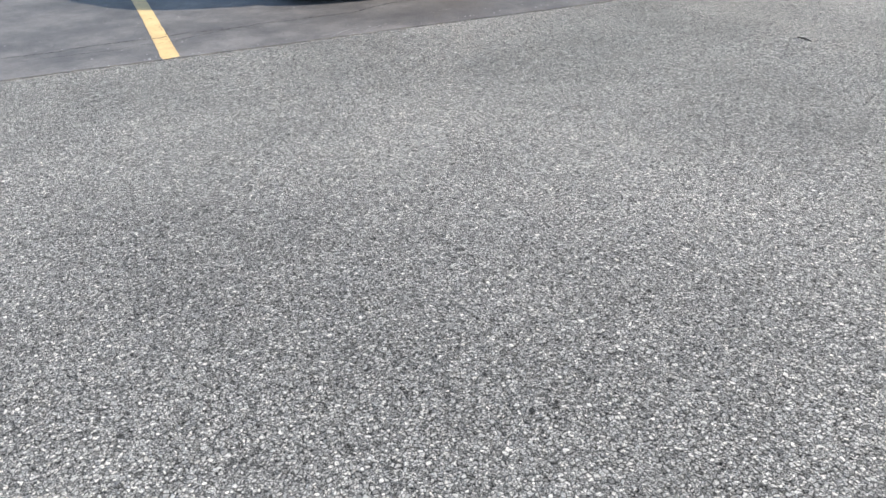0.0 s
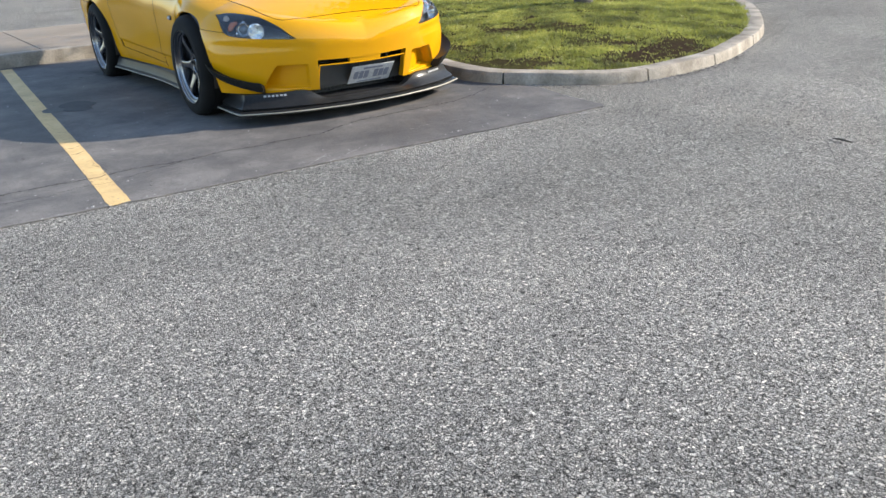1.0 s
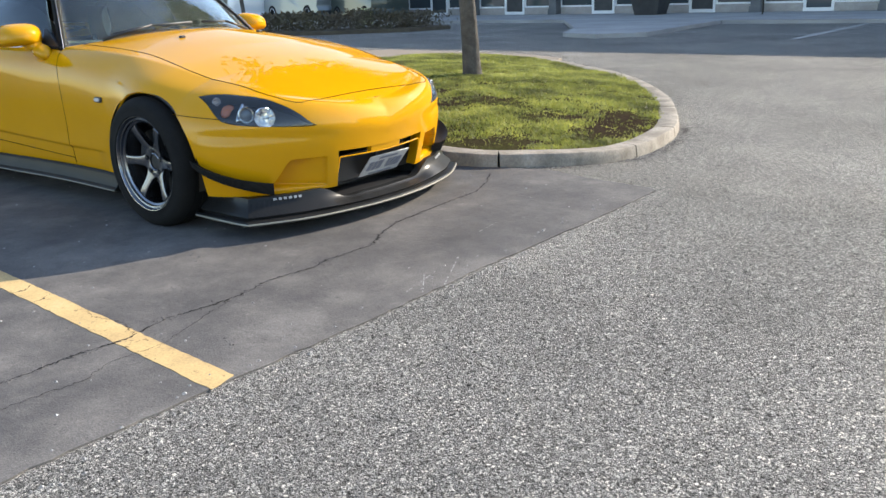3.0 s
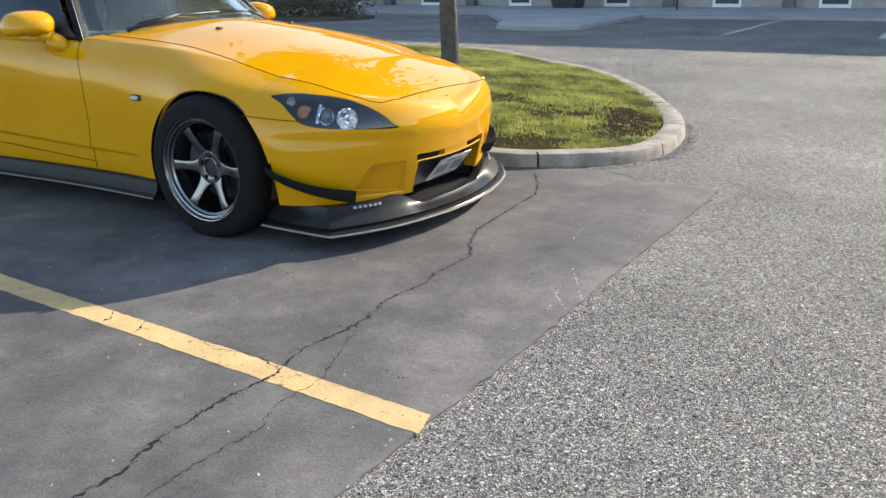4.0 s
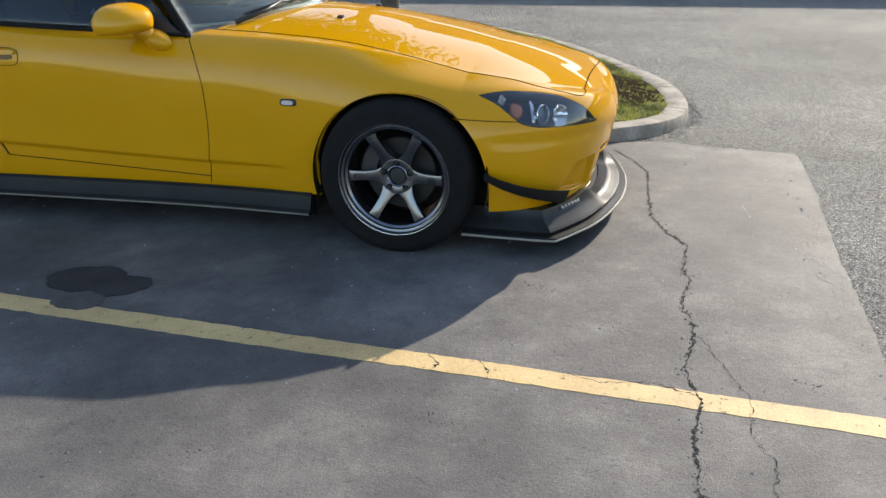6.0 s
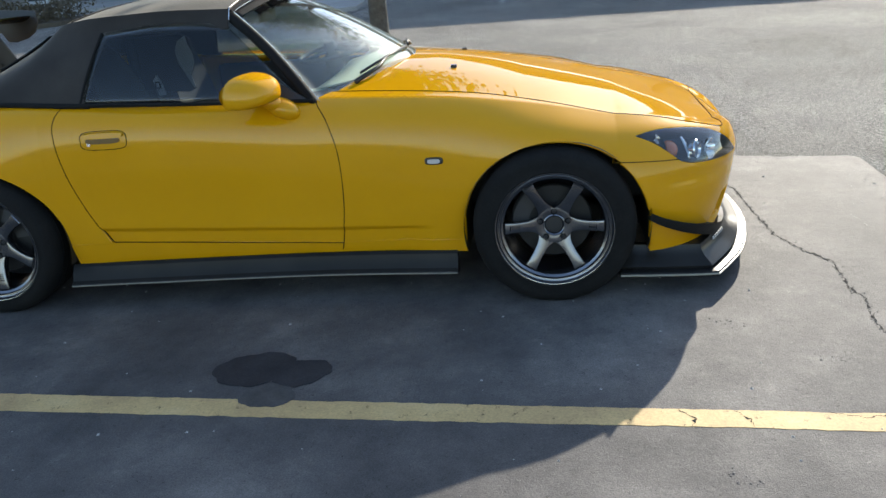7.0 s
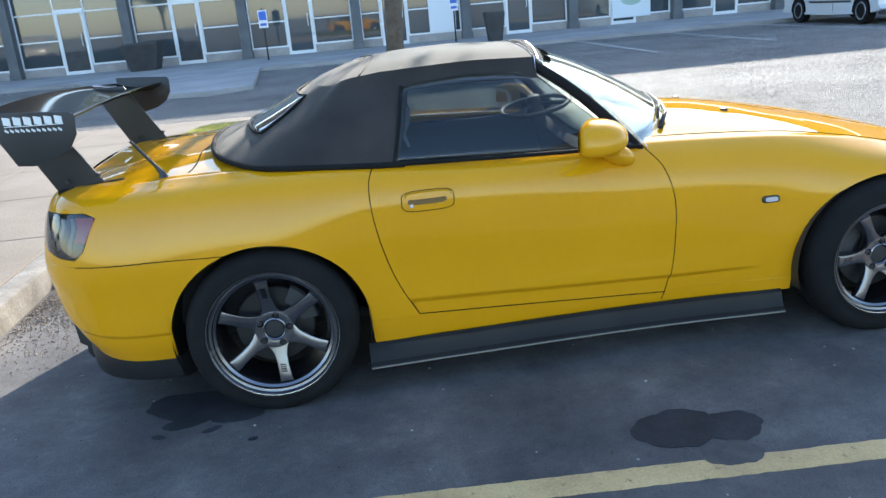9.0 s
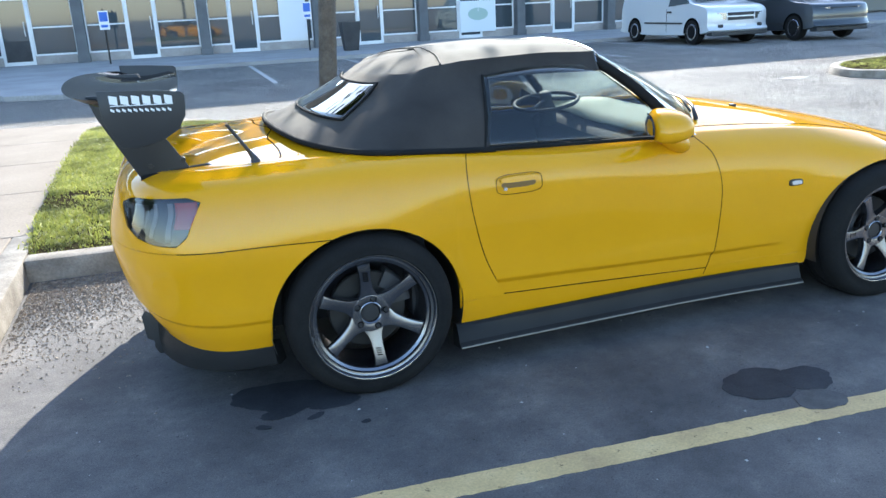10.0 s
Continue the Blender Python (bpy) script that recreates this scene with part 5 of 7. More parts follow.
        add_loft(bm, [[at_lamp(u, s, 0.018 + 0.008 * math.sin(9 * s)) for s in np.linspace(s0, s1, 10)] for u in np.linspace(u0, u1, 8)], closed=False, caps=False)
        o = part(nm, bm, m, tl, smooth=True)
        o.modifiers.new("t", "SOLIDIFY").thickness = 0.004
    ln = panel("lens", us_between(T0, T1, 0.012), tail_lo, tail_hi, 14, M_SMOKE, tl, sd, depth=0.003, gap=0.002, shape=lambda P, N, U, S: P + N * 0.004)
    ln.visible_shadow = False


# ---- wheels: six-spoke, built once for the right side
def make_wheel(x, sd, turn, steer=0.0):
    """turn: degrees by which the first spoke stands off level."""
    yo = 0.868 if x < 0 else 0.862          # outer face of the rim
    place = pose(x, 0, HUB_Z, 0, 0, 0)
    K = 1.03 if x < 0 else 0.975           # rim size
    def ring(r, y, n=72):
        return [Vector((r * math.cos(2 * math.pi * k / n), y, r * math.sin(2 * math.pi * k / n))) for k in range(n)]
    # barrel and lip of the rim
    prof = [(0.2205, yo - 0.20), (0.2205, yo - 0.012), (0.236, yo - 0.006), (0.236, yo + 0.001), (0.2325, yo + 0.002), (0.2295, yo - 0.002), (0.2265, yo - 0.011), (0.2225, yo - 0.012), (0.2205, yo - 0.008), (0.2165, yo - 0.009), (0.2135, yo - 0.020), (0.2045, yo - 0.026), (0.2015, yo - 0.045), (0.199, yo - 0.11), (0.196, yo - 0.20)]
    bm = bmesh.new()
    add_loft(bm, [ring(r * K, y) for r, y in prof], caps=False)
    # hub disc, dished towards its middle
    add_loft(bm, [ring(0.070, yo - 0.10, 48), ring(0.0735, yo - 0.056, 48), ring(0.0715, yo - 0.0505, 48), ring(0.066, yo - 0.0495, 48), ring(0.045, yo - 0.054, 48), ring(0.041, yo - 0.052, 48), ring(0.0365, yo - 0.056, 48), ring(0.0365, yo - 0.10, 48)], caps=False)
    for v in bm.verts:
        v.co.y *= sd
    w = part("wheel", bm, M_RIM, car, "gunmetal six-spoke alloy wheel", angle=30)
    w.matrix_basis = place
    for k in range(6):
        bm = bmesh.new()
        a = radians(turn + 60 * k)
        ca, sa = math.cos(a), math.sin(a)
        # radius, half width, face, depth: wide at the hub, waisted, wider again where it drops into the barrel
        sec = [(0.060, 0.040, yo - 0.0535, 0.042), (0.072, 0.033, yo - 0.0505, 0.042), (0.085, 0.0265, yo - 0.047, 0.040), (0.105, 0.0222, yo - 0.042, 0.036), (0.135, 0.0205, yo - 0.034, 0.033), (0.165, 0.0213, yo - 0.027, 0.031), (0.185, 0.0228, yo - 0.0235, 0.03), (0.195, 0.0245, yo - 0.023, 0.03), (0.200, 0.0262, yo - 0.027, 0.026), (0.2045, 0.029, yo - 0.036, 0.018)]
        rings = []
        for r, hw, y, d in sec:
            pts = [(-hw, y - 0.006), (-hw * 0.93, y - 0.0015), (-hw * 0.72, y), (hw * 0.72, y), (hw * 0.93, y - 0.0015), (hw, y - 0.006), (hw * 0.85, y - d), (-hw * 0.85, y - d)]
            rings.append([Vector(((r * ca - p * sa) * K, q * sd, (r * sa + p * ca) * K)) for p, q in pts])
        add_loft(bm, rings)
        part("spoke", bm, M_RIM, w, angle=32)
    bm = bmesh.new()
    add_loft(bm, [[Vector((p.x, p.y * sd, p.z)) for p in ring(r * K, y)] for r, y in [(0.2368, yo - 0.004), (0.2368, yo + 0.0025), (0.2352, yo + 0.0045), (0.2332, yo + 0.0040), (0.2322, yo + 0.001)]], caps=False)
    part("rim_lip", bm, M_LIP, w, "bright machined lip", smooth=True, angle=50)
    # tyre
    prof = [(0.2237 * K, yo - 0.015), (0.2332 * K, yo + 0.003), (0.2408 * K, yo + 0.009), (0.2427 * K, yo + 0.0075), (0.266, yo + 0.010), (0.280, yo + 0.008), (0.294, yo + 0.001), (0.305, yo - 0.009), (0.313, yo - 0.022), (0.318, yo - 0.040)]
    prof += [(0.3195, yo - 0.055), (0.314, yo - 0.057), (0.314, yo - 0.064), (0.3195, yo - 0.066), (0.3195, yo - 0.10), (0.314, yo - 0.102), (0.314, yo - 0.109), (0.3195, yo - 0.111), (0.3195, yo - 0.15), (0.314, yo - 0.152), (0.314, yo - 0.159), (0.318, yo - 0.161), (0.314, yo - 0.20), (0.298, yo - 0.222), (0.262, yo - 0.232), (0.222, yo - 0.215)]
    bm = bmesh.new()
    rings = []
    for i, (r, y) in enumerate(prof):
        rr = ring(r, y)
        for p in rr:      # flattened where it stands
            if p.z < -0.3075:
                p.z = -0.3075
        rings.append([Vector((p.x, p.y * sd, p.z)) for p in rr])
    add_loft(bm, rings, caps=False)
    part("tyre", bm, M_RUBBER, w, "black low-profile tyre", smooth=True, angle=60)
    # cap, nuts, engraved marks, brake
    bm = bmesh.new()
    add_loft(bm, [[Vector((p.x, p.y * sd, p.z)) for p in ring(r, y, 28)] for r, y in [(0.0362, yo - 0.09), (0.0362, yo - 0.066), (0.033, yo - 0.061), (0.012, yo - 0.060)]])
    part("centre_cap", bm, M_BLACK, w, "black centre cap", smooth=True, angle=40)
    for k in range(5):
        a = radians(turn + 90 + 72 * k)
        bm = bmesh.new()
        cx, cz = 0.0575 * math.cos(a), 0.0575 * math.sin(a)
        # a dark socket in the disc with the nut sunk in it
        add_loft(bm, [[Vector((cx + r * math.cos(t), y * sd, cz + r * math.sin(t))) for t in np.linspace(0, 2 * math.pi, 18, endpoint=False)] for r, y in ((0.0125, yo - 0.07), (0.0125, yo - 0.0492), (0.0105, yo - 0.0488), (0.0100, yo - 0.0505))])
        part("lug_socket", bm, M_GAP, w)
        bm = bmesh.new()
        add_loft(bm, [[Vector((cx + r * math.cos(t), y * sd, cz + r * math.sin(t))) for t in np.linspace(0, 2 * math.pi, 6, endpoint=False)] for r, y in ((0.0085, yo - 0.06), (0.0085, yo - 0.0486), (0.006, yo - 0.0465))])
        part("lug_nut", bm, M_BLACK, w)
    for j, (k, n) in enumerate(((0, 4), (3, 5))):
        bm = bmesh.new()
        a = radians(turn + 60 * k)
        for q in range(n):
            r = 0.135 + 0.0085 * q
            y = (yo - 0.0338 + (r - 0.135) * 0.233) * sd
            mm = Matrix(((math.cos(a), -math.sin(a), 0), (0, 0, 0), (math.sin(a), math.cos(a), 0))).to_3x3()
            pts = []
            for dr, dp in ((-0.0022, -0.010), (0.0022, -0.010), (0.0022 + 0.004, 0.010), (-0.0022 + 0.004, 0.010)):
                v = mm @ Vector((r + dr, dp, 0))
                pts.append(Vector((v.x, y, v.z)))
            add_loft(bm, [pts, [p + Vector((0, 0.0012 * sd, 0)) for p in pts]])
        part("spoke_mark", bm, M_GAP, w, "dark marks on a spoke")
    bm = bmesh.new()
    add_loft(bm, [[Vector((p.x, p.y * sd, p.z)) for p in ring(r, y, 48)] for r, y in ((0.075, yo - 0.11), (0.145, yo - 0.11), (0.15, yo - 0.115), (0.15, yo - 0.132), (0.075, yo - 0.135))], caps=False)
    part("brake_disc", bm, M_DISC, w, "dull grey brake disc", angle=30)
    bm = bmesh.new()
    a0 = 35 if x < 0 else 150
    rows = []
    for t in np.linspace(radians(a0 - 28), radians(a0 + 28), 9):
        rows.append([Vector((r * math.cos(t), y * sd, r * math.sin(t))) for r, y in ((0.10, yo - 0.09), (0.162, yo - 0.09), (0.17, yo - 0.10), (0.17, yo - 0.16), (0.10, yo - 0.16))])
    add_loft(bm, rows)
    part("brake_caliper", bm, M_CALIPER, w, "dark grey brake caliper", angle=30)
    return w


for sd in (-1, 1):
    make_wheel(WHEEL_X, sd, 0 if sd < 0 else 20)
    make_wheel(-WHEEL_X - 0.01, sd, -84 if sd < 0 else 10)

# ---- wheel wells, underside and inner shell
def arch_liner(x, sd):
    bm = bmesh.new()
    rings = []
    sx = 1 if x > 0 else -1
    for y in (0.42, 0.60, 0.80, 0.825):
        r = 0.35 if y < 0.81 else 0.348
        k = ARCH_R[sx] / 0.345
        rings.append([Vector((r * k * math.cos(t), sd * y, r * math.sin(t))) for t in np.linspace(radians(-16), radians(196), 36)])
    add_loft(bm, rings, closed=False, caps=False)
    add_loft(bm, [rings[0], [Vector((0, sd * 0.42, 0)) for _ in rings[0]]], closed=False, caps=False)
    o = part("wheel_well", bm, M_BLACK, car, smooth=True, angle=40)
    o.matrix_basis = pose(ARCH_C[sx], 0, ARCH_Z)


for sd in (-1, 1):
    arch_liner(WHEEL_X, sd)
    arch_liner(-WHEEL_X, sd)
bm = bmesh.new()
add_box(bm, (-0.80, -0.72, 0.10), (0.78, 0.72, 0.19), 0.0)
add_box(bm, (-1.95, -0.42, 0.17), (1.86, 0.42, 0.30), 0.0)
part("underbody", bm, M_BLACK, car)
bm = bmesh.new()
add_box(bm, (0.66, -0.70, 0.24), (0.72, 0.70, 0.72), 0.0)
part("bulkhead", bm, M_DARKIN, car)
bm = bmesh.new()
add_box(bm, (-1.02, -0.72, 0.24), (-0.96, 0.72, 0.80), 0.0)
add_box(bm, (-1.75, -0.60, 0.30), (-0.97, 0.60, 0.60), 0.0)
part("rear_bulkhead", bm, M_DARKIN, car)

# ---- dark joints between the panels
def joint(name, us, ss, sd, r=0.0022):
    us, ss = np.asarray(us, float), np.asarray(ss, float)
    P = skin(us, ss)
    P[:, 1] -= crease_depth(us, ss) + 0.0006
    tube(name, [(p[0], sd * p[1], p[2]) for p in P], r, M_GAP, car, 6)


for sd in (-1, 1):
    joint("door_joint", np.full(60, DOOR_UF), np.linspace(0.3, 4.97, 60), sd, 0.0020)
    joint("door_joint", np.full(60, DOOR_UR), np.linspace(1.0, 4.97, 60), sd, 0.0020)
    u = np.linspace(DOOR_UR, DOOR_UF, 40)
    joint("door_joint", u, sill_top(u), sd, 0.0020)
    u = np.linspace(U_COWL, U_HOODF, 60)
    joint("hood_joint", u, hood_side(u), sd)
    u = np.linspace(1.452, 1.69, 20)
    joint("bumper_joint", u, np.full(20, 3.0), sd, 0.002)
    u = np.linspace(-1.85, -1.34, 24)
    joint("bumper_joint", u, np.full(24, 3.0), sd, 0.0020)
    k = np.linspace(6.0, 8.0, 24)
    w = np.clip((k - 6.0) / 1.7, 0, 1)
    P = skin(np.full(24, -1.4885), k)
    P[:, 0] -= w * w * (3 - 2 * w) * 0.14
    tube("trunk_joint", [(p[0], sd * p[1], p[2] - 0.0014 - 0.07 * float(q * q * (3 - 2 * q)) * 0.14) for p, q in zip(P, w)], 0.0034, M_GAP, car, 6)
    k = np.linspace(hood_side(U_HOODF), 8.0, 24)
    joint("hood_joint", np.full(24, U_HOODF + 0.002), k, sd)

# ---- aerodynamic parts
def lip_outline(z, grow):
    """Plan of the front lip, right half from the wheel to the middle; grow: metres outwards."""
    pts = [(1.46, 0.785), (1.60, 0.79), (1.76, 0.79), (1.838, 0.785), (1.90, 0.685), (1.965, 0.565), (2.012, 0.43), (2.042, 0.30), (2.065, 0.17), (2.075, 0.0)]
    out = []
    for k, (x, y) in enumerate(pts):
        d = Vector((x - 1.2, y * 0.8)).normalized()
        low = float(np.interp(y, [0.30, 0.42], [0.30, 1.0]))
        out.append(Vector((x + d.x * grow * (k > 0), y + d.y * grow, z if z < 0.1 else 0.1 + (z - 0.1) * low)))
    return out


def half_loft(name, rings, material, parent, label="", closed=True):
    bm = bmesh.new()
    full = [list(r) + [Vector((p.x, -p.y, p.z)) for p in r[-2::-1]] for r in rings]
    # each ring runs side to side; loft across the rings and close
    vr = [[bm.verts.new(p) for p in r] for r in full]
    n, m = len(full), len(full[0])
    for i in range(n if closed else n - 1):
        a, b = vr[i], vr[(i + 1) % n]
        for j in range(m - 1):
            bm.faces.new((a[j], a[j + 1], b[j + 1], b[j]))
    if closed:
        bm.faces.new([r[0] for r in vr])
        bm.faces.new([r[-1] for r in vr][::-1])
    return part(name, bm, material, parent, label, angle=28)


def fine(pts, n=40):
    return smooth_line(pts[:4], 12)[:-1] + smooth_line(pts[3:], n)


splitter = half_loft("front_splitter", [fine(lip_outline(0.070, 0.0)), fine(lip_outline(0.086, 0.004)), fine(lip_outline(0.090, 0.0)), fine(lip_outline(0.095, -0.05)), fine(lip_outline(0.095, -0.25)), fine(lip_outline(0.07, -0.25))], M_CARBON, car, "carbon fibre front splitter with pale edge")
lip = half_loft("front_lip", [fine(lip_outline(0.094, -0.035)), fine(lip_outline(0.106, -0.028)), fine(lip_outline(0.119, -0.040)), fine(lip_outline(0.138, -0.066)), fine(lip_outline(0.162, -0.082)), fine(lip_outline(0.182, -0.088)), fine(lip_outline(0.182, -0.13)), fine(lip_outline(0.094, -0.15))], M_CARBON, car, "carbon fibre front lip spoiler")
# a thin bar, paler than the carbon, along the splitter's rim
edge = fine(lip_outline(0.080, 0.005))
tube("splitter_edge", edge + [Vector((p.x, -p.y, p.z)) for p in edge[-2::-1]], 0.0045, mat("pale_edge", (0.30, 0.275, 0.22), 0.45), splitter, 6, "thin pale edge")

for sd in (-1, 1):
    # canard below the bumper's corner
    def cp(u, z, out):
        s = float(s_at_z(np.array([u]), z)[0])
        p, q = skin(np.array([u]), np.array([s]))[0], skin(np.array([u - 0.01]), np.array([s]))[0]
        t = p - q
        n = np.array([t[1], -t[0], 0])
        n /= np.linalg.norm(n)
        n *= np.sign(n[1])
        p = p + n * out
        return Vector((p[0], sd * p[1], p[2]))
    bm = bmesh.new()
    rows = []
    for f in np.linspace(0, 1, 14):
        u = 1.56 + 0.375 * f
        z = 0.347 - 0.125 * f ** 0.85 + 0.01 * f * f
        w = 0.066 * math.sin(math.pi * min(1, 0.10 + f * 0.62)) ** 0.7 + 0.006
        rows.append([cp(u, z, -0.01), cp(u, z + 0.004, w * 0.6), cp(u, z + 0.020, w), cp(u, z + 0.012, w), cp(u, z - 0.014 - 0.030 * f, w * 0.75), cp(u, z - 0.020 - 0.034 * f, -0.01)])
    add_loft(bm, rows)
    part("canard", bm, M_CARBON_DULL, car, "black carbon corner blade", angle=30)
    for k in range(6):
        y0 = 0.628 - 0.021 * k
        a, b = [smooth_line(lip_outline(z, g)[4:7], 60) for z, g in ((0.164, -0.0795), (0.174, -0.0825))]
        quad = [min(l, key=lambda p: abs(p.y - y)) for l, y in ((a, y0), (a, y0 - 0.013), (b, y0 - 0.013), (b, y0))]
        bm = bmesh.new()
        add_loft(bm, [[Vector((p.x + o, sd * (p.y + o), p.z)) for p in quad] for o in (0.0, 0.003)])
        part("mark_bar", bm, mat("lip_mark", (0.36, 0.36, 0.36), 0.6), lip)
    # side skirt
    bm = bmesh.new()
    rows = []
    for x in np.linspace(-0.868, 0.806, 34):
        f = (x + 0.868) / 1.674
        flare = 0.008 * max(0, 1 - f * 5) ** 2
        k = 0.012 + 0.003 * f
        y0 = float(pch(LEVELS[0], x))
        rows.append([Vector((x, sd * (y0 + y), z)) for y, z in ((-0.035, 0.178 + k), (0.006, 0.188 + k), (0.018, 0.178 + k), (0.024 + flare, 0.150 + k), (0.036 + flare, 0.122 + k), (0.050 + flare, 0.113 + k), (0.053 + flare, 0.106 + k), (0.048 + flare, 0.101 + k), (-0.035, 0.096))])
    add_loft(bm, rows)
    sk = part("side_skirt", bm, M_CARBON_DULL, car, "black carbon side skirt", angle=28)
    tube("skirt_edge", [(x, sd * (float(pch(LEVELS[0], x)) + 0.054 + 0.008 * max(0, 1 - (x + 0.868) / 1.674 * 5) ** 2), 0.118 + 0.003 * (x + 0.868) / 1.674) for x in np.linspace(-0.866, 0.804, 34)], 0.0032, mat("skirt_lip", (0.22, 0.2, 0.16), 0.45), sk, 6)

# rear lower valance
def tail_ring(f, grow):
    """Plan of the valance under the tail; f: 0 at its foot, 1 at the bumper's edge."""
    out = []
    for u in np.linspace(-1.578, -2.6, 46):
        p = skin(np.array([u]), np.array([0.0]))[0]
        d = Vector((p[0] + 1.2, p[1] * 0.8)).normalized()
        out.append(Vector((p[0] + d.x * grow, p[1] + d.y * grow, 0.150 + (p[2] + 0.012 - 0.150) * f)))
    return out


half_loft("rear_valance", [tail_ring(1, -0.012), tail_ring(0.85, -0.010), tail_ring(0.5, -0.006), tail_ring(0.15, -0.012), tail_ring(0, -0.04), tail_ring(0, -0.10), tail_ring(1, -0.06)], M_CARBON, car, "black carbon rear valance")
for sd in (-1, 1):
    prism("valance_fin", [(-2.015, 0.35), (-1.96, 0.30), (-1.90, 0.22), (-1.93, 0.165), (-1.985, 0.17), (-2.00, 0.20), (-1.995, 0.225), (-2.022, 0.24), (-2.03, 0.33)], 0.50 * sd, 0.512 * sd, M_BLACK, car, "y", 0.002)

# mouth: dark duct, mesh, slots and plate
bm = bmesh.new()
add_box(bm, (1.70, -0.36, 0.11), (1.73, 0.36, 0.42))
add_box(bm, (1.72, -0.36, 0.395), (1.90, 0.36, 0.42))
for y in (-0.36, 0.34):
    add_box(bm, (1.72, y, 0.11), (1.88, y + 0.02, 0.42))
add_box(bm, (1.72, -0.36, 0.105), (1.96, 0.36, 0.118))
mouth = part("mouth_duct", bm, M_BLACK, car)
bm = bmesh.new()
for k in range(26):
    y = -0.33 + 0.66 * k / 25
    add_tube(bm, [(1.765, y, 0.12), (1.765, y, 0.395)], 0.0022, 4)
for k in range(12):
    add_tube(bm, [(1.767, -0.34, 0.13 + 0.022 * k), (1.767, 0.34, 0.13 + 0.022 * k)], 0.0022, 4)
part("radiator_mesh", bm, mat("mesh_alloy", (0.10, 0.10, 0.10), 0.5, 0.8), car)


def mouth_at(y, s, back):
    """A point on the bumper's face over the mouth at y."""
    u = np.linspace(2.0, 2.45, 200)
    p = skin(u, np.full(200, s))
    k = int(np.argmin(np.abs(p[:, 1] - abs(y))))
    return Vector((p[k][0] - back, y, p[k][2]))


tube("mouth_frame", [mouth_at(-0.304, 0.0, 0.004), mouth_at(-0.303, 0.6, 0.004), mouth_at(-0.300, 1.1, 0.004)] + [mouth_at(y, 1.26, 0.006) for y in np.linspace(-0.297, 0.297, 30)] + [mouth_at(0.300, 1.1, 0.004), mouth_at(0.303, 0.6, 0.004), mouth_at(0.304, 0.0, 0.004)],
     0.004, M_YELLOW, front_bumper, 6, "thin yellow rim of the mouth")
bm = bmesh.new()
add_loft(bm, [[mouth_at(y, s, b) for s, b in ((1.62, 0.03), (1.57, 0.004), (1.42, 0.003), (1.24, 0.004), (1.2, 0.03))] for y in np.linspace(-0.105, 0.11, 12)])
part("mouth_bridge", bm, M_YELLOW, front_bumper, smooth=True, angle=40)
bm = bmesh.new()
add_box(bm, (-0.002, -0.15, -0.075), (0.003, 0.15, 0.075), 0.003)
plate = part("number_plate", bm, mottled("plate_white", (0.62, 0.61, 0.60), (0.70, 0.69, 0.68), 0.4, 20.0, 90.0, 0.05, 0.001), car, "dull white number plate, unreadable dark bars")
plate.matrix_basis = pose(1.90, 0.080, 0.222, 0, 40, 0)
for k, (y0, y1) in enumerate([(-0.125, -0.095), (-0.088, -0.058), (-0.051, -0.021), (0.018, 0.048), (0.055, 0.085), (0.092, 0.122)]):
    box("plate_bar", (0.0045, y0, -0.032), (0.006, y1, 0.032), mat("plate_blue", (0.26, 0.27, 0.33), 0.5), plate)
box("plate_bar", (0.0045, -0.07, 0.048), (0.006, 0.07, 0.062), bpy.data.materials["plate_blue"], plate)
box("plate_bar", (0.0045, -0.09, -0.064), (0.006, 0.09, -0.053), bpy.data.materials["plate_blue"], plate)
for y in (-0.02, 0.18):
    tube("plate_bracket", [(1.935, y, 0.275), (1.945, y, 0.36)], 0.006, M_BLACK, plate, 6).matrix_parent_inverse = plate.matrix_basis.inverted()

# ---- rear wing
def foil_ring(y, n=22):
    a = abs(y) / 0.775
    lead, z0, chord = -1.775 - 0.03 * a * a, 1.150 + 0.035 * (1 - a * a) * 0.6, 0.235 + 0.185 * math.sqrt(max(0, 1 - a * a))
    pts = []
    for k in range(n):
        t = k / n * 2
        if t < 1:
            c = (1 - math.cos(math.pi * t)) / 2
            th = 0.022
        else:
            c = (1 + math.cos(math.pi * (t - 1))) / 2
            th = -0.030
        yt = th * 5 * (0.2969 * math.sqrt(max(c, 0)) - 0.126 * c - 0.3516 * c * c + 0.2843 * c ** 3 - 0.1015 * c ** 4) * 0.9
        camber = -0.05 * 4 * c * (1 - c) * 0.6 + 0.018 * c
        pts.append(Vector((lead - chord * c, y, z0 + yt + camber)))
    return pts


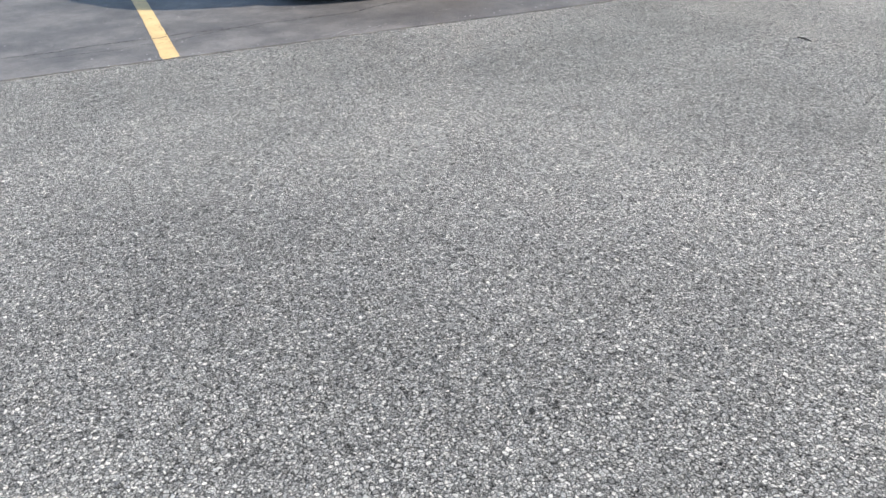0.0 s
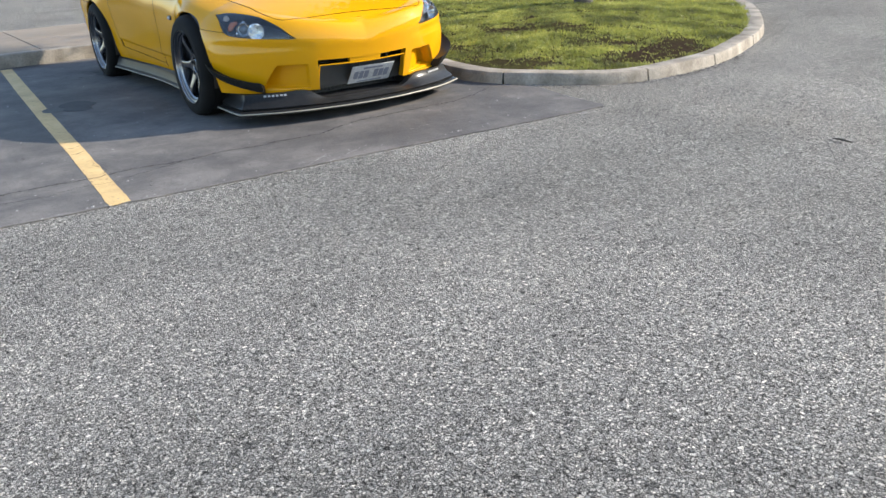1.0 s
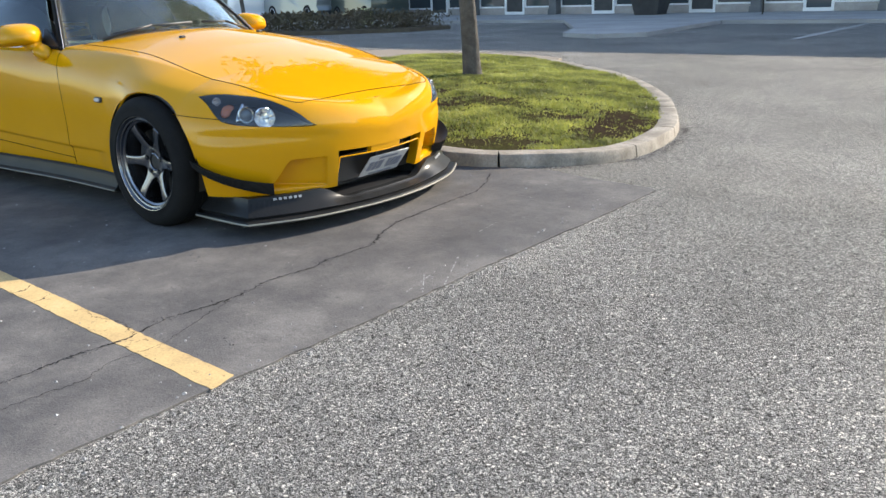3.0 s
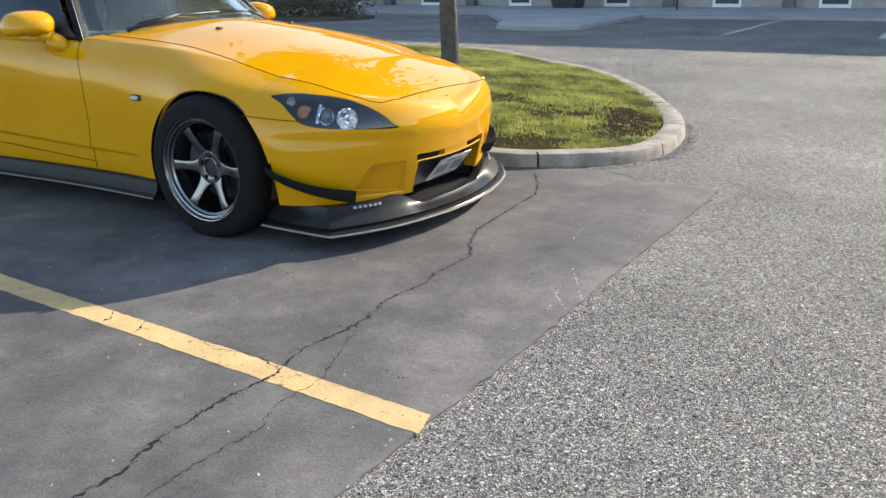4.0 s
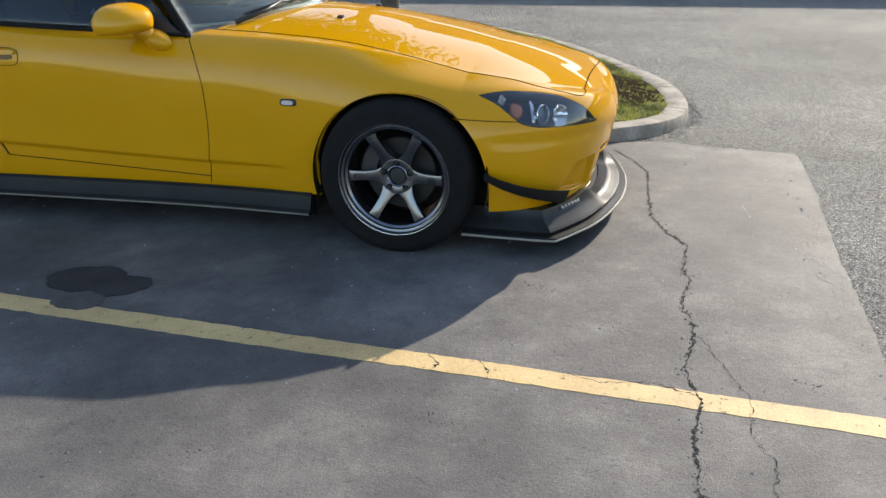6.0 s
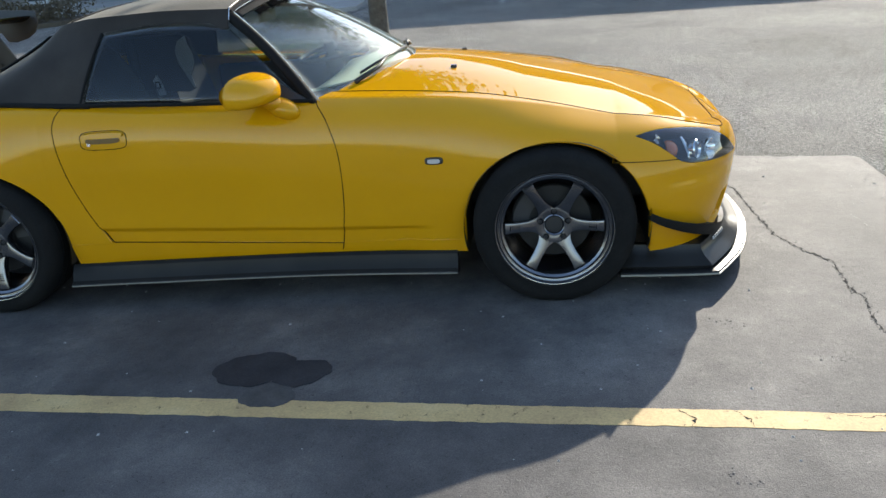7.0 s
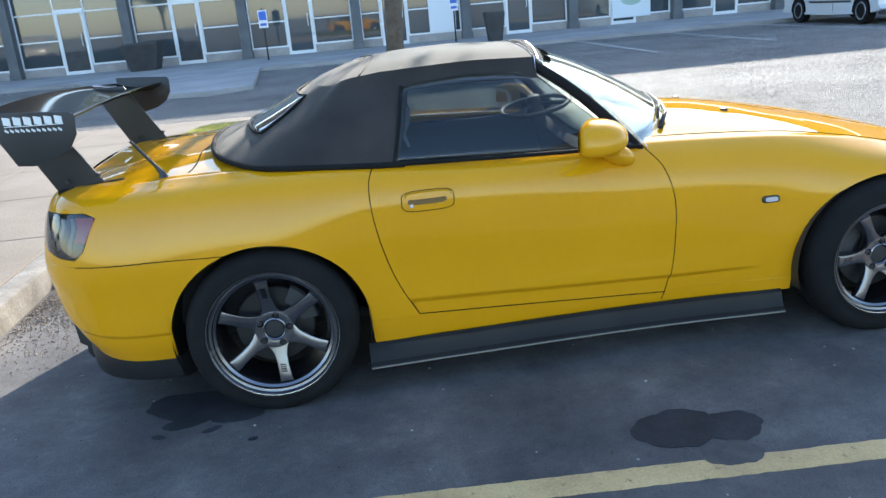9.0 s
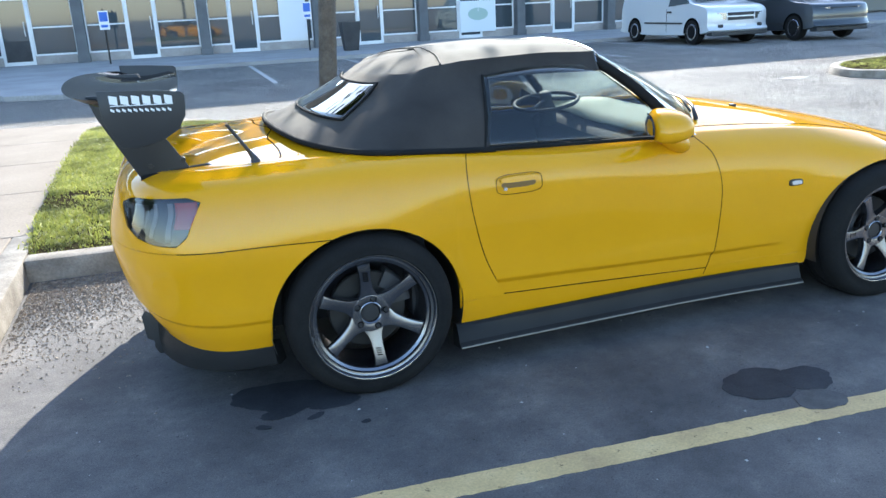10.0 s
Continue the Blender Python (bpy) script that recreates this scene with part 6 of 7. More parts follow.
bm = bmesh.new()
add_loft(bm, [foil_ring(y) for y in np.linspace(-0.775, 0.775, 33)])
wing = part("rear_wing", bm, mat("gloss_black_carbon", (0.008, 0.008, 0.009), 0.3, Specular_IOR_Level=0.0, Coat_Weight=0.5, Coat_Roughness=0.05), car, "gloss black carbon rear wing on two struts", smooth=True, angle=40)
for sd in (-1, 1):
    pl = [(-2.035, 1.195), (-1.90, 1.188), (-1.78, 1.178), (-1.768, 1.165), (-1.772, 1.10), (-1.80, 1.055), (-1.85, 1.025), (-1.93, 1.005), (-1.985, 1.01), (-2.03, 1.10)]
    ep = prism("endplate", pl, 0.776 * sd, 0.784 * sd, M_BLACK, wing, "y", 0.002, "matt black end plate, white lettering bars")
    def bar(x0, x1, z0, z1, sd=sd):
        bm = bmesh.new()
        o = 0.7865 * sd
        add_prism(bm, [(x0, z0), (x1, z0 - 0.006), (x1, z1 - 0.006), (x0, z1)], o - 0.002 * sd, o, "y")
        part("mark_bar", bm, M_WHITE, wing)
    def slope(x):
        return -0.05 * (x + 2.0)
    for a in np.linspace(-2.0, -1.832, 6):
        bar(a, a + 0.024, 1.153 + slope(a), 1.180 + slope(a))
    bar(-2.0, -1.806, 1.145, 1.1475)
    for a in np.linspace(-2.0, -1.826, 11):
        bar(a, a + 0.011, 1.131 + slope(a), 1.139 + slope(a))
    y = 0.56 * sd
    st = prism("strut", [(-1.935, 0.835), (-1.765, 0.862), (-1.80, 0.92), (-1.885, 1.06), (-1.925, 1.13), (-1.945, 1.162), (-2.09, 1.165), (-2.065, 1.09), (-2.015, 0.99)], y - 0.005, y + 0.005, M_BLACK, wing, "y", 0.0015, "black plate strut")
    prism("strut_foot", [(-1.955, 0.840), (-1.66, 0.874), (-1.66, 0.886), (-1.72, 0.895), (-1.95, 0.876)], y - 0.018, y + 0.012, M_RUBBER, wing, "y", 0.002)
    for bx, bz in ((-1.912, 0.905), (-1.80, 0.918), (-2.045, 1.13)):
        bm = bmesh.new()
        add_loft(bm, [[Vector((bx + 0.009 * math.cos(t), yy, bz + 0.009 * math.sin(t))) for t in np.linspace(0, 2 * math.pi, 10, endpoint=False)] for yy in (y - 0.012, y + 0.012)])
        part("bolt", bm, M_DISC, wing)
# aerial
bm = bmesh.new()
add_tube(bm, [(-1.55, -0.615, 0.885), (-1.555, -0.616, 0.909), (-1.57, -0.62, 0.934), (-1.64, -0.64, 1.040)], [0.022, 0.012, 0.007, 0.0055], 10)
part("aerial", bm, M_BLACK, car, "short black aerial", smooth=True, angle=50)

# ---- cabin
def seat(y):
    bm = bmesh.new()
    rings = [(-0.62, 0.30, 0.22), (-0.70, 0.55, 0.23), (-0.78, 0.80, 0.22), (-0.83, 0.95, 0.19), (-0.855, 1.03, 0.13), (-0.87, 1.06, 0.10)]
    add_loft(bm, [[Vector((x + dx, y + w * sy, z)) for dx, sy in ((0.06, -0.7), (0.075, -1), (0.0, -1.05), (-0.06, -0.8), (-0.06, 0.8), (0.0, 1.05), (0.075, 1), (0.06, 0.7), (0.03, 0))] for x, z, w in rings])
    s = part("seat", bm, M_SEAT, car, "black bucket seat", smooth=True, angle=50)
    bm = bmesh.new()
    add_box(bm, (-0.66, y - 0.22, 0.28), (-0.15, y + 0.22, 0.42), 0.05)
    part("seat_cushion", bm, M_SEAT, s, angle=40)
    return s


seat(-0.36)
driver_seat = seat(0.36)
bm = bmesh.new()
prof = [(0.62, 0.60), (0.62, 0.845), (0.45, 0.853), (0.30, 0.83), (0.17, 0.80), (0.13, 0.76), (0.16, 0.64), (0.24, 0.45)]
def under_screen(x, y):
    """Keeps a point of the dashboard behind the foot of the windscreen."""
    return min(x, 0.20 + 0.325 * (1 - (abs(y) / 0.665) ** 2))


add_loft(bm, [[Vector((under_screen(x, y), y, z + 0.02 * math.exp(-((y - 0.36) / 0.2) ** 2) * (z > 0.75))) for x, z in prof] for y in np.linspace(-0.66, 0.66, 25)])
dash = part("dashboard", bm, M_DASH, car, "dark grey dashboard", smooth=True, angle=35)
bm = bmesh.new()
add_loft(bm, [[Vector((under_screen(x, y) - 0.01, y, z + 0.012 + 0.02 * math.exp(-((y - 0.36) / 0.2) ** 2))) for x, z in ((0.60, 0.845), (0.45, 0.853), (0.30, 0.83), (0.19, 0.806))] for y in np.linspace(-0.62, 0.62, 25)], closed=False, caps=False)
part("dash_mat", bm, mottled("dash_felt", (0.60, 0.61, 0.47), (0.68, 0.69, 0.55), 0.9, 8.0, 200.0, 0.2, 0.001), dash, "pale sun-bleached dashboard mat", smooth=True).modifiers.new("thickness", "SOLIDIFY").thickness = 0.005
c = Vector((0.085, 0.36, 0.886))
mm = look(c, c - Vector((-0.14, -0.10, 1.0)))
bm = bmesh.new()
add_tube(bm, [mm @ Vector((0.170 * math.cos(t), 0.170 * math.sin(t), 0)) for t in np.linspace(0, 2 * math.pi, 40)], 0.011, 8)
for t in (0.5, 2.6, -math.pi / 2):
    add_tube(bm, [mm @ Vector((0.02 * math.cos(t), 0.02 * math.sin(t), 0.012)), mm @ Vector((0.168 * math.cos(t), 0.168 * math.sin(t), 0))], 0.010, 6)
add_tube(bm, [mm @ Vector((0, 0, -0.12)), mm @ Vector((0, 0, -0.02)), mm @ Vector((0, 0, 0.0)), mm @ Vector((0, 0, 0.052)), mm @ Vector((0, 0, 0.056))], [0.05, 0.045, 0.034, 0.031, 0.022], 14)
part("steering_wheel", bm, M_DASH, car, "black three-spoke steering wheel", smooth=True, angle=50)
bm = bmesh.new()
add_box(bm, (-0.10, 0.04, 1.10), (-0.075, -0.17, 1.15), 0.012)
add_tube(bm, [(-0.07, -0.06, 1.13), (-0.04, -0.03, 1.19)], 0.008, 6)
part("rear_view_mirror", bm, M_BLACK, car)
for sd in (-1, 1):
    bm = bmesh.new()
    add_box(bm, (-0.66, sd * 0.64, 0.25), (0.24, sd * 0.70, 0.82), 0.02)
    part("door_card", bm, M_DASH, car)
    bm = bmesh.new()
    add_tube(bm, [(-0.92, sd * 0.52, 0.82), (-0.93, sd * 0.50, 1.0), (-0.935, sd * 0.42, 1.055), (-0.935, sd * 0.30, 1.055), (-0.93, sd * 0.22, 1.0), (-0.92, sd * 0.20, 0.82)], 0.03, 10)
    part("roll_hoop", bm, M_DASH, car, smooth=True)
# pale badge and side panel on the driver's seat
prism("head_wing", [(-0.86, 0.78), (-0.62, 0.76), (-0.575, 0.78), (-0.60, 0.86), (-0.56, 0.94), (-0.58, 1.03), (-0.62, 1.045), (-0.86, 1.05)], 0.128, 0.16, M_SEAT, driver_seat, "y", 0.008)
prism("wing_panel", [(-0.592, 1.04), (-0.635, 1.015), (-0.655, 0.97), (-0.648, 0.91), (-0.622, 0.855), (-0.588, 0.785), (-0.578, 0.785), (-0.595, 0.85), (-0.568, 0.90), (-0.565, 0.945), (-0.585, 1.0)], 0.122, 0.127, mat("wing_grey", (0.45, 0.46, 0.47), 0.3), driver_seat, "y", 0.0, "pale glossy side panel")
prism("seat_badge", [(-0.775, 0.752), (-0.745, 0.755), (-0.752, 0.80), (-0.775, 0.855), (-0.795, 0.83)], 0.110, 0.127, mat("badge_pale", (0.55, 0.56, 0.57), 0.5), driver_seat, "y", 0.0, "small pale badge")
for lo, hi in (((-0.782, 0.107, 0.790), (-0.758, 0.109, 0.796)), ((-0.787, 0.107, 0.818), (-0.763, 0.109, 0.824)), ((-0.787, 0.107, 0.796), (-0.781, 0.109, 0.818)), ((-0.765, 0.107, 0.796), (-0.759, 0.109, 0.818))):
    box("mark_bar", lo, hi, M_GAP, driver_seat)

# ---------------------------------------------------------------- plants of the island


def grass_on(name, test, height, x0, x1, y0, y1, count, seed, label):
    """Short mown grass as one mesh of single blades in small tufts."""
    rnd = np.random.RandomState(seed)
    verts, faces = [], []
    made = 0
    tries = 0
    while made < count and tries < count * 6:
        tries += 1
        x, y = rnd.uniform(x0, x1), rnd.uniform(y0, y1)
        thick = noise.noise((x * 1.3, y * 1.3, 7.0)) * 0.9 + noise.noise((x * 3.2, y * 3.2, 1.0)) * 0.75 + noise.noise((x * 9.0, y * 9.0, 4.0)) * 0.55 + 0.53 + 0.16 * min(2, max(-1.6, y - 2.4)) + 0.22 * min(1, max(0, -0.6 - x))
        thick -= 0.5 * math.exp(-((x - 1.45) / 0.6) ** 2 - ((y - 1.55) / 0.24) ** 2) + 0.25 * math.exp(-((x - 1.9) / 0.22) ** 2 - ((y - 2.25) / 0.3) ** 2) + 0.3 * math.exp(-((x - 1.3) / 0.4) ** 2 - ((y - 3.4) / 0.25) ** 2)
        thick = max(thick, 0.06)
        if rnd.rand() > thick or not test(x, y):
            continue
        z = height(x, y)
        for _ in range(5):
            bx, by = x + rnd.normal(0, 0.022), y + rnd.normal(0, 0.022)
            h = rnd.uniform(0.007, 0.023) * (0.55 + min(thick, 1.0) * 0.75) * (1.9 if rnd.rand() < 0.03 else 1.0)
            a = rnd.uniform(0, 6.283)
            w = rnd.uniform(0.0022, 0.0044)
            lean = rnd.uniform(0.3, 1.4) * h
            dx, dy = math.cos(a), math.sin(a)
            i = len(verts)
            verts += [(bx - dy * w, by + dx * w, z - 0.004), (bx + dy * w, by - dx * w, z - 0.004), (bx + dx * lean * 0.4 + dy * w * 0.8, by + dy * lean * 0.4 - dx * w * 0.8, z + h * 0.6),
                      (bx + dx * lean * 0.4 - dy * w * 0.8, by + dy * lean * 0.4 + dx * w * 0.8, z + h * 0.6), (bx + dx * lean, by + dy * lean, z + h)]
            faces += [(i, i + 1, i + 2, i + 3), (i + 3, i + 2, i + 4)]
        made += 1
    return tagged(obj_from(name, verts, faces, M_BLADE), label, "grass", kind="stuff")


_POLY = [p for p in _BED] + [(-2.76, 7.0), (-2.76, 1.5)]
_HX, _HY = np.linspace(-2.9, 2.7, 57), np.linspace(0.9, 7.6, 68)
_HZ = np.array([[bed_height(x, y) for y in _HY] for x in _HX])


def bed_quick(x, y):
    i, j = (x - _HX[0]) / (_HX[1] - _HX[0]), (y - _HY[0]) / (_HY[1] - _HY[0])
    a, b = min(max(int(i), 0), 55), min(max(int(j), 0), 66)
    f, g = i - a, j - b
    return float((_HZ[a, b] * (1 - f) + _HZ[a + 1, b] * f) * (1 - g) + (_HZ[a, b + 1] * (1 - f) + _HZ[a + 1, b + 1] * f) * g)


grass_on("grass", lambda x, y: in_poly(x, y, _POLY), bed_quick, -2.76, 2.5, 1.1, 7.3, 42000, 3, "patchy short green grass on the island")


def litter(count, seed):
    rnd = random.Random(seed)
    verts, faces = [], []
    for _ in range(count):
        while True:
            x, y = -2.69 + abs(rnd.gauss(0, 0.42)), 1.24 - abs(rnd.gauss(0, 0.55))
            if x < -0.9 and y > -1.6 and rnd.random() < 1.25 - 0.9 * min(1, math.hypot(x + 2.7, y - 1.2) / 1.6):
                break
        a, s, t = rnd.uniform(0, 6.28), rnd.uniform(0.003, 0.007) + 0.006 * rnd.random() ** 4, rnd.uniform(0.3, 0.8)
        z = 0.0065
        h = rnd.uniform(0.001, 0.006)
        i = len(verts)
        for dx, dy in ((-s, -s * t * 0.5), (s * 0.4, -s * t), (s, 0), (s * 0.2, s * t)):
            verts.append((x + dx * math.cos(a) - dy * math.sin(a), y + dx * math.sin(a) + dy * math.cos(a), z + rnd.uniform(0, h)))
        verts.append((x, y, z + h + 0.002))
        faces += [(i, i + 1, i + 4), (i + 1, i + 2, i + 4), (i + 2, i + 3, i + 4), (i + 3, i, i + 4)]
    return tagged(obj_from("leaf_litter", verts, faces, M_CHIP), "brown wood chips and dry leaf litter against the kerb", "litter", kind="stuff")


litter(6500, 9)


def grit(count, seed):
    """Loose pale grit on the bay and specks along the edge of the lane."""
    rnd = random.Random(seed)
    verts, faces = [], []
    for k in range(count):
        if k % 4 == 0:
            x, y = rnd.uniform(-2.4, 2.8), rnd.uniform(-3.4, 0.9)
        elif k % 4 == 1:
            x, y = 2.93 + rnd.gauss(0.02, 0.06), rnd.uniform(-2.6, 1.0)
        else:
            t = rnd.random()
            p = _lines[int((0.36 + 0.4 * t) * 118)]
            x, y = p[0] + abs(rnd.gauss(0.03, 0.05)), p[1] - abs(rnd.gauss(0, 0.03))
        s = rnd.uniform(0.0025, 0.007) * (1.5 if rnd.random() < 0.06 else 1)
        z = 0.006 if x < 2.9 and y < 1.1 else -dip(x, y)
        i = len(verts)
        a = rnd.uniform(0, 6.28)
        for q in range(4):
            verts.append((x + s * math.cos(a + q * 1.57) * rnd.uniform(0.7, 1.2), y + s * math.sin(a + q * 1.57) * rnd.uniform(0.7, 1.2), z))
        verts.append((x, y, z + s * rnd.uniform(0.5, 0.9)))
        faces += [(i, i + 1, i + 4), (i + 1, i + 2, i + 4), (i + 2, i + 3, i + 4), (i + 3, i, i + 4)]
    return tagged(obj_from("grit", verts, faces, M_SCUFF), "loose pale grit scattered on the asphalt", "grit", kind="stuff")


grit(900, 12)
bm = bmesh.new()
add_tube(bm, [(4.355, 1.205, 0.006), (4.40, 1.20, 0.009), (4.46, 1.19, 0.006)], [0.004, 0.006, 0.003], 6)
tagged(part("twig", bm, M_BARK), "small dark twig lying on the lane", "twig")


def tree(x, y, seed, height, crown_r, label, z0=None):
    rnd = random.Random(seed)
    z0 = bed_quick(x, y) - 0.03 if z0 is None else z0
    t = thing("tree", label, "tree", at=(x, y, z0))
    bm = bmesh.new()
    pts = [(0, 0, 0), (0.003, -0.012, 0.08), (0.012, -0.044, 0.3), (0.03, -0.118, 0.8), (0.06, -0.225, 1.6), (0.03, -0.20, 2.3), (0.0, -0.1, 3.0), (0.02, -0.05, height * 0.8)]
    rad = [0.125, 0.098, 0.088, 0.083, 0.080, 0.082, 0.066, 0.02]
    pp = smooth_line(pts, 40)
    rr = np.interp(np.linspace(0, 7, 40), range(8), rad)
    rings = []
    for p, r in zip(pp, rr):
        rings.append([p + Vector((math.cos(a), math.sin(a), 0)) * r * (1 + 0.10 * noise.noise((math.cos(a) * 2, math.sin(a) * 2, p.z * 1.3 + seed)) + 0.05 * noise.noise((math.cos(a) * 7, math.sin(a) * 7, p.z * 2.2))) for a in np.linspace(0, 2 * math.pi, 20, endpoint=False)])
    add_loft(bm, rings)
    part("trunk", bm, M_BARK, t, "grey-brown furrowed trunk", smooth=True)
    ends = []
    for k in range(11):
        a = k * 2.4 + rnd.uniform(-0.3, 0.3)
        zb = rnd.uniform(2.1, 3.4)
        l = crown_r * rnd.uniform(0.6, 0.95) * (0.6 if math.cos(a) > 0.3 else 1.0)
        p = [(0.02, -0.15, zb), (math.cos(a) * l * 0.4, math.sin(a) * l * 0.4, zb + 0.6), (math.cos(a) * l, math.sin(a) * l, zb + rnd.uniform(0.7, 1.6))]
        bm = bmesh.new()
        add_tube(bm, smooth_line(p, 8), [0.05 - 0.005 * i for i in range(8)], 7)
        part("limb", bm, M_BARK, t, smooth=True)
        ends += [Vector(q) for q in smooth_line(p, 6)[2:]]
    verts, faces = [], []
    for _ in range(640):
        c = rnd.choice(ends) + Vector((rnd.gauss(-0.15, 0.5), rnd.gauss(0, 0.5), rnd.gauss(0.75, 0.6)))
        if c.z < 3.3:
            continue
        for _ in range(34):
            p = c + Vector((rnd.gauss(0, 0.20), rnd.gauss(0, 0.20), rnd.gauss(0, 0.15)))
            d = Vector((rnd.gauss(0, 1), rnd.gauss(0, 1), rnd.gauss(-0.5, 0.6))).normalized()
            s = d.orthogonal().normalized() * rnd.uniform(0.034, 0.060)
            l = rnd.uniform(0.09, 0.17)
            i = len(verts)
            verts += [tuple(p), tuple(p + d * l * 0.5 + s), tuple(p + d * l), tuple(p + d * l * 0.5 - s)]
            faces.append((i, i + 1, i + 2, i + 3))
    obj_from("crown", verts, faces, M_LEAF, t, label="loose crown of small green leaves")
    return t


M_LEAF = mottled("tree_leaves", (0.05, 0.09, 0.02), (0.10, 0.15, 0.035), 0.6, 3.0, 60.0, 0.1, 0.002)
tree(-0.417, 4.148, 2, 5.8, 2.1, "young street tree with grey-brown trunk on the grass island")
tree(-23.7, 20.2, 5, 6.2, 2.0, "street tree with brown trunk beyond the low hedge", -0.02)
tree(-12.6, 2.15, 7, 6.2, 2.0, "street tree with grey trunk beside the far footway", -0.02)

# second island across the lane
_isl2 = [(8.75, 6.2), (8.45, 6.75), (8.9, 7.6), (10.0, 8.2), (12.0, 8.4), (16.0, 8.2), (20.0, 7.6), (20.0, 5.2), (14.0, 5.3), (10.0, 5.6)]
_p2 = [(p.x, p.y) for p in smooth_line([(*p, 0) for p in _isl2], 90, closed=True)]
kerb_run("kerb", _p2 + _p2[:1], [0.12] * 91, "pale concrete kerb of the island across the lane", -1.0)
_in2 = []
for i, p in enumerate(_p2):
    a, b = _p2[i - 1], _p2[(i + 1) % 90]
    d = Vector((b[0] - a[0], b[1] - a[1], 0)).normalized()
    _in2.append((p[0] + d.y * 0.16, p[1] - d.x * 0.16))
bm = bmesh.new()
add_prism(bm, _in2, 0.0, 0.125)
tagged(part("island_soil", bm, M_TURF), "thin turf of the island across the lane", "soil", kind="structure")
grass_on("grass", lambda x, y: in_poly(x, y, _in2), lambda x, y: 0.125, 8.6, 14, 5.6, 8.3, 2600, 8, "short green grass on the island across the lane")

# ---------------------------------------------------------------- shop building


def facade():
    """Wall with through openings between columns; shops of glass in white frames."""
    cols = [-4.45 + 4.06 * k for k in range(-7, 8)]
    half = 0.17
    # wall above the glass and plinth below
    w = box("wall_north", (-45, WALL_Y + 0.05, 3.0), (45, WALL_Y + 0.45, 5.5), M_FASCIA)
    tagged(w, "grey fascia wall over the shop fronts", "wall", kind="structure")
    b = box("roof", (-45.3, WALL_Y - 0.15, 8.8), (45.3, WALL_Y + 16, 9.0), M_FASCIA)
    tagged(b, "flat roof edge of the shop building", "roof", kind="structure")
    s = box("wall_side", (-45, WALL_Y + 0.45, 0.0), (-44.6, WALL_Y + 16, 8.8), M_FASCIA)
    tagged(s, "grey side wall of the shop building", "wall", kind="structure")
    s = box("wall_side", (44.6, WALL_Y + 0.45, 0.0), (45, WALL_Y + 16, 8.8), M_FASCIA)
    tagged(s, "grey side wall of the shop building", "wall", kind="structure")
    r = box("wall_inner", (-44.6, WALL_Y + 5.0, 0.0), (44.6, WALL_Y + 5.2, 3.4), mat("shop_inside", (0.28, 0.28, 0.27), 0.9))
    tagged(r, "plain inner wall behind the shop glass", "wall", kind="structure")
    c = box("ceiling", (-44.6, WALL_Y + 0.45, 3.2), (44.6, WALL_Y + 5.0, 3.35), M_FASCIA)
    tagged(c, "plain shop ceiling", "ceiling", kind="structure")
    for k, x in enumerate(cols):
        col = thing("column", "dark grey square column of the shop front", "column", "shop columns", "structure", (x, WALL_Y, 0.1))
        box("shaft", (-half, -0.35, 0.0), (half, 0.30, 3.0), M_COLUMN, col, 0.012)
        box("base", (-half - 0.03, -0.38, 0.0), (half + 0.03, 0.33, 0.22), M_COLUMN, col, 0.012)
    for k, x in enumerate(cols[:-1]):
        a, b2 = x + half, cols[k + 1] - half
        d0 = a + 1.36 if k % 1 == 0 else a + 1.4
        d0 = {6: -6.96, 7: -2.95, 8: 0.52, 5: -10.95}.get(k, d0)
        d1 = d0 + 0.98
        win = thing("window_%d" % (k + 1), "shop window in white aluminium frame over a pale brick plinth", "shop window", "shop windows", "structure", (a, WALL_Y + 0.1, 0.1))
        for p0, p1 in ((a, d0), (d1, b2)):
            if p1 - p0 < 0.2:
                continue
            n = max(1, round((p1 - p0) / 1.35))
            box("plinth", (p0 - a, -0.08, 0.0), (p1 - a, 0.16, 0.28), M_BRICK, win, 0.008)
            for j in range(n):
                q0, q1 = p0 + (p1 - p0) * j / n - a, p0 + (p1 - p0) * (j + 1) / n - a
                bm = bmesh.new()
                for lo, hi in (((q0, -0.05, 0.28), (q0 + 0.05, 0.05, 2.9)), ((q1 - 0.05, -0.05, 0.28), (q1, 0.05, 2.9)), ((q0 + 0.05, -0.05, 0.28), (q1 - 0.05, 0.05, 0.34)), ((q0 + 0.05, -0.05, 1.18), (q1 - 0.05, 0.05, 1.23)), ((q0 + 0.05, -0.05, 2.12), (q1 - 0.05, 0.05, 2.17)), ((q0 + 0.05, -0.05, 2.84), (q1 - 0.05, 0.05, 2.9))):
                    add_box(bm, lo, hi)
                part("window_frame", bm, M_FRAME, win)
                for z0, z1 in ((0.34, 1.18), (1.23, 2.12), (2.17, 2.84)):
                    box("pane", (q0 + 0.05, -0.01, z0), (q1 - 0.05, 0.01, z1), M_SHOPGLASS, win)
        dr = thing("door_%d" % (k + 1), "white-framed glass shop door", "door", "shop doors", "structure", (d0, WALL_Y + 0.05, 0.1))
        bm = bmesh.new()
        for lo, hi in (((0.0, -0.06, 0.0), (0.09, 0.04, 2.2)), ((0.89, -0.06, 0.0), (0.98, 0.04, 2.2)), ((0.09, -0.06, 0.0), (0.89, 0.04, 0.12)), ((0.09, -0.06, 2.1), (0.89, 0.04, 2.2)), ((0, -0.02, 2.2), (0.98, 0.04, 2.26)), ((0, -0.02, 2.84), (0.98, 0.04, 2.9))):
            add_box(bm, lo, hi, 0.004)
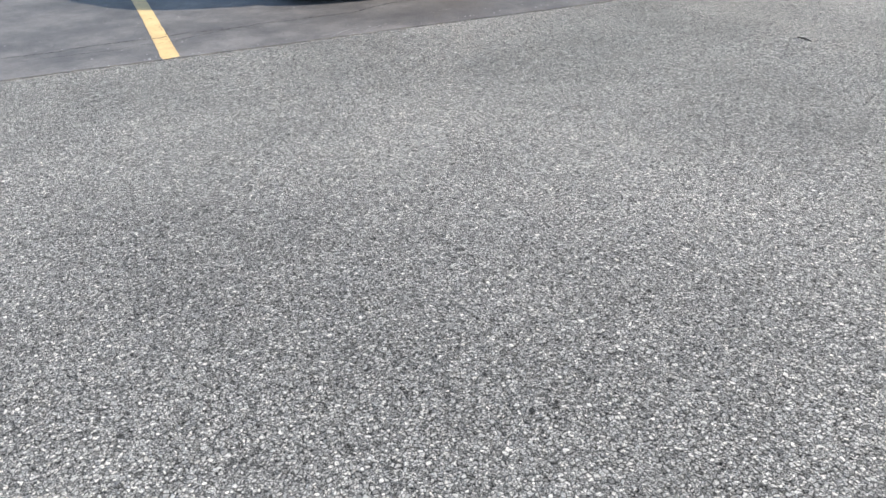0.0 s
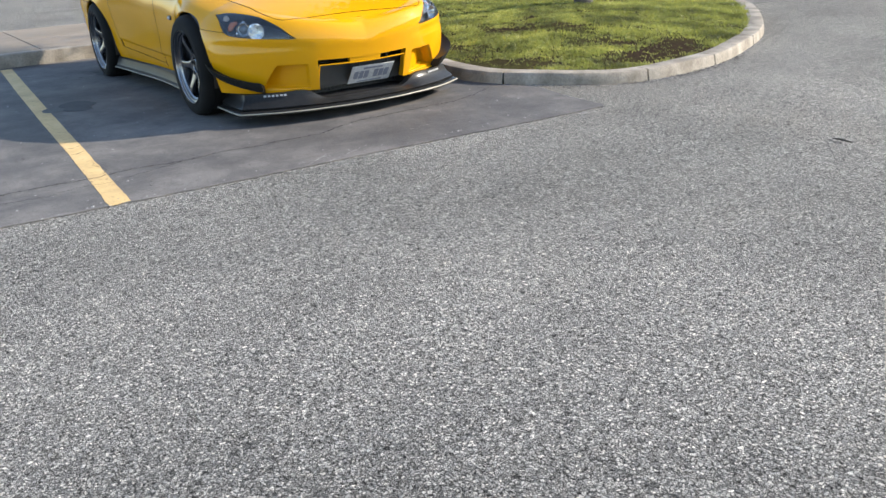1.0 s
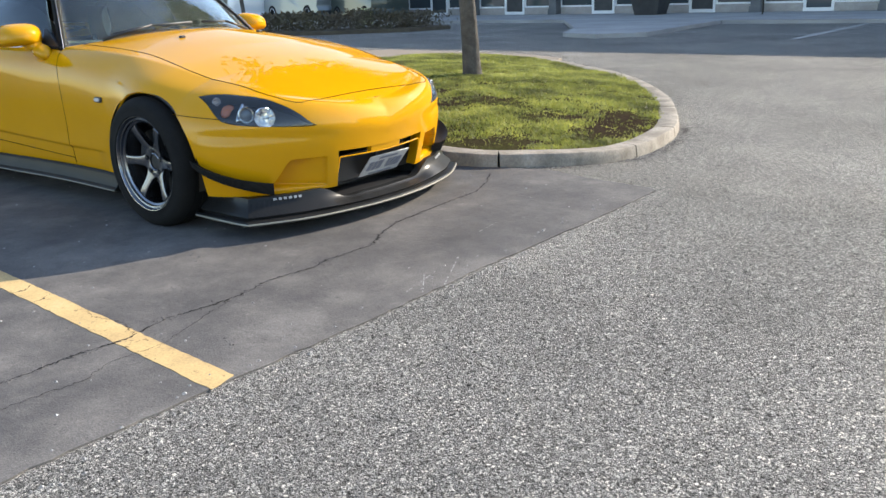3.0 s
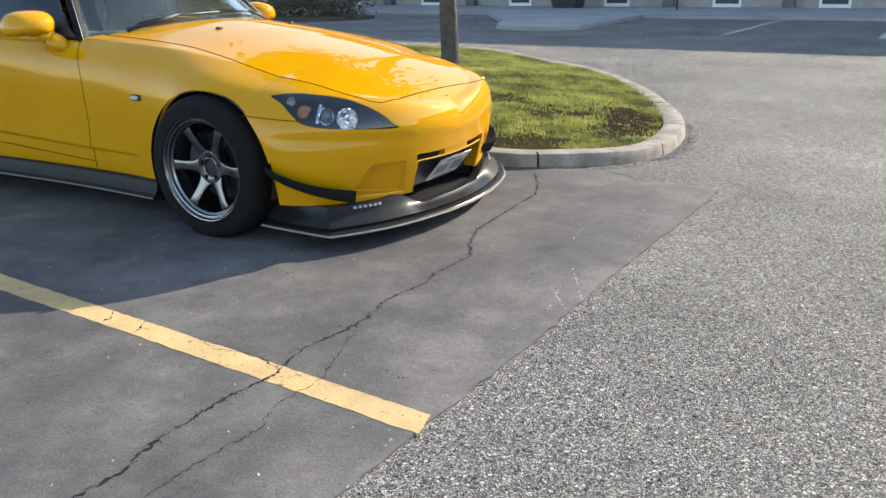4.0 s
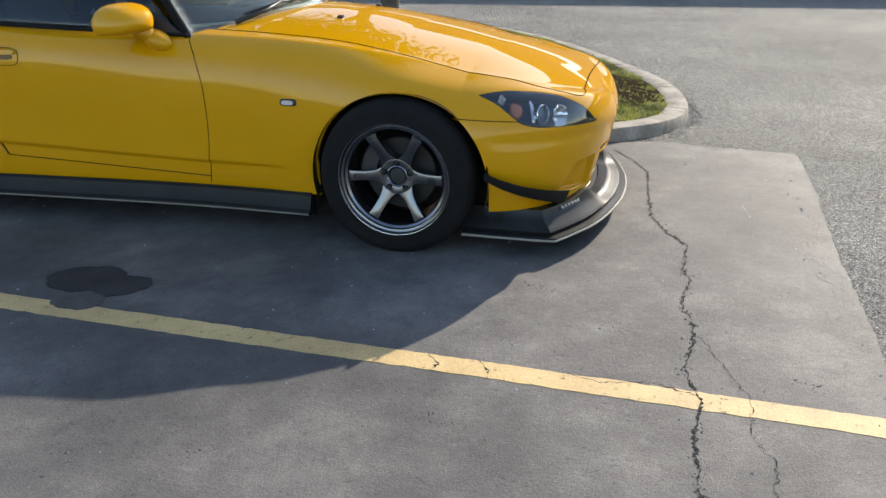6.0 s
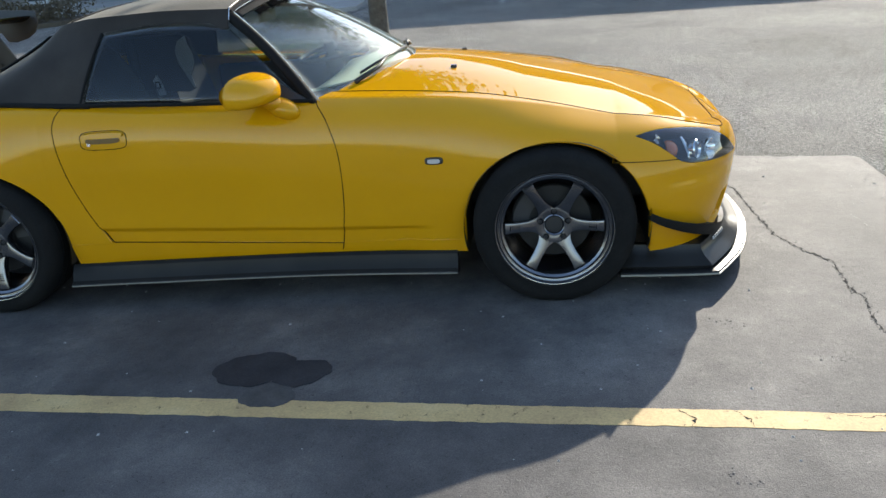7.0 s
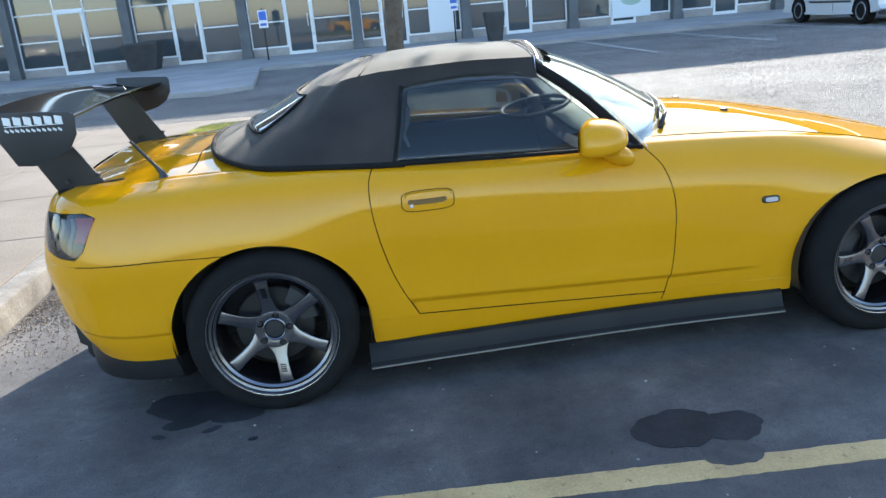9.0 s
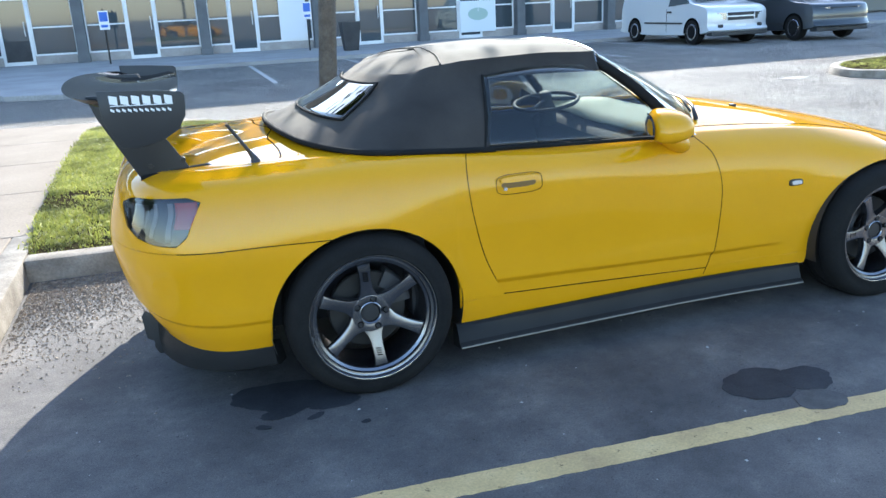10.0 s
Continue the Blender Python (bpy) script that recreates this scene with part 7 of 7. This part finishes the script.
        part("door_frame", bm, M_FRAME, dr)
        low = 0.80 if k in (4, 5, 6) else 0.12
        box("pane", (0.09, -0.02, low), (0.89, 0.0, 2.1), M_SHOPGLASS, dr)
        if low > 0.5:
            box("kick_panel", (0.09, -0.025, 0.12), (0.89, 0.005, low), M_PLANTER, dr)
        box("transom_pane", (0.0, -0.005, 2.26), (0.98, 0.015, 2.84), M_SHOPGLASS, dr)
        tube("door_handle", [(0.80, -0.06, 0.95), (0.80, -0.11, 1.0), (0.80, -0.11, 1.35), (0.80, -0.06, 1.40)], 0.014, M_FRAME, dr)


facade()


def planter(x, y, k=1.0, label="large dark square tapered planter before the shops"):
    t = thing("planter", label, "planter", at=(x, y, 0.1))
    bm = bmesh.new()
    add_loft(bm, [[Vector((sx * w * k, sy * w * k, z)) for sx, sy in ((-1, -1), (1, -1), (1, 1), (-1, 1))] for w, z in ((0.42, 0.0), (0.62, 0.86), (0.62, 0.92), (0.56, 0.92), (0.54, 0.80))], caps=True)
    part("pot", bm, M_PLANTER, t)


planter(-7.75, 25.6)
planter(4.05, 23.4, 0.5, "narrow dark square planter on the shop footway")


def parking_sign(x, y):
    t = thing("parking_sign", "blue and white parking sign on a thin grey post", "sign", at=(x, y, 0.1))
    tube("post", [(0, 0, 0), (0, 0, 1.68)], 0.028, M_DISC, t)
    box("plate", (-0.15, -0.035, 1.05), (0.15, -0.028, 1.62), mat("sign_white", (0.75, 0.76, 0.78), 0.4), t, 0.004)
    box("plate_bar", (-0.12, -0.040, 1.30), (0.12, -0.036, 1.58), mat("sign_blue", (0.03, 0.12, 0.5), 0.4), t)
    box("plate_bar", (-0.10, -0.040, 1.12), (0.10, -0.036, 1.20), bpy.data.materials["sign_blue"], t)


parking_sign(-3.5, 24.6)
parking_sign(2.98, 25.2)
film = box("window_film", (2.30, WALL_Y + 0.02, 0.44), (3.30, WALL_Y + 0.03, 2.84), mat("white_film", (0.72, 0.74, 0.76), 0.5), None)
tagged(film, "white film covering a pane of the shop front", "window film")
board = box("notice", (9.30, WALL_Y - 0.06, 0.32), (10.80, WALL_Y - 0.03, 1.50), mat("notice_white", (0.66, 0.70, 0.72), 0.5), None, 0.006)
tagged(board, "pale board with a green oval before the shop glass", "notice")
bm = bmesh.new()
add_prism(bm, [(10.05 + 0.42 * math.cos(a), 1.0 + 0.24 * math.sin(a)) for a in np.linspace(0, 2 * math.pi, 24, endpoint=False)], WALL_Y - 0.066, WALL_Y - 0.061, "y")
part("oval", bm, mat("notice_green", (0.35, 0.46, 0.40), 0.5), board)

# ---------------------------------------------------------------- parked vehicles far off


def vehicle(name, label, category, at, turn, length, width, prof, glass_prof, colour, wheel_r=0.33, wheels=(0.85, -0.85), dark_low=True, detail=True):
    """A closed vehicle from a side outline: body shell with tumblehome, windows, wheels, lamps."""
    v = thing(name, label, category, at=at)
    v.rotation_euler = (0, 0, radians(turn))
    paint = mat(name + "_paint", colour, 0.3, 0.2, Coat_Weight=0.8, Coat_Roughness=0.05)
    belt = 0.95
    def half(z):
        return width / 2 * (1.0 if z < belt else 1 - 0.16 * (z - belt) / 0.9)
    bm = bmesh.new()
    out = [(p.x, p.z) for p in smooth_line([(x, 0, z) for x, z in prof], 70, closed=True)]
    n = len(out)
    ys = (-1.0, -0.97, -0.88, -0.7, -0.35, 0.0, 0.35, 0.7, 0.88, 0.97, 1.0)
    rings = []
    for f in ys:
        k = 1.0 - 0.07 * abs(f) ** 4
        rings.append([Vector((x * k, f * half(z), z if abs(f) < 0.98 else 0.6 + (z - 0.6) * 0.97)) for x, z in out])
    add_loft(bm, rings)
    body = part("body", bm, paint, v, smooth=True, angle=45)
    for sd in (-1, 1):
        for g in glass_prof:
            bm = bmesh.new()
            vs = [Vector((x, sd * (half(z) + 0.004), z)) for x, z in g]
            add_loft(bm, [vs, [p + Vector((0, sd * 0.006, 0)) for p in vs]])
            part("side_window", bm, M_SHOPGLASS, v)
        if detail:
            for w in wheels:
                bm = bmesh.new()
                add_loft(bm, [[Vector((w + r * math.cos(t), sd * y, wheel_r + r * math.sin(t))) for t in np.linspace(0, 2 * math.pi, 28, endpoint=False)] for r, y in ((wheel_r * 0.7, width / 2 - 0.22), (wheel_r * 0.97, width / 2 - 0.21), (wheel_r, width / 2 - 0.17), (wheel_r, width / 2 - 0.03), (wheel_r * 0.95, width / 2 + 0.01), (wheel_r * 0.68, width / 2 + 0.012))])
                wl = part("wheel", bm, M_RUBBER, v, smooth=True, angle=40)
                bm = bmesh.new()
                add_loft(bm, [[Vector((w + r * math.cos(t), sd * y, wheel_r + r * math.sin(t))) for t in np.linspace(0, 2 * math.pi, 20, endpoint=False)] for r, y in ((wheel_r * 0.68, width / 2 + 0.008), (wheel_r * 0.64, width / 2 + 0.018), (wheel_r * 0.2, width / 2 - 0.005), (0.03, width / 2 + 0.01))])
                part("rim", bm, M_LIP, wl, smooth=True, angle=30)
    return v


VAN_PROF = [(2.42, 0.30), (2.50, 0.55), (2.46, 0.80), (2.30, 0.98), (1.75, 1.10), (1.15, 1.55), (0.75, 1.76), (-0.4, 1.83), (-1.9, 1.80), (-2.38, 1.66), (-2.48, 1.0), (-2.46, 0.45), (-2.38, 0.28), (0, 0.22)]
VAN_WIN = [[(1.55, 1.08), (1.12, 1.50), (0.45, 1.62), (0.35, 1.02)], [(0.25, 1.02), (0.32, 1.62), (-0.75, 1.66), (-0.8, 1.02)], [(-0.92, 1.04), (-0.88, 1.64), (-2.1, 1.58), (-2.2, 1.06)]]


def front_face(v, x, width, high=0.62):
    """Grille of two slots, lamps, bumper and plate on a blunt nose."""
    for z in (high + 0.02, high + 0.14):
        box("grille", (x - 0.06, -0.42, z), (x + 0.018, 0.42, z + 0.085), M_PLANTER, v, 0.01)
    for y in (-1, 1):
        bm = bmesh.new()
        add_loft(bm, [[Vector((x - dx, y * yy, z)) for dx, yy in ((-0.005, 0.46), (0.05, 0.70), (0.26, width / 2 - 0.02), (0.26, width / 2 - 0.10), (0.10, 0.46))] for z in (high + 0.04, high + 0.22)])
        part("headlight", bm, M_LIP, v)
        box("fog_lamp", (x - 0.05, y * 0.62 - 0.07, high - 0.17), (x + 0.01, y * 0.62 + 0.07, high - 0.08), M_PLANTER, v, 0.01)
    box("bumper", (x - 0.25, -width / 2 + 0.06, 0.24), (x + 0.01, width / 2 - 0.06, 0.36), M_PLANTER, v, 0.03)
    box("number_plate", (x + 0.012, -0.16, high - 0.20), (x + 0.024, 0.16, high - 0.09), M_FRAME, v)


def side_trim(v, y, x0, x1, z, seams, arches, r):
    """Rubbing strip, door seams, handles and dark wheel openings along one side."""
    sg = 1 if y > 0 else -1
    box("door_trim", (x0, min(y, y + 0.012 * sg), z), (x1, max(y, y + 0.012 * sg), z + 0.05), M_PLANTER, v)
    for sx in seams:
        box("door_seam", (sx, min(y, y + 0.004 * sg), 0.32), (sx + 0.012, max(y, y + 0.004 * sg), 0.98), M_GAP, v)
        box("door_handle", (sx + 0.06, min(y, y + 0.03 * sg), 0.86), (sx + 0.26, max(y, y + 0.03 * sg), 0.91), M_PLANTER, v, 0.008)
    for ax in arches:
        bm = bmesh.new()
        add_loft(bm, [[Vector((ax + q * math.cos(t), y + o * sg, r + q * math.sin(t))) for t in np.linspace(radians(-8), radians(188), 24)] for q, o in ((r * 0.6, 0.003), (r * 1.10, 0.004), (r * 1.15, 0.002), (r * 1.15, -0.02))], closed=False, caps=False)
        part("wheel_opening", bm, M_GAP, v, smooth=True)


def car_screen(v, pts, width):
    bm = bmesh.new()
    (x0, z0), (x1, z1) = pts
    vs = [Vector((x0 + 0.02, -width * 0.42, z0)), Vector((x0 + 0.02, width * 0.42, z0)), Vector((x1 + 0.03, width * 0.36, z1)), Vector((x1 + 0.03, -width * 0.36, z1))]
    add_loft(bm, [vs, [p + Vector((0.012, 0, 0.012)) for p in vs]])
    part("windscreen", bm, M_SHOPGLASS, v)


CARGO_PROF = [(2.32, 0.32), (2.42, 0.52), (2.42, 0.82), (2.34, 0.95), (2.1, 1.04), (1.42, 1.16), (1.0, 1.50), (0.66, 1.74), (-0.4, 1.83), (-1.9, 1.82), (-2.34, 1.72), (-2.45, 1.1), (-2.46, 0.45), (-2.38, 0.28), (0, 0.22)]
van = vehicle("van", "white cargo van parked in the shade near the shops", "van", (13.2, 17.8, 0), -91, 5.0, 1.9, CARGO_PROF, [[(1.38, 1.12), (0.98, 1.50), (0.45, 1.60), (0.35, 1.04)]], (0.62, 0.63, 0.64), 0.34, (1.56, -1.48))
front_face(van, 2.42, 1.9)
car_screen(van, ((1.46, 1.17), (0.72, 1.70)), 1.9)
side_trim(van, -0.955, -0.9, 1.1, 0.55, (0.28,), (1.56, -1.48), 0.34)
SUV_PROF = [(2.1, 0.32), (2.2, 0.55), (2.16, 0.85), (1.95, 0.98), (1.15, 1.08), (0.55, 1.52), (0.1, 1.63), (-1.2, 1.63), (-1.85, 1.45), (-2.1, 1.0), (-2.12, 0.5), (-2.05, 0.3), (0, 0.24)]
SUV_WIN = [[(0.95, 1.08), (0.5, 1.46), (-0.1, 1.52), (-0.15, 1.06)], [(-0.25, 1.06), (-0.2, 1.52), (-1.0, 1.50), (-1.1, 1.08)], [(-1.2, 1.10), (-1.12, 1.5), (-1.6, 1.4), (-1.75, 1.12)]]
suv = vehicle("suv", "dark grey crossover parked beside the white van", "car", (15.7, 16.5, 0), -91, 4.3, 1.82, SUV_PROF, SUV_WIN, (0.035, 0.04, 0.045), 0.34, (1.32, -1.3))
front_face(suv, 2.15, 1.82, 0.64)
side_trim(suv, -0.915, -0.95, 0.95, 0.42, (-0.2,), (1.32, -1.3), 0.34)
car_screen(suv, ((1.17, 1.10), (0.58, 1.50)), 1.82)
PICK_PROF = [(2.5, 0.4), (2.58, 0.7), (2.52, 1.0), (1.5, 1.12), (1.0, 1.62), (0.3, 1.75), (-0.5, 1.72), (-0.62, 1.15), (-2.5, 1.12), (-2.6, 0.7), (-2.5, 0.42), (0, 0.36)]
PICK_WIN = [[(1.3, 1.12), (0.98, 1.52), (0.35, 1.62), (0.3, 1.1)], [(0.2, 1.1), (0.22, 1.62), (-0.42, 1.6), (-0.45, 1.12)]]
v1 = vehicle("van", "pale silver minivan parked beyond the hedge", "van", (-29.8, 25.6, 0), 136, 4.8, 1.85, VAN_PROF, VAN_WIN, (0.66, 0.69, 0.76), 0.34, (1.5, -1.45))
car_screen(v1, ((1.80, 1.12), (1.16, 1.58)), 1.85)
v2 = vehicle("pickup_truck", "grey pickup truck parked before the shops", "truck", (-25.0, 25.0, 0), 168, 5.2, 1.9, PICK_PROF, PICK_WIN, (0.20, 0.23, 0.24), 0.38, (1.6, -1.6))
vehicle("suv", "dark green crossover parked before the shops", "car", (-20.4, 24.4, 0), 160, 4.3, 1.82, SUV_PROF, SUV_WIN, (0.03, 0.045, 0.04), 0.34, (1.32, -1.3))
vehicle("suv", "dark crossover parked far off before the shops", "car", (-36.5, 25.4, 0), 140, 4.3, 1.82, SUV_PROF, SUV_WIN, (0.02, 0.02, 0.025), 0.34, (1.32, -1.3))
v5 = vehicle("suv", "cream crossover parked beside the far footway", "car", (-19.8, 4.4, 0), 82, 4.3, 1.82, SUV_PROF, SUV_WIN, (0.62, 0.58, 0.48), 0.34, (1.32, -1.3))
side_trim(v5, -0.915, -0.95, 0.95, 0.48, (-0.2,), (1.32, -1.3), 0.34)
ub = thing("utility_box", "pale yellow utility box beside the hedge", "box", at=(-17.4, 21.0, 0))
box("cabinet", (-0.17, -0.13, 0.0), (0.17, 0.13, 0.55), mat("utility_yellow", (0.48, 0.50, 0.24), 0.5), ub, 0.015)
box("lid", (-0.19, -0.15, 0.55), (0.19, 0.15, 0.60), bpy.data.materials["utility_yellow"], ub, 0.012)


def hedge(pts, h, seed, label):
    rnd = random.Random(seed)
    verts, faces = [], []
    for (x0, y0), (x1, y1) in zip(pts, pts[1:]):
        L = math.dist((x0, y0), (x1, y1))
        for _ in range(int(L * 900)):
            f = rnd.random()
            bx, by = x0 + (x1 - x0) * f, y0 + (y1 - y0) * f
            top = h * (0.75 + 0.3 * noise.noise((bx * 0.8, by * 0.8, seed)))
            p = Vector((bx + rnd.gauss(0, 0.35), by + rnd.gauss(0, 0.35), top * rnd.random() ** 0.6))
            d = Vector((rnd.gauss(0, 1), rnd.gauss(0, 1), rnd.gauss(0, 1))).normalized()
            s = d.orthogonal().normalized() * rnd.uniform(0.016, 0.034)
            l = rnd.uniform(0.06, 0.13)
            i = len(verts)
            verts += [tuple(p - s * 0.3), tuple(p + d * l * 0.5 + s), tuple(p + d * l), tuple(p + d * l * 0.5 - s)]
            faces.append((i, i + 1, i + 2, i + 3))
    return tagged(obj_from("hedge", verts, faces, M_HEDGE), label, "hedge", kind="stuff")


M_HEDGE = mottled("hedge_leaves", (0.085, 0.064, 0.042), (0.095, 0.082, 0.042), 0.8, 1.2, 25.0, 0.1, 0.002)
hedge([(-21.0, 12.2), (-16.2, 13.6), (-13.3, 14.8), (-11.7, 16.4), (-11.4, 17.4)], 0.78, 3, "low brown-green hedge beside the car park")
bm = bmesh.new()
add_prism(bm, [(-40, 7.6), (-21.0, 11.4), (-16.0, 12.9), (-12.9, 14.1), (-11.1, 16.0), (-10.8, 17.6), (-11.6, 18.0), (-13.8, 15.8), (-16.4, 14.5), (-21.3, 13.1), (-40, 9.4)], 0.0, 0.11)
tagged(part("island_soil", bm, M_SOIL), "brown planting bed under the hedge", "soil", kind="structure")
